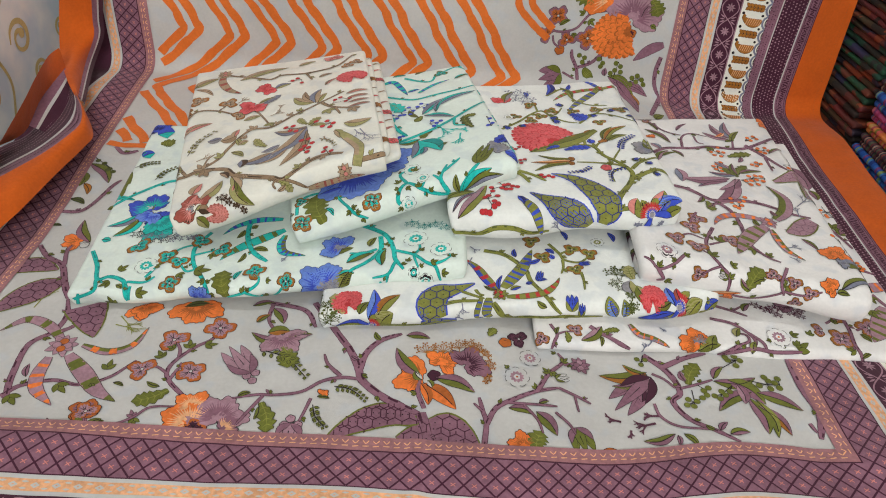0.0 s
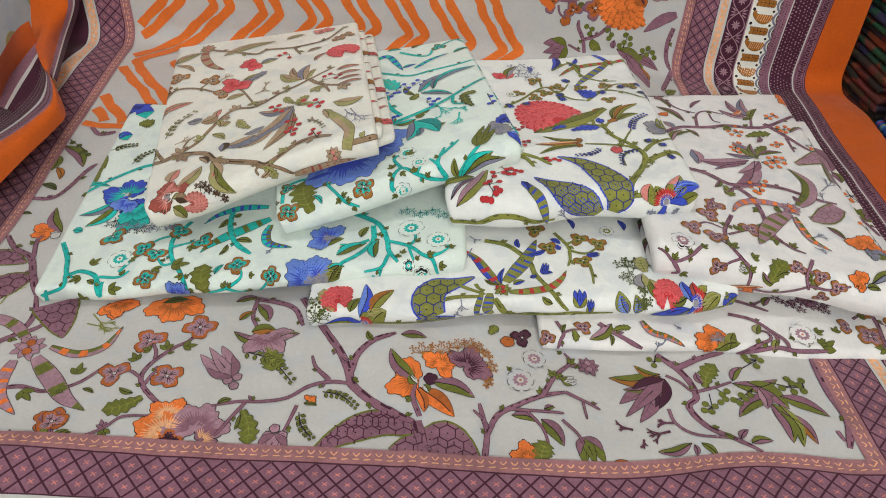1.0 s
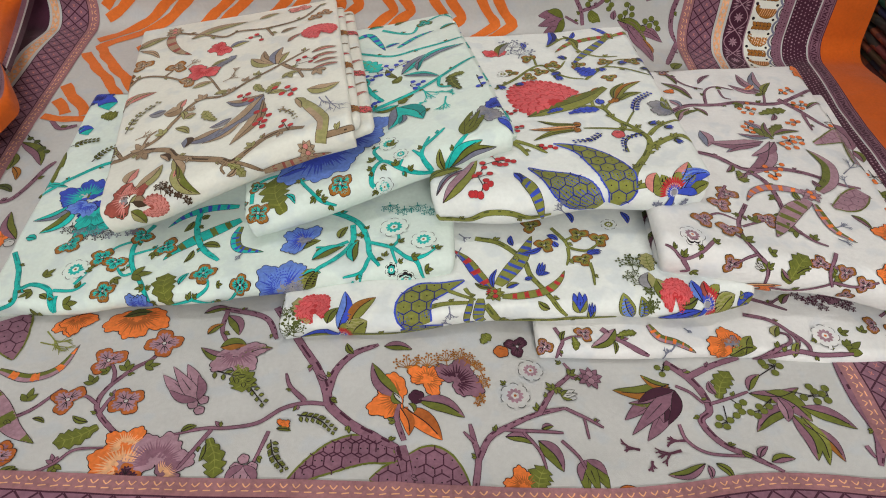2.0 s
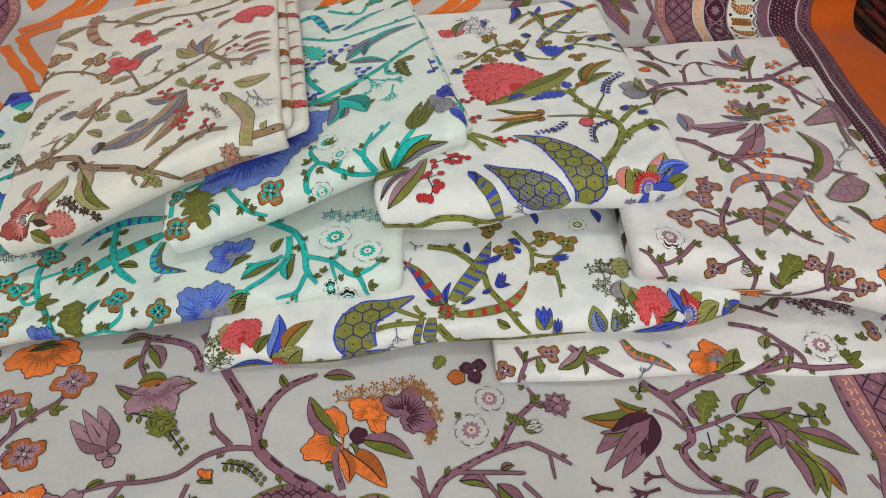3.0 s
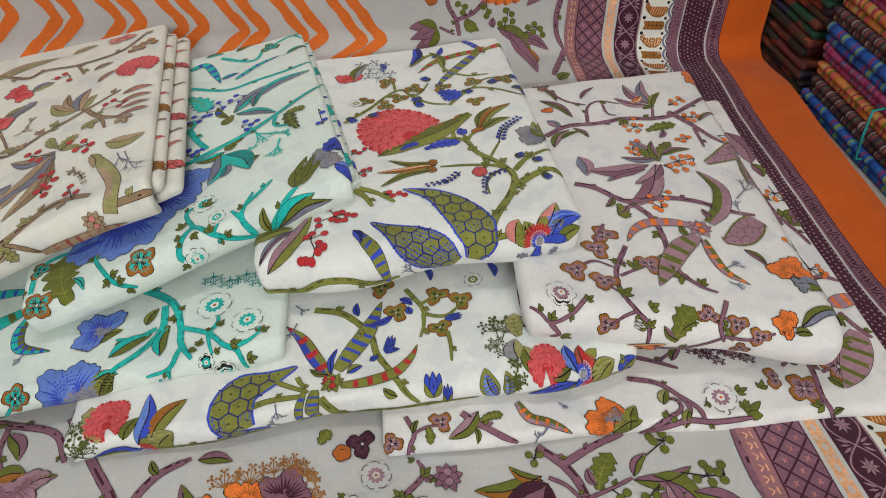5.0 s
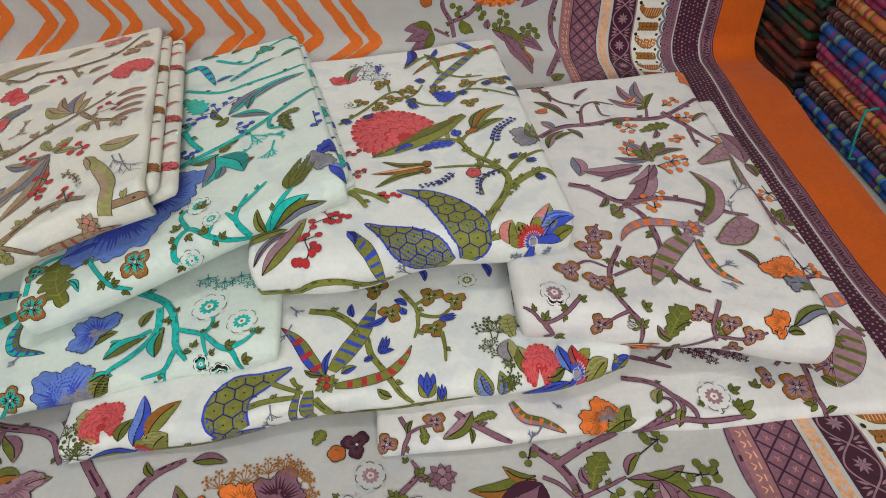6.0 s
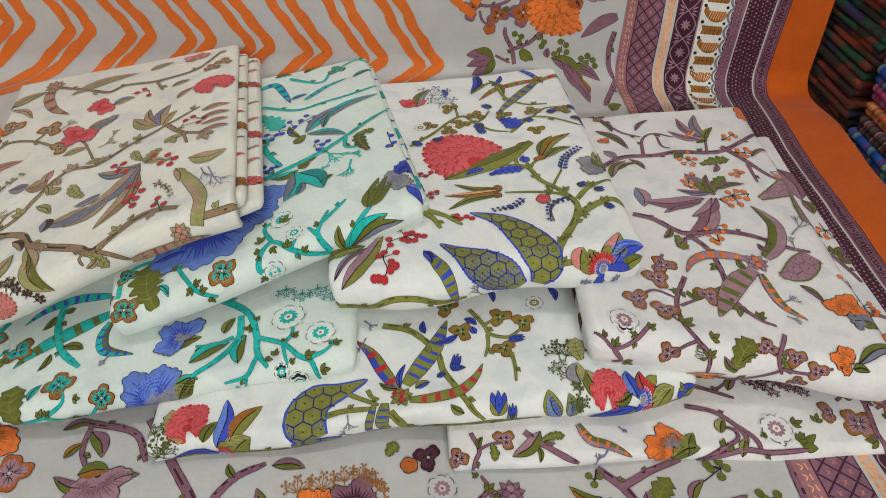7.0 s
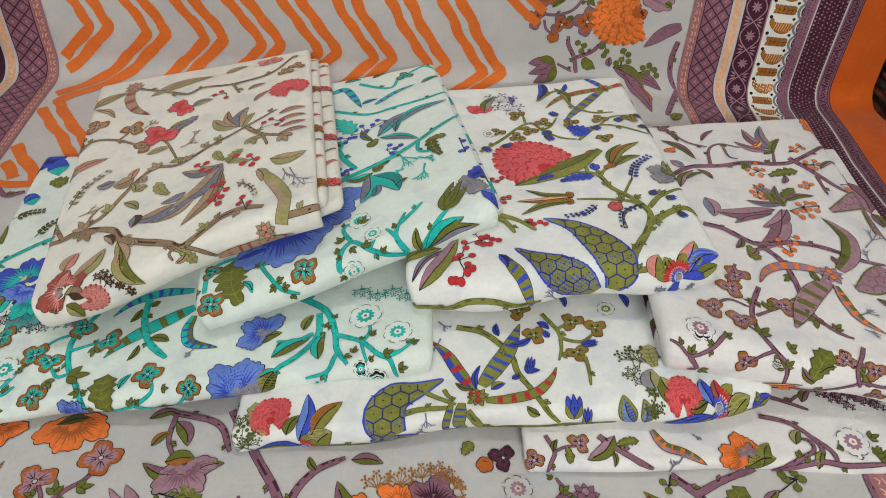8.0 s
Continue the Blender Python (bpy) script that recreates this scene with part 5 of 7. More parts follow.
pC.sprig(126, 142, 51, 12.8, "tan")
pC.sprig(81, 123, 59, 10.5, "tan")
pC.sprig(53, 92, 115, 14.9, "moss")
pC.sprig(143, 160, 58, 11.7, "tan")
pC.sprig(197, 150, -75, 20.5, "moss")
pC.sprig(232, 131, -71, 19.1, "tan")
pC.sprig(96, 141, 115, 16.9, "tan")
pC.sprig(158, 167, 72, 11.4, "moss")
pC.sprig(30, 74, 117, 18.1, "tan")
pC.sprig(89, 28, -112, 9.7, "tan")
pC.sprig(158, 6, 122, 13.7, "moss")
pC.sprig(188, 14, -112, 9.7, "tan")
pC.tooth(114, 86, 98, 115, 10.0, "moss")
pC.fern(185, 65, 204, 34, 5, 5.4, "moss", 0.12)
pC.twig(67, 239, 42, 26.8, "brown")
pC.twig(197, 53, 122, 20.2, "brown")
pC.leaf(55, 50, 67, 31, 7.9, "tan", "umber")
pS.poppy(240, 44, 19.8, 94, "orange", "rust", 250, 7)
pS.leaf(240, 31, 262, 25, 17.0, "olive", "slate")
pS.poppy(243, 31, 9.7, -103, "slate", "grey", 300, 5)
pS.poppy(215, -11, 13.3, 153, "orange", "rust", 230, 6)
pS.leaf(224, -11, 276, 2, 9.6, "slate", "olive")
pS.leaf(218, -15, 232, -15, 5.3, "olive")
pS.clover(190, -24, 8.9, 135, 3, "ochre", "mauve_light")
pS.clover(172, -16, 9.4, 135, 3, "ochre", "mauve_light")
pS.vine([(168, 8), (157, -17), (162, -33)], 3.1, 2.2)
pS.vine([(161, -28), (182, -28), (202, -18)], 2.2, 1.3)
pS.vine([(262, 58), (262, 36), (262, 8)], 2.1, 1.5)
pS.leaf(262, 41, 262, 36, 6.6, "mauve", "olive")
pS.leaf(262, 14, 262, -8, 9.9, "mauve_light", "olive")
pS.sprig(262, 25, 90, 4.5, "olive")
pS.sprig(162, -22, 148, 8.5, "olive")
pS.twig(262, 69, 90, 4.5, "slate")
pS.berries([(252, 85), (267, 91), (262, 85), (262, 80), (262, 80), (262, 63)], 2.8, [(275, 107), (262, 63)], "orange")
pS.leaf(207, 71, 222, 51, 7.6, "mauve", "olive")
pF.vine([(185, 91), (207, 84), (222, 71), (234, 54), (238, 34), (248, 14), (259, -7), (270, -19)], 5.4, 3.9)
pF.vine([(191, -2), (207, -27), (230, -25), (254, -25), (275, -23), (295, -25), (319, -25)], 6.8, 3.8)
pF.vine([(128, -2), (150, 4), (179, 3)], 5.0, 3.6)
pF.vine([(152, 24), (164, 16), (182, 6)], 3.7, 2.8)
pF.vine([(172, 23), (176, 15), (182, 12)], 3.3, 1.9)
pF.scales([(127, -19), (121, 2), (130, 18), (150, 25), (172, 34)], 32.0, "leaf", "royal", "navy", (0.7, 1.0, 1.0, 0.85, 0.5, 0.25, 0.0))
pF.scales([(109, -25), (125, -25), (150, -25)], 11.3, "leaf", "royal", "navy", (0.6, 1.0, 1.0, 0.7, 0.2))
pF.feather([(178, 7), (173, -15), (174, -25), (182, -25)], 6.1, "leaf", "royal", 4)
pF.feather([(187, 7), (184, -18), (190, -25), (190, -25)], 10.5, "leaf", "royal", 5)
pF.feather([(198, 19), (186, 40), (175, 61), (161, 77)], 11.1, "leaf", "red", 4, "royal")
pF.feather([(205, 23), (219, 42), (232, 61), (245, 90)], 16.4, "leaf", "royal", 7)
pF.feather([(208, 7), (227, 6), (251, 10), (266, 23), (273, 36)], 9.6, "leaf", "red", 6)
pF.burst(201, 11, 11.9, "leaf", "red")
pF.burst(198, 15, 6.9, "red", "leaf")
pF.leaf(200, 20, 205, 46, 5.0, "royal")
pF.leaf(213, 18, 226, 23, 7.6, "royal", "leaf")
pF.leaf(198, 20, 182, 29, 4.9, "olive")
pF.clover(257, 75, 10.9, 45, 3, "ochre", "leaf")
pF.clover(295, 88, 11.4, 124, 3, "ochre", "leaf")
pF.clover(315, 79, 11.3, 27, 3, "ochre", "leaf")
pF.clover(294, 51, 10.7, -75, 3, "ochre", "leaf")
pF.clover(246, 106, 11.7, 139, 3, "ochre", "leaf")
pF.clover(418, 85, 11.7, 23, 3, "ochre", "leaf")
pF.vine([(267, 101), (279, 80), (283, 69), (300, 63), (314, 73)], 3.6, 2.1)
pF.vine([(281, 69), (280, 55), (276, 43)], 3.0, 1.5)
pF.vine([(300, 45), (301, 30), (300, 13)], 2.9, 1.5)
pF.vine([(279, 80), (288, 86)], 2.7, 1.6)
pF.bud(247, 32, 252, 49, 7.2, "royal", "royal")
pF.leaf(246, 32, 258, 34, 5.0, "royal")
pF.leaf(254, 72, 233, 66, 6.4, "royal")
pF.leaf(224, 77, 223, 92, 5.9, "royal")
pF.leaf(261, 90, 272, 81, 6.6, "royal")
pF.bud(300, 59, 314, 61, 6.6, "royal", "royal")
pF.leaf(271, 71, 268, 80, 6.5, "royal")
pF.leaf(232, 27, 240, 29, 5.5, "royal")
pF.bud(282, -15, 283, 4, 12.9, "royal", "leaf")
pF.bud(293, -23, 294, -8, 6.6, "royal", "leaf")
pF.leaf(253, -11, 242, -3, 6.3, "olive", "leaf")
pF.leaf(335, -25, 326, 1, 15.7, "leaf", "", 0.1, False)
pF.leaf(335, -25, 326, -3, 11.1, "royal", "sky", 0.1)
pF.leaf(343, -25, 343, -4, 11.0, "leaf", "", -0.1, False)
pF.leaf(343, -25, 343, -7, 7.4, "royal", "sky", -0.1)
pF.spray(342, 29, 94, 23.5, "olive_dark")
pF.spray(345, 26, 68, 26.2, "olive_dark")
pF.spray(342, 16, 120, 14.5, "olive_dark")
pF.spray(348, 4, 96, 17.2, "olive_dark")
pF.spray(352, -20, 94, 14.4, "olive_dark")
pF.spray(357, -13, 180, 9.0, "olive_dark")
pF.spray(347, -3, 41, 9.6, "olive_dark")
pF.tooth(360, 27, 360, 53, 15.2, "moss")
pF.leaf(355, 4, 356, 25, 18.2, "moss", "grey")
pF.leaf(375, -9, 362, 16, 17.5, "moss", "olive")
pF.disc(374, -4, 0.4, "red")
pF.carnation(376, -2, 16.9, 86, 330, "coral", "red", 0.85)
pF.carnation(383, -6, 10.9, 32, 300, "coral", "red", 0.8)
pF.leaf(400, -18, 359, -25, 19.1, "royal", "leaf", 0.12)
pF.leaf(401, -11, 395, 9, 9.9, "royal", "sky", 0.1)
pF.leaf(397, -9, 377, -11, 6.6, "olive")
pF.leaf(416, -25, 434, -10, 19.2, "leaf", "moss", 0.1)
pF.leaf(410, -13, 407, 7, 9.6, "red", "brick")
pF.rosette(406, -14, 16.3, -8, "red", "royal")
pF.vine([(432, -25), (440, -25), (446, -12)], 4.6, 3.5)
pF.leaf(440, -25, 455, -13, 15.9, "leaf", "royal")
pF.leaf(446, -21, 448, -25, 4.8, "royal")
pF.tooth(23, -8, 9, 26, 13.3, "moss")
pF.carnation(24, 10, 19.0, 113, 330, "coral", "red", 0.9)
pF.carnation(29, 15, 13.7, 49, 300, "coral", "red", 0.8)
pF.leaf(50, -17, 54, 29, 13.4, "royal", "sky", -0.1)
pF.leaf(61, -11, 85, 18, 16.2, "leaf", "ochre", 0.1)
pF.leaf(40, -10, 50, 8, 10.2, "olive")
pF.leaf(53, -25, 12, -25, 8.8, "royal", "leaf", -0.1)
pF.leaf(61, -25, 78, -9, 21.1, "leaf", "moss", 0.1)
pF.rosette(53, -25, 12.3, 20, "red", "royal")
pF.disc(53, -25, 2.6, "white")
pF.disc(53, -25, 1.5, "slate")
pF.spray(12, -25, 139, 33.2, "olive_dark")
pF.spray(7, -22, 74, 16.8, "olive_dark")
pF.spray(14, -13, 131, 8.3, "olive_dark")
pF.spray(2, 0, 113, 13.7, "olive_dark")
pF.spray(-16, 22, 18, 11.4, "olive_dark")
pF.twig(156, 0, -85, 22.6, "slate")
pF.twig(158, -25, 142, 16.0, "slate")
pF.twig(170, 79, -115, 23.8, "slate")
pF.twig(168, 99, -47, 17.2, "slate")
pF.vine([(182, 137), (204, 123), (226, 125)], 4.1, 2.9)
pF.daisy(330, 103, 8.8, "leaf")
pF.leaf(347, 124, 351, 103, 6.6, "royal")
pF.leaf(286, 128, 291, 108, 5.9, "royal")
pF.leaf(198, 115, 209, 122, 5.8, "olive")
pF.vine([(61, -25), (85, -25), (109, -25)], 3.4, 2.6)
pG.vine([(14, 18), (20, 2), (16, -7), (14, -15)], 3.2, 2.4)
pG.vine([(20, 2), (30, 7), (40, 8)], 1.8, 1.4)
pG.clover(2, -5, 8.3, 106, 3, "ochre", "mauve_light")
pG.clover(42, 11, 9.6, 41, 3, "ochre", "mauve_light")
pG.tooth(31, 7, 32, -7, 6.5)
pG.leaf(19, 2, 24, 14, 4.6, "olive")
pG.sprig(6, -15, 0, 0.0, "olive")
pG.vine([(60, 18), (73, 6), (88, -4), (103, -11)], 5.2, 3.2)
pG.leaf(74, 18, 47, -4, 12.2, "mauve_light", "olive")
pG.tooth(74, 9, 94, 13, 6.8)
pG.leaf(70, 3, 70, -9, 4.2, "olive")
pG.feather([(107, 23), (115, 8), (130, 2), (148, -8)], 8.3, "mauve_light", "orange", 6, "olive")
pG.twig(117, -15, 72, 14.2, "slate")
pG.twig(123, -7, 45, 16.5, "slate")
pG.twig(142, 20, -45, 10.2, "slate")
pG.poppy(182, -3, 23.5, 127, "orange", "rust", 200, 7)
pG.leaf(181, -11, 207, -3, 12.8, "olive", "leaf")
pG.leaf(196, -9, 205, 11, 12.3, "olive", "leaf")
pG.poppy(184, 2, 9.8, 90, "slate", "grey", 300, 6)
pG.vine([(206, 38), (230, 31), (245, 17), (250, 4), (241, -8)], 3.8, 3.3)
pG.vine([(205, -15), (224, -5), (242, 4), (242, 13), (233, 16)], 3.7, 2.3)
pG.vine([(245, 17), (257, 5), (260, -5)], 4.2, 3.3)
pG.vine([(213, -12), (244, -5), (268, -7), (301, -6)], 3.2, 2.4)
pG.leaf(243, -10, 250, 4, 7.5, "olive", "leaf")
pG.leaf(229, 10, 237, 24, 9.7, "olive", "moss")
pG.daisy(280, 13, 13.8, "mauve_light")
pG.sprig(269, 8, -164, 6.6, "olive")
pG.sprig(295, 0, 45, 11.5, "olive")
pG.sprig(279, -2, 50, 7.0, "olive")
pG.vine([(218, 60), (236, 53), (254, 45)], 4.0, 2.5)
pG.vine([(239, 53), (251, 61)], 2.1, 1.6)
pG.leaf(251, 53, 264, 67, 8.3, "mauve", "olive")
pG.spray(275, 71, -120, 12.5, "plum")
pG.spray(284, 65, -120, 12.5, "plum")
pG.spray(296, 58, -124, 13.0, "plum")
pG.spray(314, 62, -124, 13.0, "plum")
pG.spray(324, 58, -124, 13.0, "plum")
pG.poppy(309, 69, 15.4, -117, "mauve", "wine", 150, 5)
pT.vine([(311, 91), (340, 75), (358, 58), (367, 31), (370, 11), (380, -6)], 6.4, 4.3)
pT.vine([(350, 59), (351, 30), (335, 8), (316, -5)], 5.5, 4.0)
pT.vine([(347, 33), (330, 26), (314, 28)], 3.7, 2.6)
pT.vine([(370, 6), (362, -10), (343, -14)], 3.6, 1.8)
pT.vine([(362, -10), (359, -23)], 2.1, 1.2)
pT.vine([(353, -20), (351, -23)], 2.1, 1.3)
pT.vine([(370, 28), (392, 16), (407, -1), (418, -7), (424, -23)], 3.8, 2.8)
pT.vine([(418, -4), (429, -1), (438, 7)], 2.8, 1.4)
pT.vine([(392, 16), (399, 25), (399, 35)], 3.2, 2.1)
pT.vine([(392, 14), (396, -2), (398, -6)], 2.3, 1.4)
pT.daisy(394, 48, 15.4, "teal")
pT.daisy(425, 21, 13.3, "teal")
pT.daisy(392, -11, 6.7, "teal")
pT.daisy(406, -22, 9.8, "teal")
pT.sprig(400, -6, 39, 5.8, "olive")
pT.sprig(425, -14, 0, 9.0, "olive")
pT.sprig(385, 4, 72, 8.5, "olive")
pT.sprig(437, 6, 18, 8.5, "olive")
pT.sprig(400, 21, 49, 8.3, "olive")
pT.sprig(413, -3, 17, 9.4, "olive")
pT.sprig(364, 50, 56, 6.5, "olive")
pT.sprig(407, -23, 0, 0.0, "olive")
pT.sprig(357, 39, 69, 7.7, "olive")
pT.leaf(312, 9, 344, 27, 14.1, "olive", "teal", 0.1)
pT.leaf(354, 2, 357, 32, 11.6, "olive", "teal")
pT.leaf(337, 39, 345, 57, 8.7, "olive", "leaf")
pT.poppy(300, 40, 23.6, 147, "sky", "royal", 220, 7)
pT.poppy(299, 41, 10.3, -124, "slate", "grey", 300, 6)
pT.leaf(294, 27, 318, 39, 12.0, "olive", "leaf")
pT.poppy(284, -18, 31.7, 147, "sky", "royal", 230, 8)
pT.poppy(293, -20, 15.6, 83, "grey", "slate", 300, 8)
pT.leaf(303, -23, 320, -4, 18.0, "olive", "leaf")
pT.leaf(304, -8, 322, -7, 5.6, "olive", "teal")
pT.feather([(229, 83), (208, 71), (183, 56), (167, 43), (159, 32)], 14.1, "teal", "olive", 5)
pT.feather([(223, 106), (191, 106), (166, 97), (152, 82)], 9.8, "teal", "royal", 7)
pT.feather([(231, 72), (228, 55), (235, 38), (261, 29)], 9.9, "teal", "royal", 7, "olive")
pT.vine([(182, 108), (184, 75), (195, 46), (216, 24)], 5.7, 5.2)
pT.leaf(178, 88, 171, 72, 7.9, "olive")
pT.leaf(187, 89, 194, 95, 7.9, "olive")
pT.leaf(195, 50, 214, 44, 8.4, "olive")
pT.leaf(187, 43, 181, 26, 5.8, "olive")
pT.vine([(137, 88), (127, 67), (124, 51), (130, 27), (146, 1), (153, -17), (149, -23)], 4.6, 3.5)
pT.vine([(126, 65), (109, 58), (97, 45)], 2.6, 1.6)
pT.vine([(126, 44), (142, 49), (154, 51)], 2.7, 1.6)
pT.vine([(132, 18), (123, 17), (112, 32)], 2.5, 1.5)
pT.clover(129, 73, 13.4, -126, 3, "ochre", "teal", 90)
pT.clover(96, 43, 12.3, 144, 3, "ochre", "teal", 90)
pT.clover(111, 36, 12.2, -96, 3, "ochre", "teal", 90)
pT.clover(157, 52, 13.1, -34, 3, "ochre", "teal", 90)
pT.clover(109, -1, 11.6, 60, 4, "ochre", "teal", 90)
pT.clover(205, 7, 12.8, 54, 4, "ochre", "teal", 90)
pT.clover(243, -10, 9.5, 126, 4, "ochre", "teal", 90)
pT.clover(54, 69, 14.4, -45, 3, "ochre", "teal", 90)
pT.vine([(174, -23), (198, -16), (212, -8), (207, 3)], 2.7, 1.5)
pT.vine([(195, -17), (222, -29), (242, -12)], 2.9, 1.7)
pT.tooth(174, -23, 169, 13, 19.8)
pT.leaf(183, -4, 190, 10, 5.8, "teal")
pT.sprig(149, -2, -169, 9.2, "olive")
pT.sprig(151, -5, 34, 6.5, "olive")
pT.sprig(133, 15, 3, 19.8, "olive")
pT.sprig(148, 45, -95, 10.8, "olive")
pT.sprig(220, -8, 0, 6.3, "olive")
pT.sprig(121, 22, 72, 5.7, "olive")
pT.sprig(115, 14, -51, 11.5, "olive")
pT.sprig(197, -16, 39, 5.8, "olive")
pT.sprig(222, -23, 180, 7.2, "olive")
pT.poppy(141, -23, 15.2, 63, "sky", "royal", 170, 8)
pT.daisy(74, 30, 12.7, "teal")
pT.twig(270, 79, -133, 29.3, "slate")
pT.twig(240, 31, -125, 14.2, "slate")
pT.spray(76, 92, -84, 16.3, "slate")
pT.spray(93, 88, -55, 18.7, "slate")
pT.spray(112, 84, -58, 11.7, "slate")
pT.spray(58, 95, -86, 12.6, "slate")
pT.poppy(66, 116, 26.1, -66, "teal", "teal_dark", 170, 7)
pT.poppy(53, 130, 21.2, -119, "sky", "royal", 180, 6)
pT.spray(388, 91, -84, 16.3, "teal_dark")
pT.spray(404, 83, -87, 16.2, "teal_dark")
pT.spray(418, 88, -84, 17.2, "teal_dark")
pT.spray(432, 79, -84, 17.2, "teal_dark")
pD.vine([(-120, 607), (-90, 560), (-70, 530), (-59, 505), (-54, 490), (-32, 471), (-11, 460), (7, 451)], 6.4, 8.4)
pD.vine([(-58, 503), (-53, 527), (-38, 546), (-15, 558)], 6.9, 4.3)
pD.vine([(-56, 492), (-76, 493), (-96, 487), (-115, 473), (-139, 468), (-159, 467), (-183, 460)], 3.4, 2.5)
pD.vine([(-77, 495), (-92, 510), (-98, 525)], 4.2, 2.1)
pD.vine([(-153, 466), (-163, 446), (-172, 427)], 3.3, 2.3)
pD.vine([(-104, 465), (-109, 445), (-113, 431)], 2.8, 1.8)
pD.vine([(9, 453), (15, 430), (17, 409)], 10.2, 8.3)
pD.vine([(12, 458), (5, 478), (7, 493)], 4.4, 3.4)
pD.bud(-173, 497, -201, 530, 26.9, "mauve_light", "mauve")
pD.disc(-175, 491, 4.5, "mauve_light")
pD.disc(-167, 496, 4.5, "mauve_light")
pD.disc(-168, 485, 4.4, "mauve_light")
pD.fern(-170, 531, -115, 494, 9, 9.3, "olive", 0.12)
pD.fern(-82, 481, -50, 466, 8, 7.4, "olive", 0.12)
pD.fern(-101, 457, -86, 430, 8, 7.1, "olive", -0.1)
pD.vine([(-169, 604), (-169, 579), (-158, 559)], 4.1, 2.9)
pD.vine([(-175, 608), (-130, 594), (-113, 565)], 5.4, 4.8)
pD.leaf(-192, 601, -167, 608, 8.4, "olive", "mauve")
pD.leaf(-167, 598, -151, 572, 13.4, "olive", "mauve")
pD.leaf(-182, 573, -169, 587, 8.0, "olive", "ochre")
pD.leaf(-147, 545, -184, 556, 11.5, "mauve", "olive")
pD.leaf(-144, 543, -115, 554, 10.1, "mauve", "olive")
pD.poppy(-148, 552, 27.9, -78, "mauve_light", "mauve", 190, 7)
pD.tooth(-145, 536, -135, 505, 20.5, "olive")
pD.leaf(-166, 557, -141, 559, 15.8, "ochre", "olive")
pD.tooth(-153, 457, -141, 419, 15.5)
pD.leaf(-154, 452, -156, 435, 6.4, "olive")
pD.leaf(-178, 463, -166, 469, 5.5, "olive")
pD.bud(-119, 431, -120, 405, 22.9, "mauve_light", "mauve")
pD.disc(-120, 438, 4.5, "mauve_light")
pD.disc(-112, 431, 4.5, "mauve_light")
pD.disc(-125, 430, 4.4, "mauve_light")
pD.poppy(-93, 471, 6.6, 34, "orange", "rust", 250, 5)
pD.leaf(-98, 467, -85, 465, 4.4, "olive")
pD.vine([(-325, 408), (-309, 413), (-287, 418), (-271, 428), (-259, 441), (-236, 444)], 2.3, 1.8)
pD.clover(-320, 433, 13.7, 126, 3, "rust", "mauve_light")
pD.tooth(-314, 416, -326, 425, 5.7)
pD.leaf(-310, 415, -298, 422, 4.8, "olive")
pD.sprig(-272, 428, 117, 10.1, "mauve")
pD.sprig(-271, 427, -72, 11.4, "olive")
pD.vine([(-313, 416), (-319, 429)], 2.0, 1.5)
pD.vine([(-231, 458), (-250, 476), (-257, 490), (-253, 508), (-238, 529), (-225, 541), (-220, 557)], 4.3, 3.2)
pD.vine([(-251, 511), (-254, 525), (-263, 538)], 3.3, 2.2)
pD.vine([(-251, 480), (-246, 496), (-236, 498)], 3.1, 2.1)
pD.vine([(-257, 488), (-270, 497), (-280, 495)], 2.7, 2.2)
pD.clover(-264, 538, 16.6, 132, 3, "rust", "mauve_light", 105)
pD.clover(-284, 493, 15.9, 157, 3, "rust", "mauve_light", 105)
pD.clover(-233, 492, 15.2, -9, 4, "rust", "mauve_light", 90)
pD.clover(-220, 561, 17.0, 59, 4, "rust", "mauve_light", 90)
pD.sprig(-268, 511, 127, 13.5, "olive")
pD.sprig(-244, 526, 101, 13.8, "olive")
pD.sprig(-229, 532, 15, 14.0, "olive")
pD.sprig(-259, 525, 165, 10.3, "olive")
pD.tooth(-248, 465, -280, 447, 16.2)
pD.leaf(-258, 469, -273, 475, 5.6, "olive")
pD.poppy(-216, 425, 31.1, 145, "orange", "peach", 200, 8)
pD.poppy(-219, 445, 20.9, 117, "orange", "peach", 180, 7)
pD.poppy(-191, 433, 29.3, 97, "mauve_light", "mauve", 200, 9)
pD.poppy(-184, 421, 17.5, 10, "mauve", "peach", 200, 8)
pD.clover(-211, 419, 12.1, 143, 4, "rust", "wine", 90)
pD.poppy(-255, 597, 33.1, -72, "orange", "rust", 170, 7)
pD.poppy(-313, 592, 20.0, -72, "orange", "rust", 160, 6)
pD.leaf(-269, 593, -238, 599, 9.6, "olive_dark")
pD.poppy(8, 498, 29.4, 172, "orange", "rust", 150, 5)
pD.leaf(11, 490, 45, 460, 18.5, "orange", "rust", 0.05)
pD.leaf(8, 489, 16, 463, 12.1, "orange", "rust")
pD.poppy(31, 519, 20.4, 60, "orange", "rust", 280, 7)
pD.leaf(7, 499, -20, 537, 15.5, "olive", "mauve", 0.1)
pD.leaf(23, 498, 65, 481, 15.7, "olive", "mauve", 0.1)
pD.poppy(57, 518, 26.8, 38, "mauve", "wine", 220, 7)
pD.disc(22, 501, 6.9, "wine")
pD.leaf(9, 493, 1, 505, 9.1, "white", "olive")
pD.leaf(15, 494, 20, 485, 7.9, "white", "olive")
pD.spray(14, 525, 97, 20.9, "ochre")
pD.spray(31, 528, 85, 20.8, "ochre")
pD.spray(50, 535, 96, 18.1, "ochre")
pD.spray(61, 538, 78, 17.5, "ochre")
pD.spray(74, 529, 48, 12.1, "ochre")
pD.spray(76, 516, 20, 13.4, "ochre")
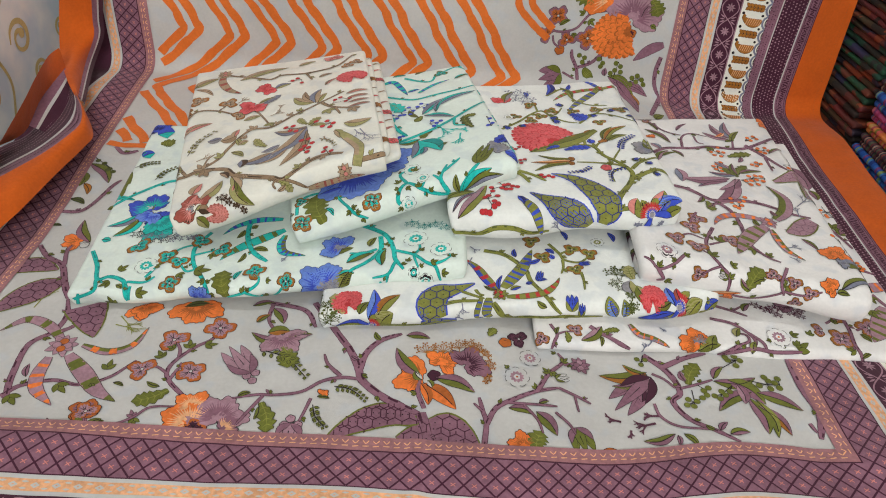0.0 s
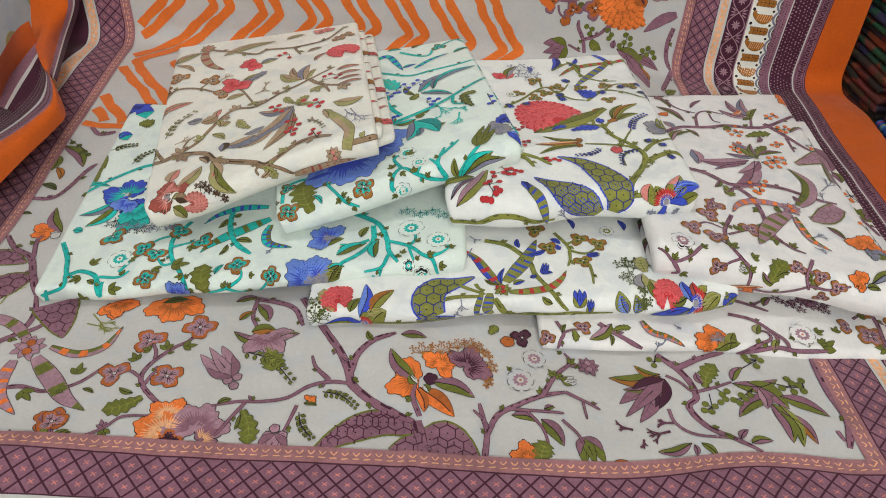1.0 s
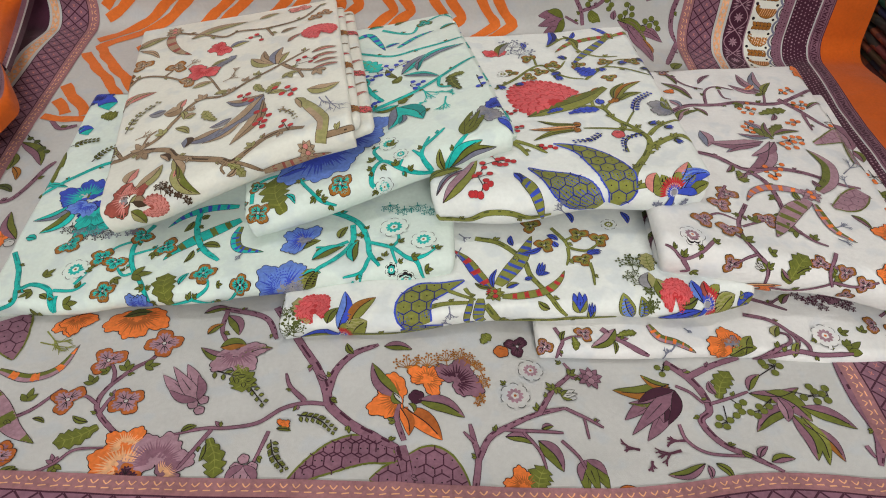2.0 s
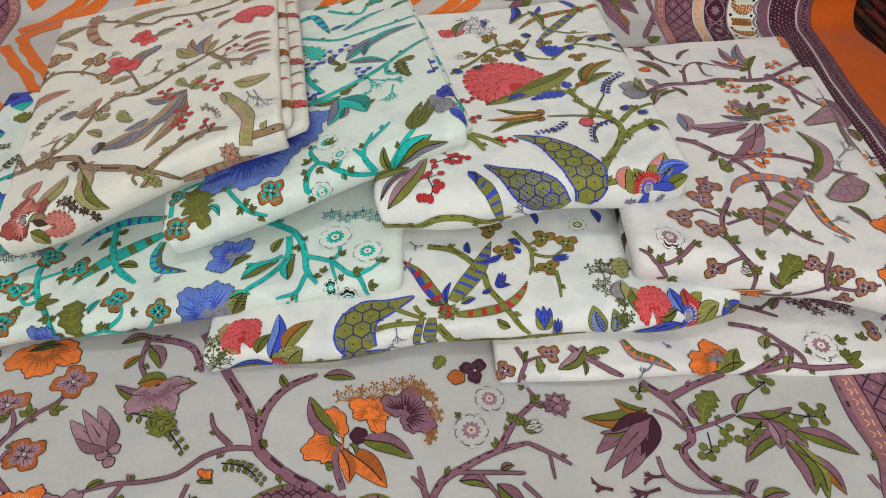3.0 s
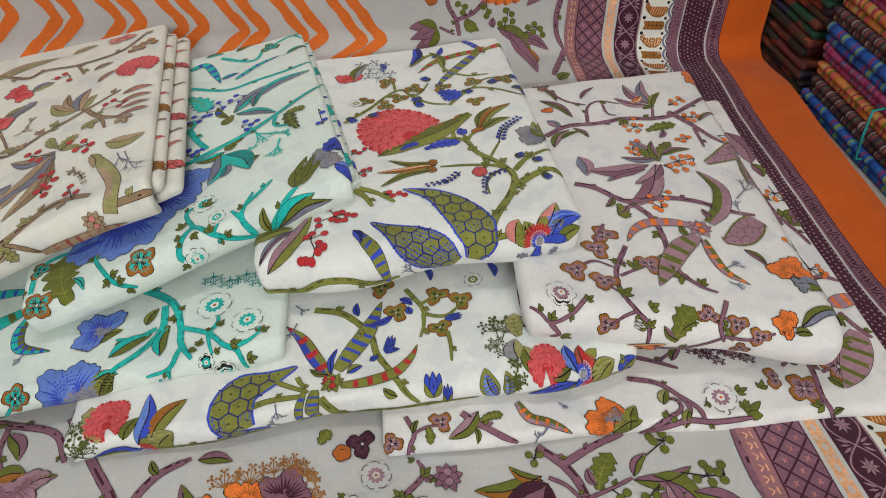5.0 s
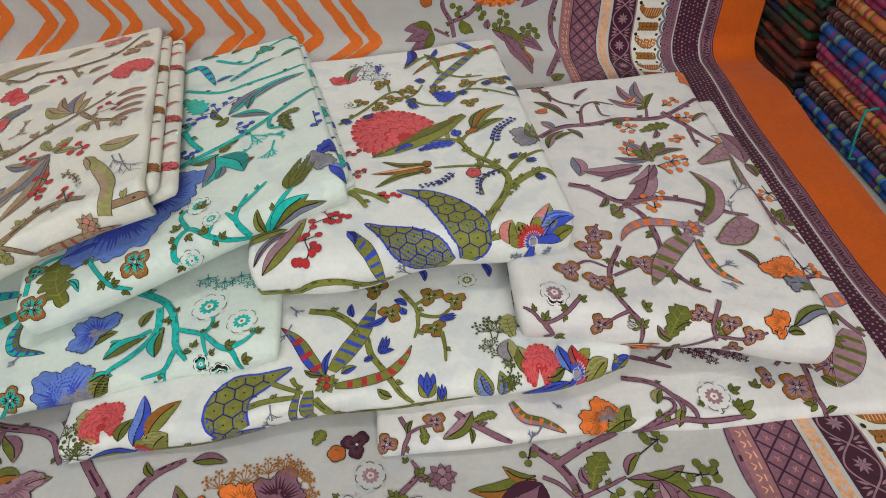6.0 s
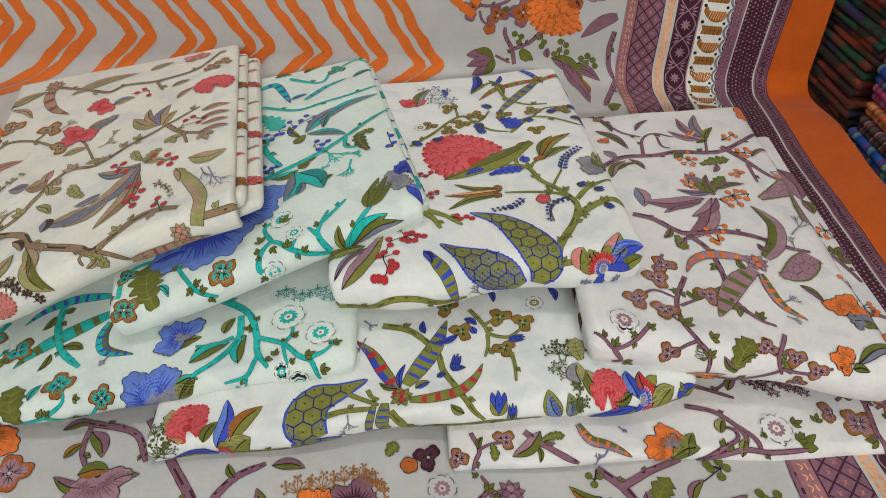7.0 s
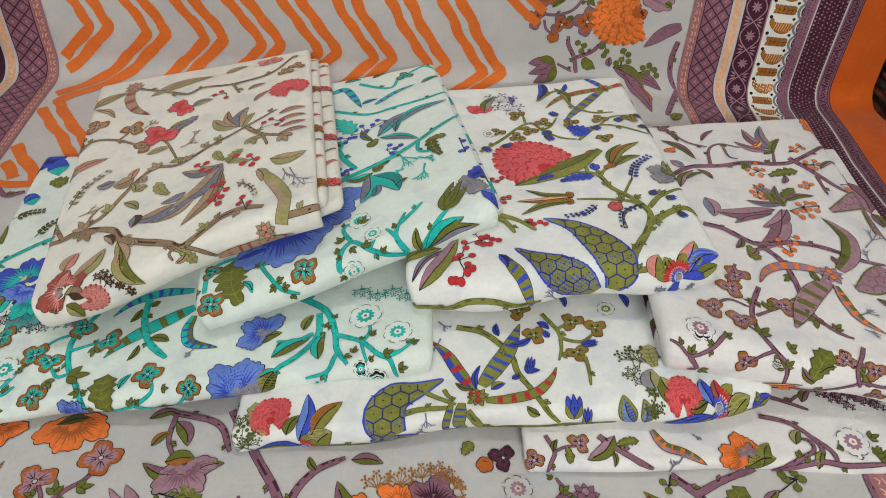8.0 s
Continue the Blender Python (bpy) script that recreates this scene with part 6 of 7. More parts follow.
pD.spray(73, 502, -29, 11.3, "ochre")
pD.spray(66, 535, 54, 15.5, "ochre")
pD.vine([(71, 417), (75, 445), (72, 460), (69, 475)], 5.0, 3.7)
pD.vine([(75, 443), (86, 463), (107, 475), (130, 485), (155, 492)], 4.7, 3.3)
pD.vine([(95, 470), (123, 469), (150, 468)], 2.3, 1.9)
pD.vine([(115, 468), (127, 452), (131, 436)], 2.3, 1.8)
pD.vine([(147, 461), (159, 448), (164, 436)], 2.4, 1.9)
pD.vine([(131, 485), (147, 511), (165, 530), (161, 543)], 4.5, 2.8)
pD.vine([(155, 492), (173, 483), (187, 474)], 3.0, 2.0)
pD.vine([(171, 482), (172, 463)], 1.9, 1.5)
pD.vine([(72, 459), (63, 468)], 2.3, 1.4)
pD.daisy(111, 503, 13.6, "mauve_light")
pD.daisy(128, 532, 12.1, "mauve_light")
pD.burst(184, 527, 14.7, "mauve", "mauve_light")
pD.bud(154, 504, 168, 508, 9.8, "white", "olive")
pD.sprig(147, 511, 128, 10.3, "olive")
pD.sprig(149, 513, -49, 9.6, "olive")
pD.sprig(164, 529, 45, 10.2, "olive")
pD.sprig(158, 542, 135, 6.4, "olive")
pD.sprig(131, 488, 101, 9.2, "olive")
pD.sprig(103, 515, 135, 6.4, "olive")
pD.sprig(169, 528, -36, 7.7, "olive")
pD.leaf(127, 461, 145, 434, 14.5, "olive", "mauve", 0.1)
pD.leaf(99, 464, 125, 458, 8.3, "olive", "mauve")
pD.bud(166, 443, 172, 417, 22.5, "olive", "mauve")
pD.poppy(110, 421, 17.5, 115, "orange", "rust", 200, 6)
pD.tooth(121, 414, 130, 439, 18.0, "olive")
pD.leaf(186, 417, 207, 418, 5.1, "rust")
pD.leaf(131, 471, 142, 474, 5.4, "olive", "mauve")
pD.bud(259, 512, 215, 471, 31.3, "mauve", "wine")
pD.leaf(258, 521, 203, 514, 16.1, "olive", "ochre", 0.1)
pD.leaf(258, 517, 233, 532, 8.6, "olive", "ochre")
pD.leaf(253, 511, 215, 500, 9.8, "mauve", "olive")
pD.leaf(243, 501, 243, 479, 11.8, "mauve", "wine")
pD.vine([(259, 546), (277, 528), (286, 509), (287, 490), (277, 479), (289, 453), (311, 437), (333, 421)], 6.7, 4.7)
pD.vine([(278, 529), (302, 540), (331, 549)], 6.0, 4.4)
pD.vine([(288, 497), (309, 503), (328, 510)], 2.7, 2.1)
pD.vine([(263, 519), (275, 511), (284, 498)], 2.7, 2.2)
pD.tooth(299, 503, 317, 533, 16.3, "olive")
pD.leaf(298, 507, 295, 523, 7.3, "mauve")
pD.leaf(328, 508, 377, 515, 14.0, "olive", "mauve", -0.15)
pD.leaf(329, 511, 345, 530, 9.0, "olive", "mauve")
pD.leaf(344, 510, 377, 478, 21.3, "mauve", "olive", 0.12)
pD.leaf(366, 494, 323, 465, 14.6, "mauve", "olive", -0.1)
pD.leaf(360, 486, 366, 434, 16.3, "mauve", "olive")
pD.leaf(367, 475, 389, 435, 13.4, "ochre", "mauve")
pD.leaf(368, 484, 374, 430, 11.1, "olive", "leaf")
pD.leaf(372, 494, 413, 470, 15.6, "olive", "mauve", 0.08)
pD.leaf(353, 503, 354, 476, 12.4, "mauve_light", "mauve")
pD.berries([(294, 482), (303, 479), (298, 472), (291, 474), (310, 484)], 3.4, [(301, 495), (300, 478)], "olive")
pD.berries([(314, 494), (320, 498), (316, 488)], 3.4, [(309, 502), (317, 494)], "olive")
pD.berries([(354, 540), (363, 546), (368, 540), (361, 532), (352, 544)], 3.7, [(344, 528), (363, 540)], "olive")
pD.berries([(378, 504), (390, 511), (387, 516), (396, 508), (399, 501), (389, 500), (401, 514)], 3.6, [(366, 511), (387, 506), (401, 506)], "olive")
pD.berries([(324, 487), (329, 483), (336, 488), (342, 493), (333, 493)], 3.4, [(347, 502), (332, 489)], "olive")
pD.berries([(251, 540), (260, 539), (254, 532)], 3.0, [(259, 546), (255, 536)], "olive")
pD.vine([(427, 551), (424, 505), (428, 466), (417, 433)], 10.2, 6.7)
pD.vine([(413, 453), (416, 441)], 3.4, 2.4)
pD.vine([(256, 477), (259, 459), (276, 444), (312, 437)], 2.5, 2.0)
pD.twig(257, 460, 180, 21.6, "plum", 2.4)
pD.twig(215, 453, 163, 21.6, "plum", 2.2)
pD.twig(251, 450, -168, 30.4, "plum", 2.4)
pD.twig(223, 442, -107, 12.2, "plum", 2.0)
pD.leaf(268, 435, 233, 428, 9.8, "olive", "mauve")
pD.leaf(270, 433, 269, 420, 5.4, "mauve")
pD.leaf(277, 434, 288, 416, 6.6, "olive")
pD.leaf(311, 437, 303, 445, 5.9, "olive")
pD.leaf(316, 436, 327, 448, 7.1, "mauve")
pD.leaf(325, 431, 347, 435, 9.4, "mauve", "olive")
pD.clover(118, 560, 12.2, 160, 3, "wine", "plum")
pD.disc(102, 553, 7.2, "rust")
pD.tooth(84, 562, 93, 574, 9.7)
pD.leaf(-10, 556, 17, 553, 10.0, "olive", "mauve", 0.1)
pD.leaf(-38, 546, -45, 558, 6.2, "olive")
pD.leaf(-60, 517, -69, 524, 4.8, "mauve")


# border of the spread cloth: bands round an inner field, d metres out from it
XL, XR, YF, TOP = -0.481, 0.425, 0.420, 1.92


def rim(side, t, d):
    if side == "right":
        return (XR + d, t)
    if side == "left":
        return (XL - d, t)
    return (t, YF - d)


def reach(side, d):
    if side == "front":
        return max(XL - d, -0.60), XR + d
    return YF - d, TOP


SIDES = (("right", 0.31), ("front", 0.30), ("left", 0.092))


def band(d0, d1, ink, step=0.005):
    for side, most in SIDES:
        if d0 >= most:
            continue
        k = Print(SPREAD, 0.00135)
        m = max(1, int((d1 - d0) / 0.005))
        lo, hi = reach(side, (d0 + d1) / 2)
        n = int((hi - lo) / step)
        P = []
        for j in range(m + 1):
            d = d0 + (d1 - d0) * j / m
            a, b = reach(side, d)
            P += [rim(side, a + (b - a) * i / n, d) for i in range(n + 1)]
        F = []
        for j in range(m):
            for i in range(n):
                f = (j * (n + 1) + i, j * (n + 1) + i + 1, (j + 1) * (n + 1) + i + 1, (j + 1) * (n + 1) + i)
                F.append(f if side == "left" else f[::-1])
        k.add(np.array(P), F, ink)
        k.make("border_band", dupatta)


def along(d, step, sides=SIDES, jitter=0.0):
    """Stations along a band at distance d, with the side's name."""
    for side, most in sides:
        if d >= most:
            continue
        lo, hi = reach(side, d)
        hi = min(hi, 1.45) if side != "front" else hi
        n = int((hi - lo) / step)
        for i in range(n):
            yield side, lo + (i + 0.5) * (hi - lo) / n


def strokes(name, items):
    """One printed part out of many small strokes: (side, [(t, d), ...], width, ink, profile)."""
    per = {}
    for side, pts, w, ink, prof in sorted(items, key=lambda it: it[3] != items[0][3]):
        k = per.setdefault(side, Print(SPREAD, 0.00145))
        k.blade([rim(side, *p) for p in pts], w, ink, prof, m=1, step=0.005)
    for k in per.values():
        tagged(k.make(name, dupatta), kind="stuff")


band(0.000, 0.016, "rose_band")
band(0.016, 0.0175, "wine")
band(0.0175, 0.056, "mauve")
band(0.056, 0.0572, "wine")
band(0.0572, 0.061, "white")
band(0.061, 0.072, "peach")
band(0.072, 0.076, "white")
band(0.076, 0.110, "wine")
band(0.110, 0.112, "mauve_light")
band(0.112, 0.158, "cream")
band(0.158, 0.174, "mauve")
band(0.174, 0.176, "white")
band(0.176, 0.216, "wine")
band(0.216, 0.2185, "white")
band(0.2185, 0.238, "mauve")
band(0.238, 0.2395, "wine")
band(0.2395, 0.305, "orange_hem")

items = []
for side, t in along(0.008, 0.010):
    s = rnd.uniform(-1, 1) * 0.0008
    items.append((side, [(t - 0.003, 0.005 + s), (t, 0.008), (t + 0.003, 0.0045)], 0.0011, "peach", STEM))
    items.append((side, [(t - 0.003, 0.0115 + s), (t + 0.003, 0.011)], 0.0011, "peach", STEM))
strokes("border_dashes", items)
# lattice of crossing lines with small crosses between
items = []
for side, t in along(0.037, 0.0195):
    for sg in (1, -1):
        e = sg * 0.0385
        mid = rnd.uniform(-0.0006, 0.0006)
        items.append((side, [(t - e / 2, 0.0178), (t + mid, 0.037), (t + e / 2, 0.0558)], 0.0017, "wine", STEM))
strokes("border_lattice", items)
items = []
for side, t in along(0.037, 0.0195):
    for tt, d in ((t, 0.0275), (t, 0.0465), (t + 0.00975, 0.037)):
        items.append((side, [(tt - 0.0022, d - 0.0016), (tt + 0.0022, d + 0.0016)], 0.0008, "blush", STEM))
        items.append((side, [(tt - 0.0022, d + 0.0016), (tt + 0.0022, d - 0.0016)], 0.0008, "blush", STEM))
strokes("border_crosses", items)
items = []
for i, (side, t) in enumerate(along(0.0665, 0.0095)):
    if i % 2:
        items.append((side, [(t - 0.004, 0.0665), (t + 0.004, 0.0665)], 0.0055, "white", (0.1, 1.0, 0.1)))
        items.append((side, [(t - 0.0012, 0.0665), (t + 0.0012, 0.0665)], 0.0014, "peach", (0.2, 1.0, 0.2)))
    else:
        for sg in (1, -1):
            items.append((side, [(t - 0.003, 0.0665 + sg * 0.003), (t + 0.003, 0.0665 + sg * 0.003)], 0.0022, "white", (0.2, 1.0, 0.2)))
strokes("border_beads", items)
# creeping vine with small blossoms on the dark band
items = []
for i, (side, t) in enumerate(along(0.093, 0.005)):
    for sg in (1, -1):
        items.append((side, [(u, 0.093 + sg * 0.0145 * math.sin(math.pi * u / 0.040)) for u in (t - 0.0028, t, t + 0.0028)], 0.0016, "mauve_light", STEM))
for side, t in along(0.093, 0.040):
    t = (math.floor(t / 0.040) + 0.5) * 0.040
    for j in range(8):
        an = j * math.pi / 4
        items.append((side, [(t, 0.093), (t + 0.0085 * math.cos(an), 0.093 + 0.0085 * math.sin(an))], 0.0030, "mauve_light", LEAF))
    for sg in (1, -1):
        for u in (-1, 0, 1):
            items.append((side, [(t + 0.020 + u * 0.002, 0.093 + sg * 0.005), (t + 0.020 + u * 0.007, 0.093 + sg * 0.0145)], 0.0026, "mauve_light", LEAF))
strokes("border_creeper", items)
# teardrops and leaf sprays between dots
for i, (side, t) in enumerate(along(0.135, 0.0225)):
    if side == "left":
        continue
    k = Print(SPREAD, 0.00145)

    def q(tt, d):
        return rim(side, t + tt, d)
    if i % 2:
        pts = [q(0.003, 0.150), q(-0.003, 0.140), q(-0.002, 0.128), q(0.004, 0.119), q(0.009, 0.121)]
        fat = (0.25, 0.8, 1.0, 0.9, 0.6, 0.35, 0.25)
        k.blade(pts, 0.0150, "ink", fat, grow=0.00055, m=3)
        k.blade(pts, 0.0150, "ochre", fat, m=3)
        for j in range(7):
            k.blade([q(-0.007, 0.146 - j * 0.0036), q(0.005, 0.149 - j * 0.0036)], 0.0010, "peach", STEM, m=1)
    else:
        k.blade([q(0, 0.150), q(0, 0.120)], 0.0012, "ink", STEM, m=1)
        for j in range(5):
            for sg in (1, -1):
                a, b = q(0, 0.149 - j * 0.006), q(sg * 0.0062, 0.142 - j * 0.006)
                k.blade([a, b], 0.0058, "ink", LEAF, grow=0.0006)
                k.blade([a, b], 0.0058, "ochre", LEAF)
    k.disc(*q(0.011, 0.117), 0.0026, "ink", segs=10)
    k.disc(*q(0.011, 0.149), 0.0022, "ink", segs=10)
    k.blade([q(-0.011, 0.158), q(-0.006, 0.1535), q(0.0, 0.152), q(0.006, 0.1535), q(0.011, 0.158)], 0.0036, "slate", (0.9, 1.0, 0.9), m=1)
    k.blade([q(-0.006, 0.158), q(0.0, 0.1565), q(0.006, 0.158)], 0.0016, "ink", STEM, m=1)
    k.make("border_teardrop", dupatta)
# dotted bands
for d0, d1, gap, ink, r in ((0.160, 0.173, 0.0045, "wine", 0.0009), (0.179, 0.214, 0.0058, "mauve_light", 0.0012)):
    for side, most in SIDES:
        if d0 >= most or side == "front":
            continue
        k = Print(SPREAD)
        rows = int((d1 - d0) / gap)
        t = 0.42
        while t < 1.42:
            for j in range(rows + 1):
                u, v = rim(side, t + gap * 0.5 * (j % 2) + rnd.uniform(-1, 1) * 0.0009, d0 + j * gap + rnd.uniform(-1, 1) * 0.0007)
                rr = r * rnd.uniform(0.7, 1.35)
                P = np.array([(u + rr * math.cos(a), v + rr * math.sin(a)) for a in (0, 1.05, 2.09, 3.14, 4.19, 5.24)])
                k.V.append(P)
                k.H.append(np.full(6, 0.00150))
                k.F.append(tuple(range(k.n, k.n + 6)))
                k.M.append(0)
                k.n += 6
            t += gap
        k.mats = [ink]
        tagged(k.make("border_dots", dupatta), kind="stuff")
items = []
for i, (side, t) in enumerate(along(0.228, 0.0062)):
    s = rnd.uniform(0.002, 0.006) * (1 if i % 2 else -1)
    items.append((side, [(t - 0.002, 0.228 - s), (t, 0.228 + s * 0.3), (t + 0.002, 0.228 + s)], 0.0021, "wine", STEM))
    items.append((side, [(t + 0.002, 0.228 - s), (t + 0.004, 0.228 + rnd.uniform(-0.003, 0.003))], 0.0018, "wine", STEM))
    items.append((side, [(t - 0.003, 0.221 + rnd.uniform(0, 0.001)), (t + 0.003, 0.2215)], 0.0010, "wine", STEM))
    items.append((side, [(t - 0.003, 0.235), (t + 0.003, 0.2345 + rnd.uniform(0, 0.001))], 0.0010, "wine", STEM))
strokes("border_scrawl", items)
items = [(side, [(t - 0.0011, 0.292), (t + 0.0011, 0.2923)], 0.0007, "rust", STEM) for side, t in along(0.292, 0.0045)]
strokes("hem_stitching", items)

# zigzag stripes in the far field
for kk in range(-4, 8):
    for dx, w in ((0.0, 0.0150), (-0.0265, 0.0140)):
        xk = -0.394 + 0.079 * kk
        sv = 1.183 - 0.105 * (xk - 0.13)
        left = 1.102
        knots = [(1.62, xk - 0.6 * (1.62 - sv)), (sv, xk), (left, xk - 1.15 * (sv - left)), (0.932, xk - 1.15 * (sv - left) + 0.75 * (left - 0.932))]
        ks, kx = [q[0] for q in knots][::-1], [q[1] for q in knots][::-1]
        ss = np.arange(1.60, 0.93, -0.006)
        xs = np.interp(ss, ks, kx) + dx + 0.0016 * np.sin(ss * 75 + kk) + 0.0012 * np.sin(ss * 160 + 2 * kk)
        runs, cur = [], []
        for q in zip(xs, ss):
            if XL + 0.006 < q[0] < 0.205:
                cur.append(q)
            else:
                runs.append(cur)
                cur = []
        runs.append(cur)
        for cur in runs:
            if len(cur) > 3:
                k = Print(SPREAD)
                k.blade(cur, w, "chevron", STEM, m=2, teeth=0.22, nteeth=len(cur) / 5.3, step=0.006)
                k.make("printed_zigzag", dupatta)
k = Print(SPREAD)
k.blade([(-0.478, 0.927), (-0.45, 0.922), (-0.40, 0.926), (-0.30, 0.925)], 0.012, "chevron", STEM, teeth=0.15, nteeth=7)
k.make("printed_zigzag", dupatta)
for run in ([(0.165, 1.36), (0.150, 1.315), (0.178, 1.28), (0.208, 1.255)], [(0.185, 1.36), (0.172, 1.32), (0.190, 1.295), (0.215, 1.272)]):
    k = Print(SPREAD)
    k.blade(run, 0.012, "chevron", STEM, teeth=0.15, nteeth=6)
    k.make("printed_zigzag", dupatta)

# prints that run round the inner folds at the open side
for sheet, pr, cols in ((CREAM, pC, ("ochre", "coral", "blush")), (MINT, pM, ("teal", "royal", "olive")), (SNOW, pW, ("leaf", "royal", "coral")), (SHELL, pS, ("mauve", "olive", "plum"))):
    for i, inner in enumerate(sheet.inner):
        pi = Printer(inner, pr.t, **pr.c)
        w, d = inner.w * 1000, inner.d * 1000
        for j in range(9):
            y = d * (j + 0.5 + 0.3 * math.sin(i + j)) / 9
            c = cols[(i + j) % 3]
            if j % 3 == 0:
                pi.poppy(w - 4, y, 14, 20 + 40 * i, c, pr.c["vine_dark"], 220, 5)
            elif j % 3 == 1:
                pi.leaf(w - 22, y - 6, w + 6, y + 6, 9, c)
            else:
                pi.vine([(w - 30, y - 10), (w - 10, y), (w + 5, y + 3)], 4, 3)
            if sheet is SHELL:
                pi.vine([(-12, y - 16), (-5, y), (12, y + 14)], 6, 5, "plum")
                pi.leaf(-10, y, 4, y + 10, 8, "olive_dark")

# ---- the turned-up border beside the wall ----


class Ruled(Sheet):
    """A strip of cloth between two edges; a runs across (0 to 1), b along (0 to 1)."""

    def __init__(self, one, two, bulge=0.0):
        self.one, self.two, self.bulge = np.array(one, float), np.array(two, float), bulge

    def at(self, a, b):
        a, b = np.broadcast_arrays(np.asarray(a, float), np.asarray(b, float))

        def run(r):
            t = np.clip(b, 0, 1) * (len(r) - 1)
            i = np.clip(t.astype(int), 0, len(r) - 2)
            f = (t - i)[..., None]
            p0, p1, p2, p3 = r[np.maximum(i - 1, 0)], r[i], r[i + 1], r[np.minimum(i + 2, len(r) - 1)]
            return 0.5 * (2 * p1 + (p2 - p0) * f + (2 * p0 - 5 * p1 + 4 * p2 - p3) * f * f + (3 * p1 - p0 - 3 * p2 + p3) * f ** 3)
        P = run(self.one) * (1 - a[..., None]) + run(self.two) * a[..., None]
        return P + np.array((0.3, -0.4, 0.85)) * (self.bulge * np.sin(math.pi * np.clip(a, 0, 1)))[..., None]


def strip(one, two, inks, bulge=0.0, name="turned_border"):
    """inks: (from, to, ink) across the strip."""
    s = Ruled(one, two, bulge)
    for a0, a1, ink in inks:
        P, F = s.grid(np.linspace(a0, a1, max(2, int(12 * (a1 - a0)) + 2)), np.linspace(0, 1, 70))
        mesh_ob(name, P, F, [ink], parent=dupatta)
    return s


def dots_on(s, a0, a1, na, nb, ink, r, name="border_dots"):
    V, F = [], []
    for j in range(nb):
        for i in range(na):
            b = (j + 0.5 + 0.3 * (i % 2)) / nb
            a = a0 + (a1 - a0) * (i + 0.5) / na
            c = s.lifted(np.array((a, b)), 0.0008)
            u = s.at(a + 0.02, b) - s.at(a - 0.02, b)
            v = s.at(a, b + 0.004) - s.at(a, b - 0.004)
            u, v = u / max(np.linalg.norm(u), 1e-6), v / max(np.linalg.norm(v), 1e-6)
            up = np.array((0.1, -0.35, 0.6)) * 0.0016
            F.append(tuple(range(len(V), len(V) + 6)))
            V += [c + up + (u * math.cos(t) + v * math.sin(t) * 1.5) * r * rnd.uniform(0.7, 1.3) for t in (0, 1.05, 2.09, 3.14, 4.19, 5.24)]
    mesh_ob(name, V, F, [ink], parent=dupatta)


A_OUT = [(-0.583, 1.13, 0.212), (-0.604, 1.13, 0.139), (-0.595, 1.08, 0.088), (-0.544, 0.985, 0.090), (-0.518, 0.947, 0.080)]
A_IN = [(-0.536, 1.13, 0.214), (-0.552, 1.13, 0.133), (-0.553, 1.12, 0.104), (-0.560, 1.08, 0.071), (-0.515, 0.948, 0.080)]
P_IN = [(-0.524, 1.15, 0.209), (-0.544, 1.15, 0.126), (-0.546, 1.14, 0.096), (-0.557, 1.10, 0.058), (-0.501, 0.935, 0.075)]
B_IN = [(-0.518, 0.951, 0.080), (-0.489, 0.909, 0.075), (-0.469, 0.875, 0.060), (-0.472, 0.845, 0.055), (-0.484, 0.784, 0.050), (-0.495, 0.711, 0.045), (-0.506, 0.673, 0.040), (-0.518, 0.598, 0.040)]
B_OUT = [(-0.521, 0.955, 0.080), (-0.491, 0.904, 0.085), (-0.480, 0.870, 0.080), (-0.487, 0.843, 0.075), (-0.503, 0.804, 0.070), (-0.520, 0.762, 0.070), (-0.538, 0.741, 0.065), (-0.560, 0.693, 0.065)]
C_OUT = [(-0.557, 1.007, 0.070), (-0.562, 0.988, 0.060), (-0.570, 0.954, 0.050), (-0.573, 0.914, 0.045), (-0.581, 0.892, 0.040), (-0.594, 0.869, 0.040), (-0.602, 0.842, 0.042), (-0.612, 0.790, 0.046)]
E_IN = [(-0.563, 1.025, 0.090), (-0.569, 0.984, 0.080), (-0.573, 0.946, 0.070), (-0.565, 0.887, 0.060), (-0.566, 0.855, 0.060), (-0.578, 0.832, 0.060), (-0.587, 0.805, 0.060), (-0.603, 0.768, 0.060)]
E_OUT = [(-0.566, 1.029, 0.120), (-0.568, 0.996, 0.120), (-0.552, 0.918, 0.120), (-0.548, 0.871, 0.110), (-0.544, 0.814, 0.100), (-0.536, 0.774, 0.100), (-0.542, 0.738, 0.090), (-0.559, 0.701, 0.080)]
strip(A_OUT, A_IN, [(0, 1, "orange_hem")], 0.006)
s = strip(A_IN, P_IN, [(0, 0.45, "mauve"), (0.45, 0.6, "white"), (0.6, 1, "wine")], 0.002)
dots_on(s, 0.05, 0.4, 2, 40, "wine", 0.0014)
strip(B_IN, B_OUT, [(0, 1, "orange_hem")], 0.008)
s = strip(B_OUT, C_OUT, [(0, 0.24, "mauve"), (0.24, 0.30, "white"), (0.30, 1, "wine")], 0.0)
dots_on(s, 0.03, 0.22, 2, 55, "wine", 0.0016)
dots_on(s, 0.34, 0.96, 7, 60, "mauve_light", 0.0010)
s = strip([(p[0] * 0.5 + q[0] * 0.5, p[1] * 0.5 + q[1] * 0.5, p[2] * 0.5 + q[2] * 0.5 - 0.006) for p, q in zip(B_OUT, C_OUT)][:4], [(x - 0.002, y + 0.003, z + 0.001) for x, y, z in E_IN[:4]], [(0, 0.55, "wine"), (0.55, 0.66, "white"), (0.66, 1, "mauve")])
strip(E_IN, E_OUT, [(0, 1, "orange_hem")], 0.004)

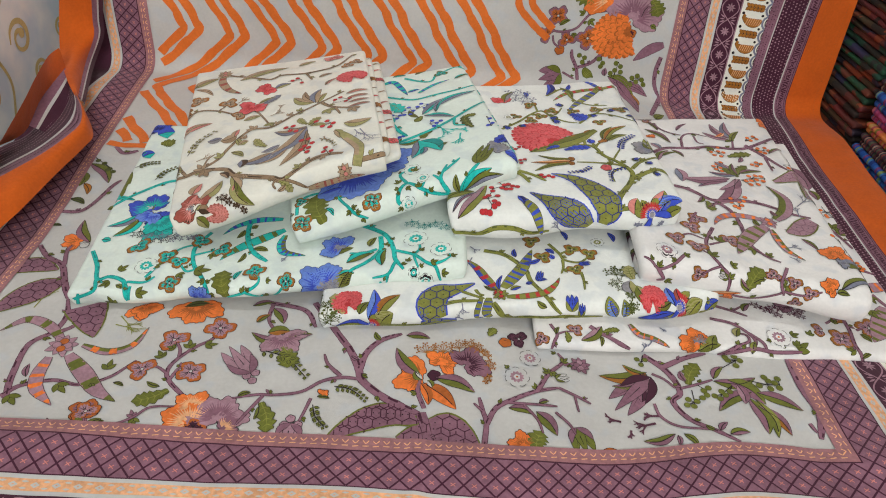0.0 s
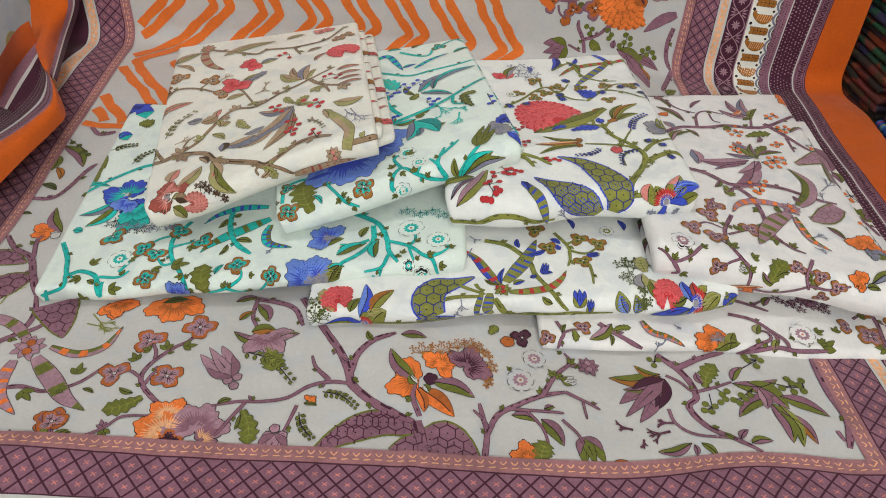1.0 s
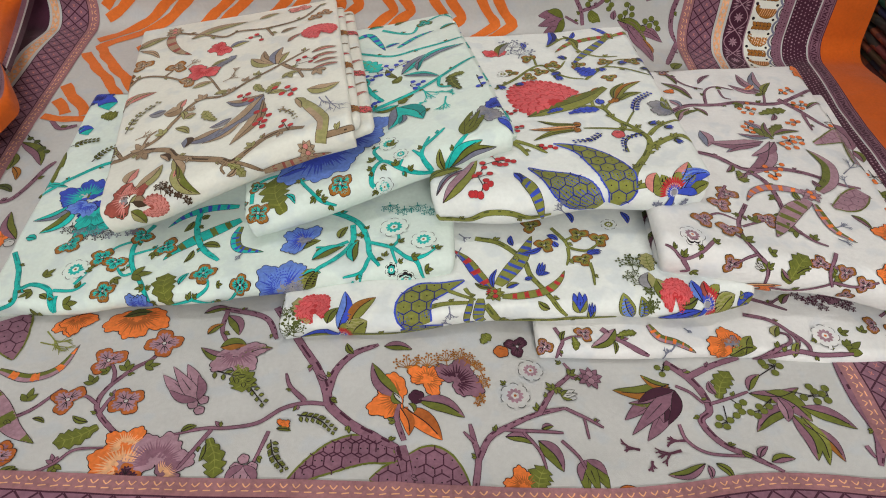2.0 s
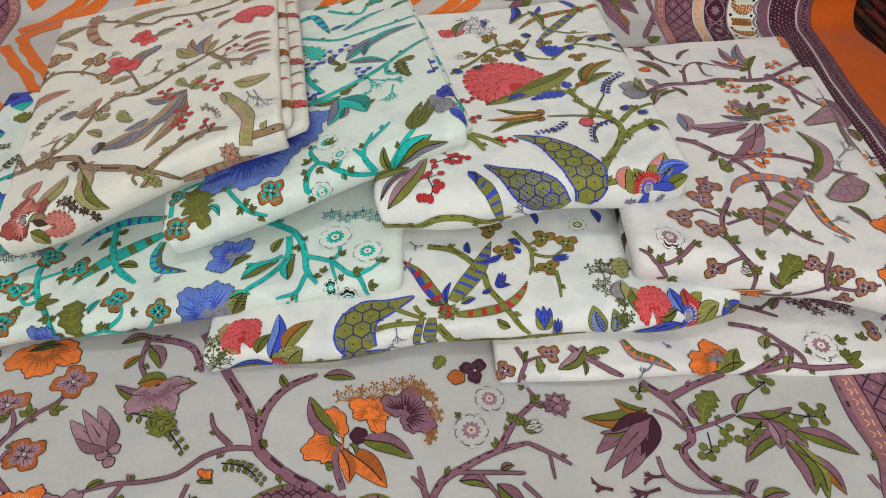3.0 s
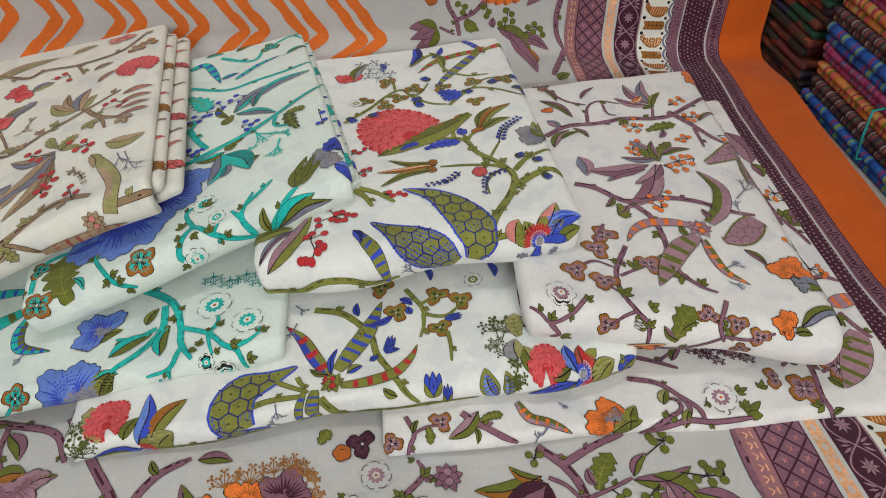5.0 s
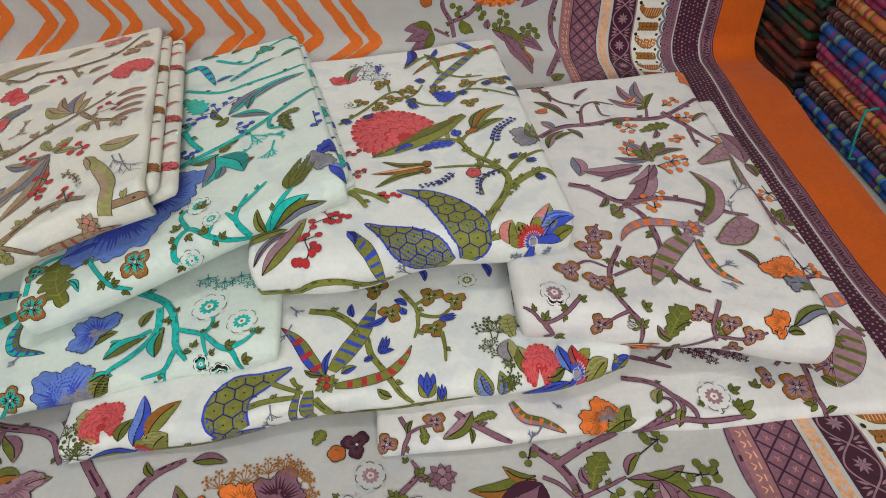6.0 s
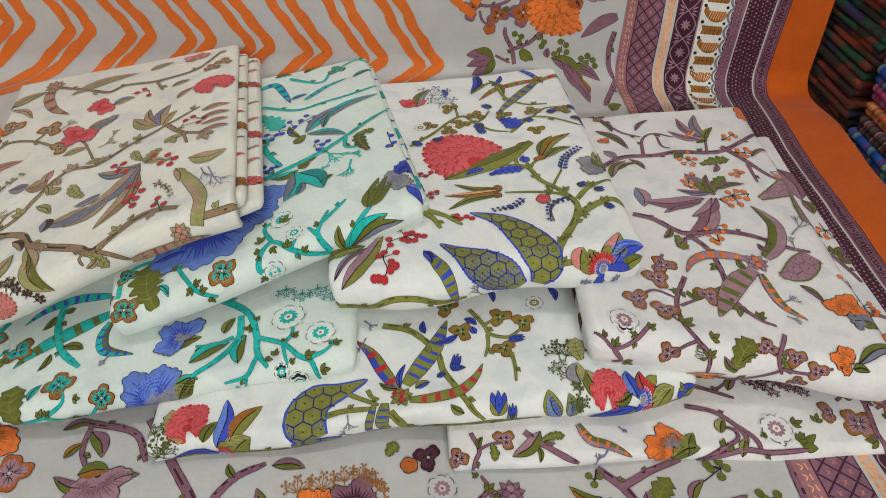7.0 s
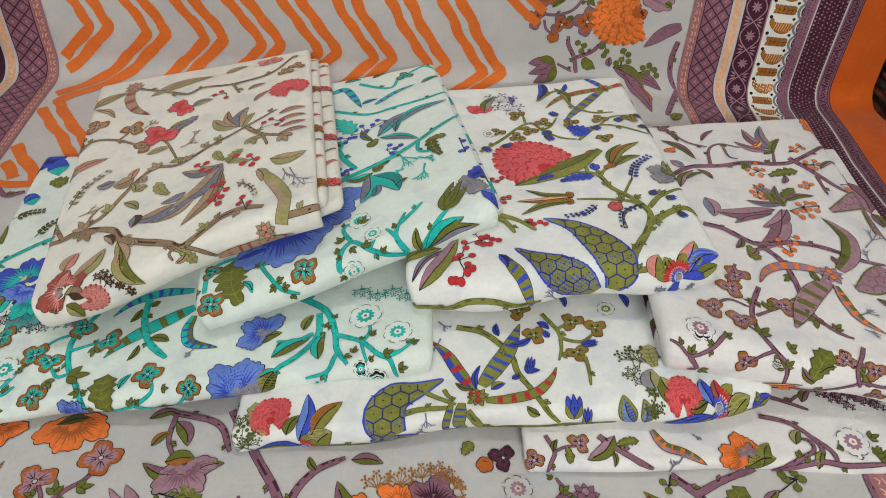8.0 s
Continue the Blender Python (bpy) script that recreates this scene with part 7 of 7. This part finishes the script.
# ---- papered side wall ----
paper = bpy.data.materials.new("wallpaper")
paper.use_nodes = True
nt = paper.node_tree
bs = nt.nodes["Principled BSDF"]
bs.inputs["Roughness"].default_value = 0.55
tc, nz, rp = nt.nodes.new("ShaderNodeTexCoord"), nt.nodes.new("ShaderNodeTexNoise"), nt.nodes.new("ShaderNodeValToRGB")
nz.inputs["Scale"].default_value, nz.inputs["Detail"].default_value = 14, 6
rp.color_ramp.elements[0].color, rp.color_ramp.elements[1].color = (0.62, 0.72, 0.82, 1), (0.86, 0.88, 0.89, 1)
rp.color_ramp.elements[0].position, rp.color_ramp.elements[1].position = 0.38, 0.62
nt.links.new(tc.outputs["Object"], nz.inputs["Vector"])
nt.links.new(nz.outputs["Fac"], rp.inputs[0])
nt.links.new(rp.outputs[0], bs.inputs["Base Color"])
cloth_mat("gilt", (0.55, 0.43, 0.17), rough=0.5)
wall_left = box("wall_left", -0.74, -0.64, -3.0, 1.6, -0.10, 2.70, paper, "pale blue papered wall with gilt scroll ornament", category="wall")


class Wall(Sheet):
    def at(self, a, b):
        a, b = np.broadcast_arrays(np.asarray(a, float), np.asarray(b, float))
        return np.stack([-0.640 + 0 * a, a, b], -1)


WALL = Wall()


def scroll(y, z, r, turns, sg, w=0.006):
    k = Print(WALL)
    pts = [(y + sg * r * (1 - 0.7 * t / turns) * math.cos(t * 6.28), z + r * (1 - 0.7 * t / turns) * math.sin(t * 6.28)) for t in np.linspace(0, turns, 14)]
    k.blade(pts, w, "gilt", (0.3, 0.8, 1.0, 0.8, 0.5, 0.9), step=0.004)
    k.disc(*pts[-1], w * 0.8, "gilt")
    return k.make("scroll_ornament", wall_left)


for j in range(4):
    y0 = 0.55 + 0.34 * j
    for i in range(4):
        z0 = 0.02 + 0.21 * i
        scroll(y0, z0, 0.030, 1.4, 1, 0.010)
        scroll(y0 + 0.17, z0 + 0.10, 0.030, 1.4, -1, 0.010)
        scroll(y0 + 0.20, z0 + 0.03, 0.022, 1.3, 1, 0.008)
        scroll(y0 + 0.14, z0 + 0.17, 0.020, 1.3, 1, 0.008)
        scroll(y0 + 0.055, z0 + 0.05, 0.022, 1.3, -1)
        scroll(y0 - 0.045, z0 + 0.07, 0.018, 1.3, 1)
        scroll(y0 + 0.01, z0 + 0.10, 0.026, 1.2, -1)
        k = Print(WALL)
        k.blade([(y0 + 0.10, z0 - 0.08), (y0 + 0.085, z0 - 0.02), (y0 + 0.11, z0 + 0.05), (y0 + 0.09, z0 + 0.11), (y0 + 0.10, z0 + 0.14)], 0.006, "gilt", STEM)
        for n in range(6):
            k.blade([(y0, z0 + 0.02 * n - 0.05), pol(y0, z0 + 0.02 * n - 0.05, 0.6 + 0.5 * n, 0.026)], 0.010, "gilt", LEAF)
        k.make("scroll_ornament", wall_left)

# ---- piles of other folded cloths ----


def stripes(name, cols, per_metre, jitter):
    """Woven stripes across the length, in irregular widths."""
    m = bpy.data.materials.new(name)
    m.use_nodes = True
    nt = m.node_tree
    N, L = nt.nodes, nt.links
    b = N["Principled BSDF"]
    b.inputs["Roughness"].default_value = 0.8
    b.inputs["Specular IOR Level"].default_value = 0.2
    tc, sep, mul, fr, rp = N.new("ShaderNodeTexCoord"), N.new("ShaderNodeSeparateXYZ"), N.new("ShaderNodeMath"), N.new("ShaderNodeMath"), N.new("ShaderNodeValToRGB")
    wob = N.new("ShaderNodeTexNoise")
    wob.inputs["Scale"].default_value = 30
    inf, ad = N.new("ShaderNodeObjectInfo"), N.new("ShaderNodeMath")
    mad = N.new("ShaderNodeMath")
    mad.operation, mad.inputs[1].default_value = "MULTIPLY_ADD", jitter
    mul.operation, mul.inputs[1].default_value = "MULTIPLY", per_metre
    fr.operation, ad.operation = "FRACT", "ADD"
    L.new(tc.outputs["Object"], sep.inputs[0])
    L.new(tc.outputs["Object"], wob.inputs["Vector"])
    L.new(sep.outputs["Y"], mul.inputs[0])
    L.new(wob.outputs["Fac"], mad.inputs[0])
    L.new(mul.outputs[0], mad.inputs[2])
    L.new(mad.outputs[0], ad.inputs[0])
    L.new(inf.outputs["Random"], ad.inputs[1])
    L.new(ad.outputs[0], fr.inputs[0])
    L.new(fr.outputs[0], rp.inputs[0])
    r = rp.color_ramp
    r.interpolation = "CONSTANT"
    g = random.Random(len(name) + len(cols))
    pos = 0.0
    r.elements[0].color = (*cols[0], 1)
    for i in range(1, 22):
        pos += g.uniform(0.02, 0.07)
        if pos > 0.97:
            break
        e = r.elements[1] if i == 1 else r.elements.new(pos)
        e.position, e.color = pos, (*cols[i % len(cols)], 1)
    L.new(rp.outputs[0], b.inputs["Base Color"])
    MATS[name] = m


def batik(name, cols, scale):
    """Block-printed patches of saturated dyes on dark ground."""
    m = bpy.data.materials.new(name)
    m.use_nodes = True
    nt = m.node_tree
    N, L = nt.nodes, nt.links
    b = N["Principled BSDF"]
    b.inputs["Roughness"].default_value = 0.85
    tc, vo, rp = N.new("ShaderNodeTexCoord"), N.new("ShaderNodeTexVoronoi"), N.new("ShaderNodeValToRGB")
    vo.inputs["Scale"].default_value = scale
    inf, ad = N.new("ShaderNodeObjectInfo"), N.new("ShaderNodeVectorMath")
    L.new(tc.outputs["Object"], ad.inputs[0])
    L.new(inf.outputs["Random"], ad.inputs[1])
    nz, wp = N.new("ShaderNodeTexNoise"), N.new("ShaderNodeVectorMath")
    nz.inputs["Scale"].default_value = 60
    wp.operation = "MULTIPLY_ADD"
    wp.inputs[1].default_value = (0.03, 0.03, 0.03)
    L.new(ad.outputs[0], nz.inputs["Vector"])
    L.new(nz.outputs["Color"], wp.inputs[0])
    L.new(ad.outputs[0], wp.inputs[2])
    L.new(wp.outputs[0], vo.inputs["Vector"])
    sx = N.new("ShaderNodeSeparateXYZ")
    L.new(vo.outputs["Color"], sx.inputs[0])
    L.new(sx.outputs[0], rp.inputs[0])
    r = rp.color_ramp
    r.interpolation = "CONSTANT"
    r.elements[0].color = (*cols[0], 1)
    for i in range(1, len(cols)):
        e = r.elements[1] if i == 1 else r.elements.new(i / len(cols))
        e.position, e.color = i / len(cols), (*cols[i], 1)
    L.new(rp.outputs[0], b.inputs["Base Color"])
    MATS[name] = m


stripes("stripe_blue", [(0.02, 0.09, 0.36), (0.02, 0.05, 0.22), (0.05, 0.20, 0.45), (0.22, 0.30, 0.10), (0.02, 0.08, 0.40), (0.20, 0.05, 0.16), (0.03, 0.12, 0.42)], 9, 0.10)
stripes("stripe_orange", [(0.55, 0.16, 0.04), (0.55, 0.10, 0.09), (0.18, 0.16, 0.03), (0.60, 0.22, 0.06), (0.36, 0.05, 0.08), (0.50, 0.30, 0.10)], 8, 0.10)
stripes("stripe_magenta", [(0.30, 0.03, 0.10), (0.38, 0.06, 0.16), (0.16, 0.04, 0.14), (0.42, 0.10, 0.13), (0.10, 0.12, 0.26)], 9, 0.10)
stripes("stripe_dark", [(0.05, 0.03, 0.05), (0.22, 0.06, 0.05), (0.02, 0.06, 0.07), (0.36, 0.22, 0.17), (0.03, 0.02, 0.03), (0.12, 0.03, 0.04), (0.08, 0.10, 0.06)], 13, 0.12)
batik("batik_green", [(0.008, 0.05, 0.025), (0.012, 0.015, 0.012), (0.008, 0.075, 0.03), (0.02, 0.018, 0.06), (0.008, 0.05, 0.03), (0.13, 0.03, 0.015)], 24)
batik("batik_red", [(0.09, 0.018, 0.014), (0.22, 0.045, 0.015), (0.02, 0.013, 0.010), (0.05, 0.03, 0.012), (0.12, 0.018, 0.018), (0.025, 0.014, 0.03)], 26)
LOOKS = {"stripe_blue": "folded cotton with blue woven stripes in a pile", "stripe_orange": "folded cotton with orange and olive woven stripes in a pile", "stripe_magenta": "folded cotton with crimson woven stripes in a pile",
         "stripe_dark": "folded cotton with dark narrow woven stripes in a pile", "batik_green": "folded dark green block-printed cotton in a pile", "batik_red": "folded dark red block-printed cotton in a pile"}


def pile(x0, y0, y1, z0, count, mats, thick, lean, seed):
    g = random.Random(seed)
    z = z0
    for i in range(count):
        th = thick * g.uniform(0.85, 1.2)
        xo = x0 + lean * i + g.uniform(-0.004, 0.004)
        yo = g.uniform(-0.012, 0.012)
        mat = mats[i % len(mats)]
        thing = empty("folded_cloth", LOOKS[mat], "fabric", "folded cloths in piles")
        r = th / 4
        for j in range(2):
            zt = z + th - j * 2 * r
            s = Packet((xo + r, y0 + yo, zt), (xo + 0.26, y0 + yo, zt), (xo + 0.26, y1 + yo, zt), (xo + r + 0.004 * j, y1 + yo, zt), r, r, r, seed * 7 + i * 2 + j, 0.0022)
            P, F = s.grid(axis(-3.1 * r, s.w + 3.1 * r, 0.03, 9, 0, s.w), axis(-3.1 * r, s.d + 3.1 * r, 0.010, 6, 0, s.d))
            mesh_ob("fold", P, F, [mat], parent=thing)
        z += th * 0.98
    return z


pile(0.742, 0.50, 1.060, -0.012, 15, ["stripe_blue", "stripe_dark", "stripe_orange", "stripe_magenta", "stripe_blue", "stripe_dark", "stripe_orange", "stripe_magenta"], 0.024, 0.0012, 3)
pile(0.745, 1.090, 1.520, -0.012, 15, ["batik_red", "batik_red", "batik_red", "batik_green", "batik_red", "batik_green", "batik_green"], 0.025, 0.001, 8)


def tie(y, z0, z1, x, ink, skew):
    """A thin cord round a bundle."""
    cu = bpy.data.curves.new("cord", "CURVE")
    cu.dimensions, cu.bevel_depth, cu.bevel_resolution = "3D", 0.0016, 2
    sp = cu.splines.new("POLY")
    pts = [(x + 0.02, y, z0), (x - 0.004, y, z0 + 0.004), (x - 0.005, y + skew * 0.5, (z0 + z1) / 2), (x - 0.004, y + skew, z1 - 0.004), (x + 0.03, y + skew, z1 + 0.002), (x + 0.24, y + skew * 1.4, z1 + 0.002)]
    sp.points.add(len(pts) - 1)
    for p, c in zip(sp.points, pts):
        p.co = (*c, 1)
    cu.materials.append(MATS[ink])
    return tagged(new("tie_cord", cu), "thin coloured cord tied round a bundle of cloths", "cord", "cords round the piles")


tie(0.90, 0.0, 0.070, 0.738, "teal_dark", 0.01)
tie(0.86, 0.085, 0.170, 0.744, "teal_dark", 0.012)
tie(1.22, 0.05, 0.13, 0.745, "blush", 0.01)

# ---- room lights: a ceiling light and an added unseen wall light ----
cloth_mat("lamp_frame", (0.75, 0.75, 0.75), rough=0.4)
glow = bpy.data.materials.new("diffuser")
glow.use_nodes = True
glow.node_tree.nodes["Principled BSDF"].inputs["Emission Color"].default_value = (1, 0.98, 0.95, 1)
glow.node_tree.nodes["Principled BSDF"].inputs["Emission Strength"].default_value = 4
MATS["diffuser"] = glow
# the wall panel is invented, a body for the added lamp
for x, y, z, tilt, nm_light, what in ((-0.20, 0.85, 2.70, 0, "ceiling_light", "white rectangular ceiling light, switched on"), (0.50, -3.0, 2.05, 90, "added_wall_light", "unseen rectangular wall light added to brighten the hanging cloth")):
    light = empty(nm_light, what, "lamp", "room lights")
    light.matrix_world = pose(x, y, z, tilt)
    for nm, dz, g, mat in (("frame", -0.02, 0.03, "lamp_frame"), ("diffuser", -0.045, 0.0, "diffuser")):
        bm = bmesh.new()
        bmesh.ops.create_cube(bm, size=1, matrix=Matrix.Translation((0, 0, dz)) @ Matrix.Diagonal((1.2 + g, 0.35 + g, 0.03, 1)))
        bmesh.ops.bevel(bm, geom=bm.edges[:], offset=0.006, segments=2, affect="EDGES")
        me = bpy.data.meshes.new(nm)
        bm.to_mesh(me)
        bm.free()
        me.materials.append(MATS[mat])
        new(nm, me).parent = light
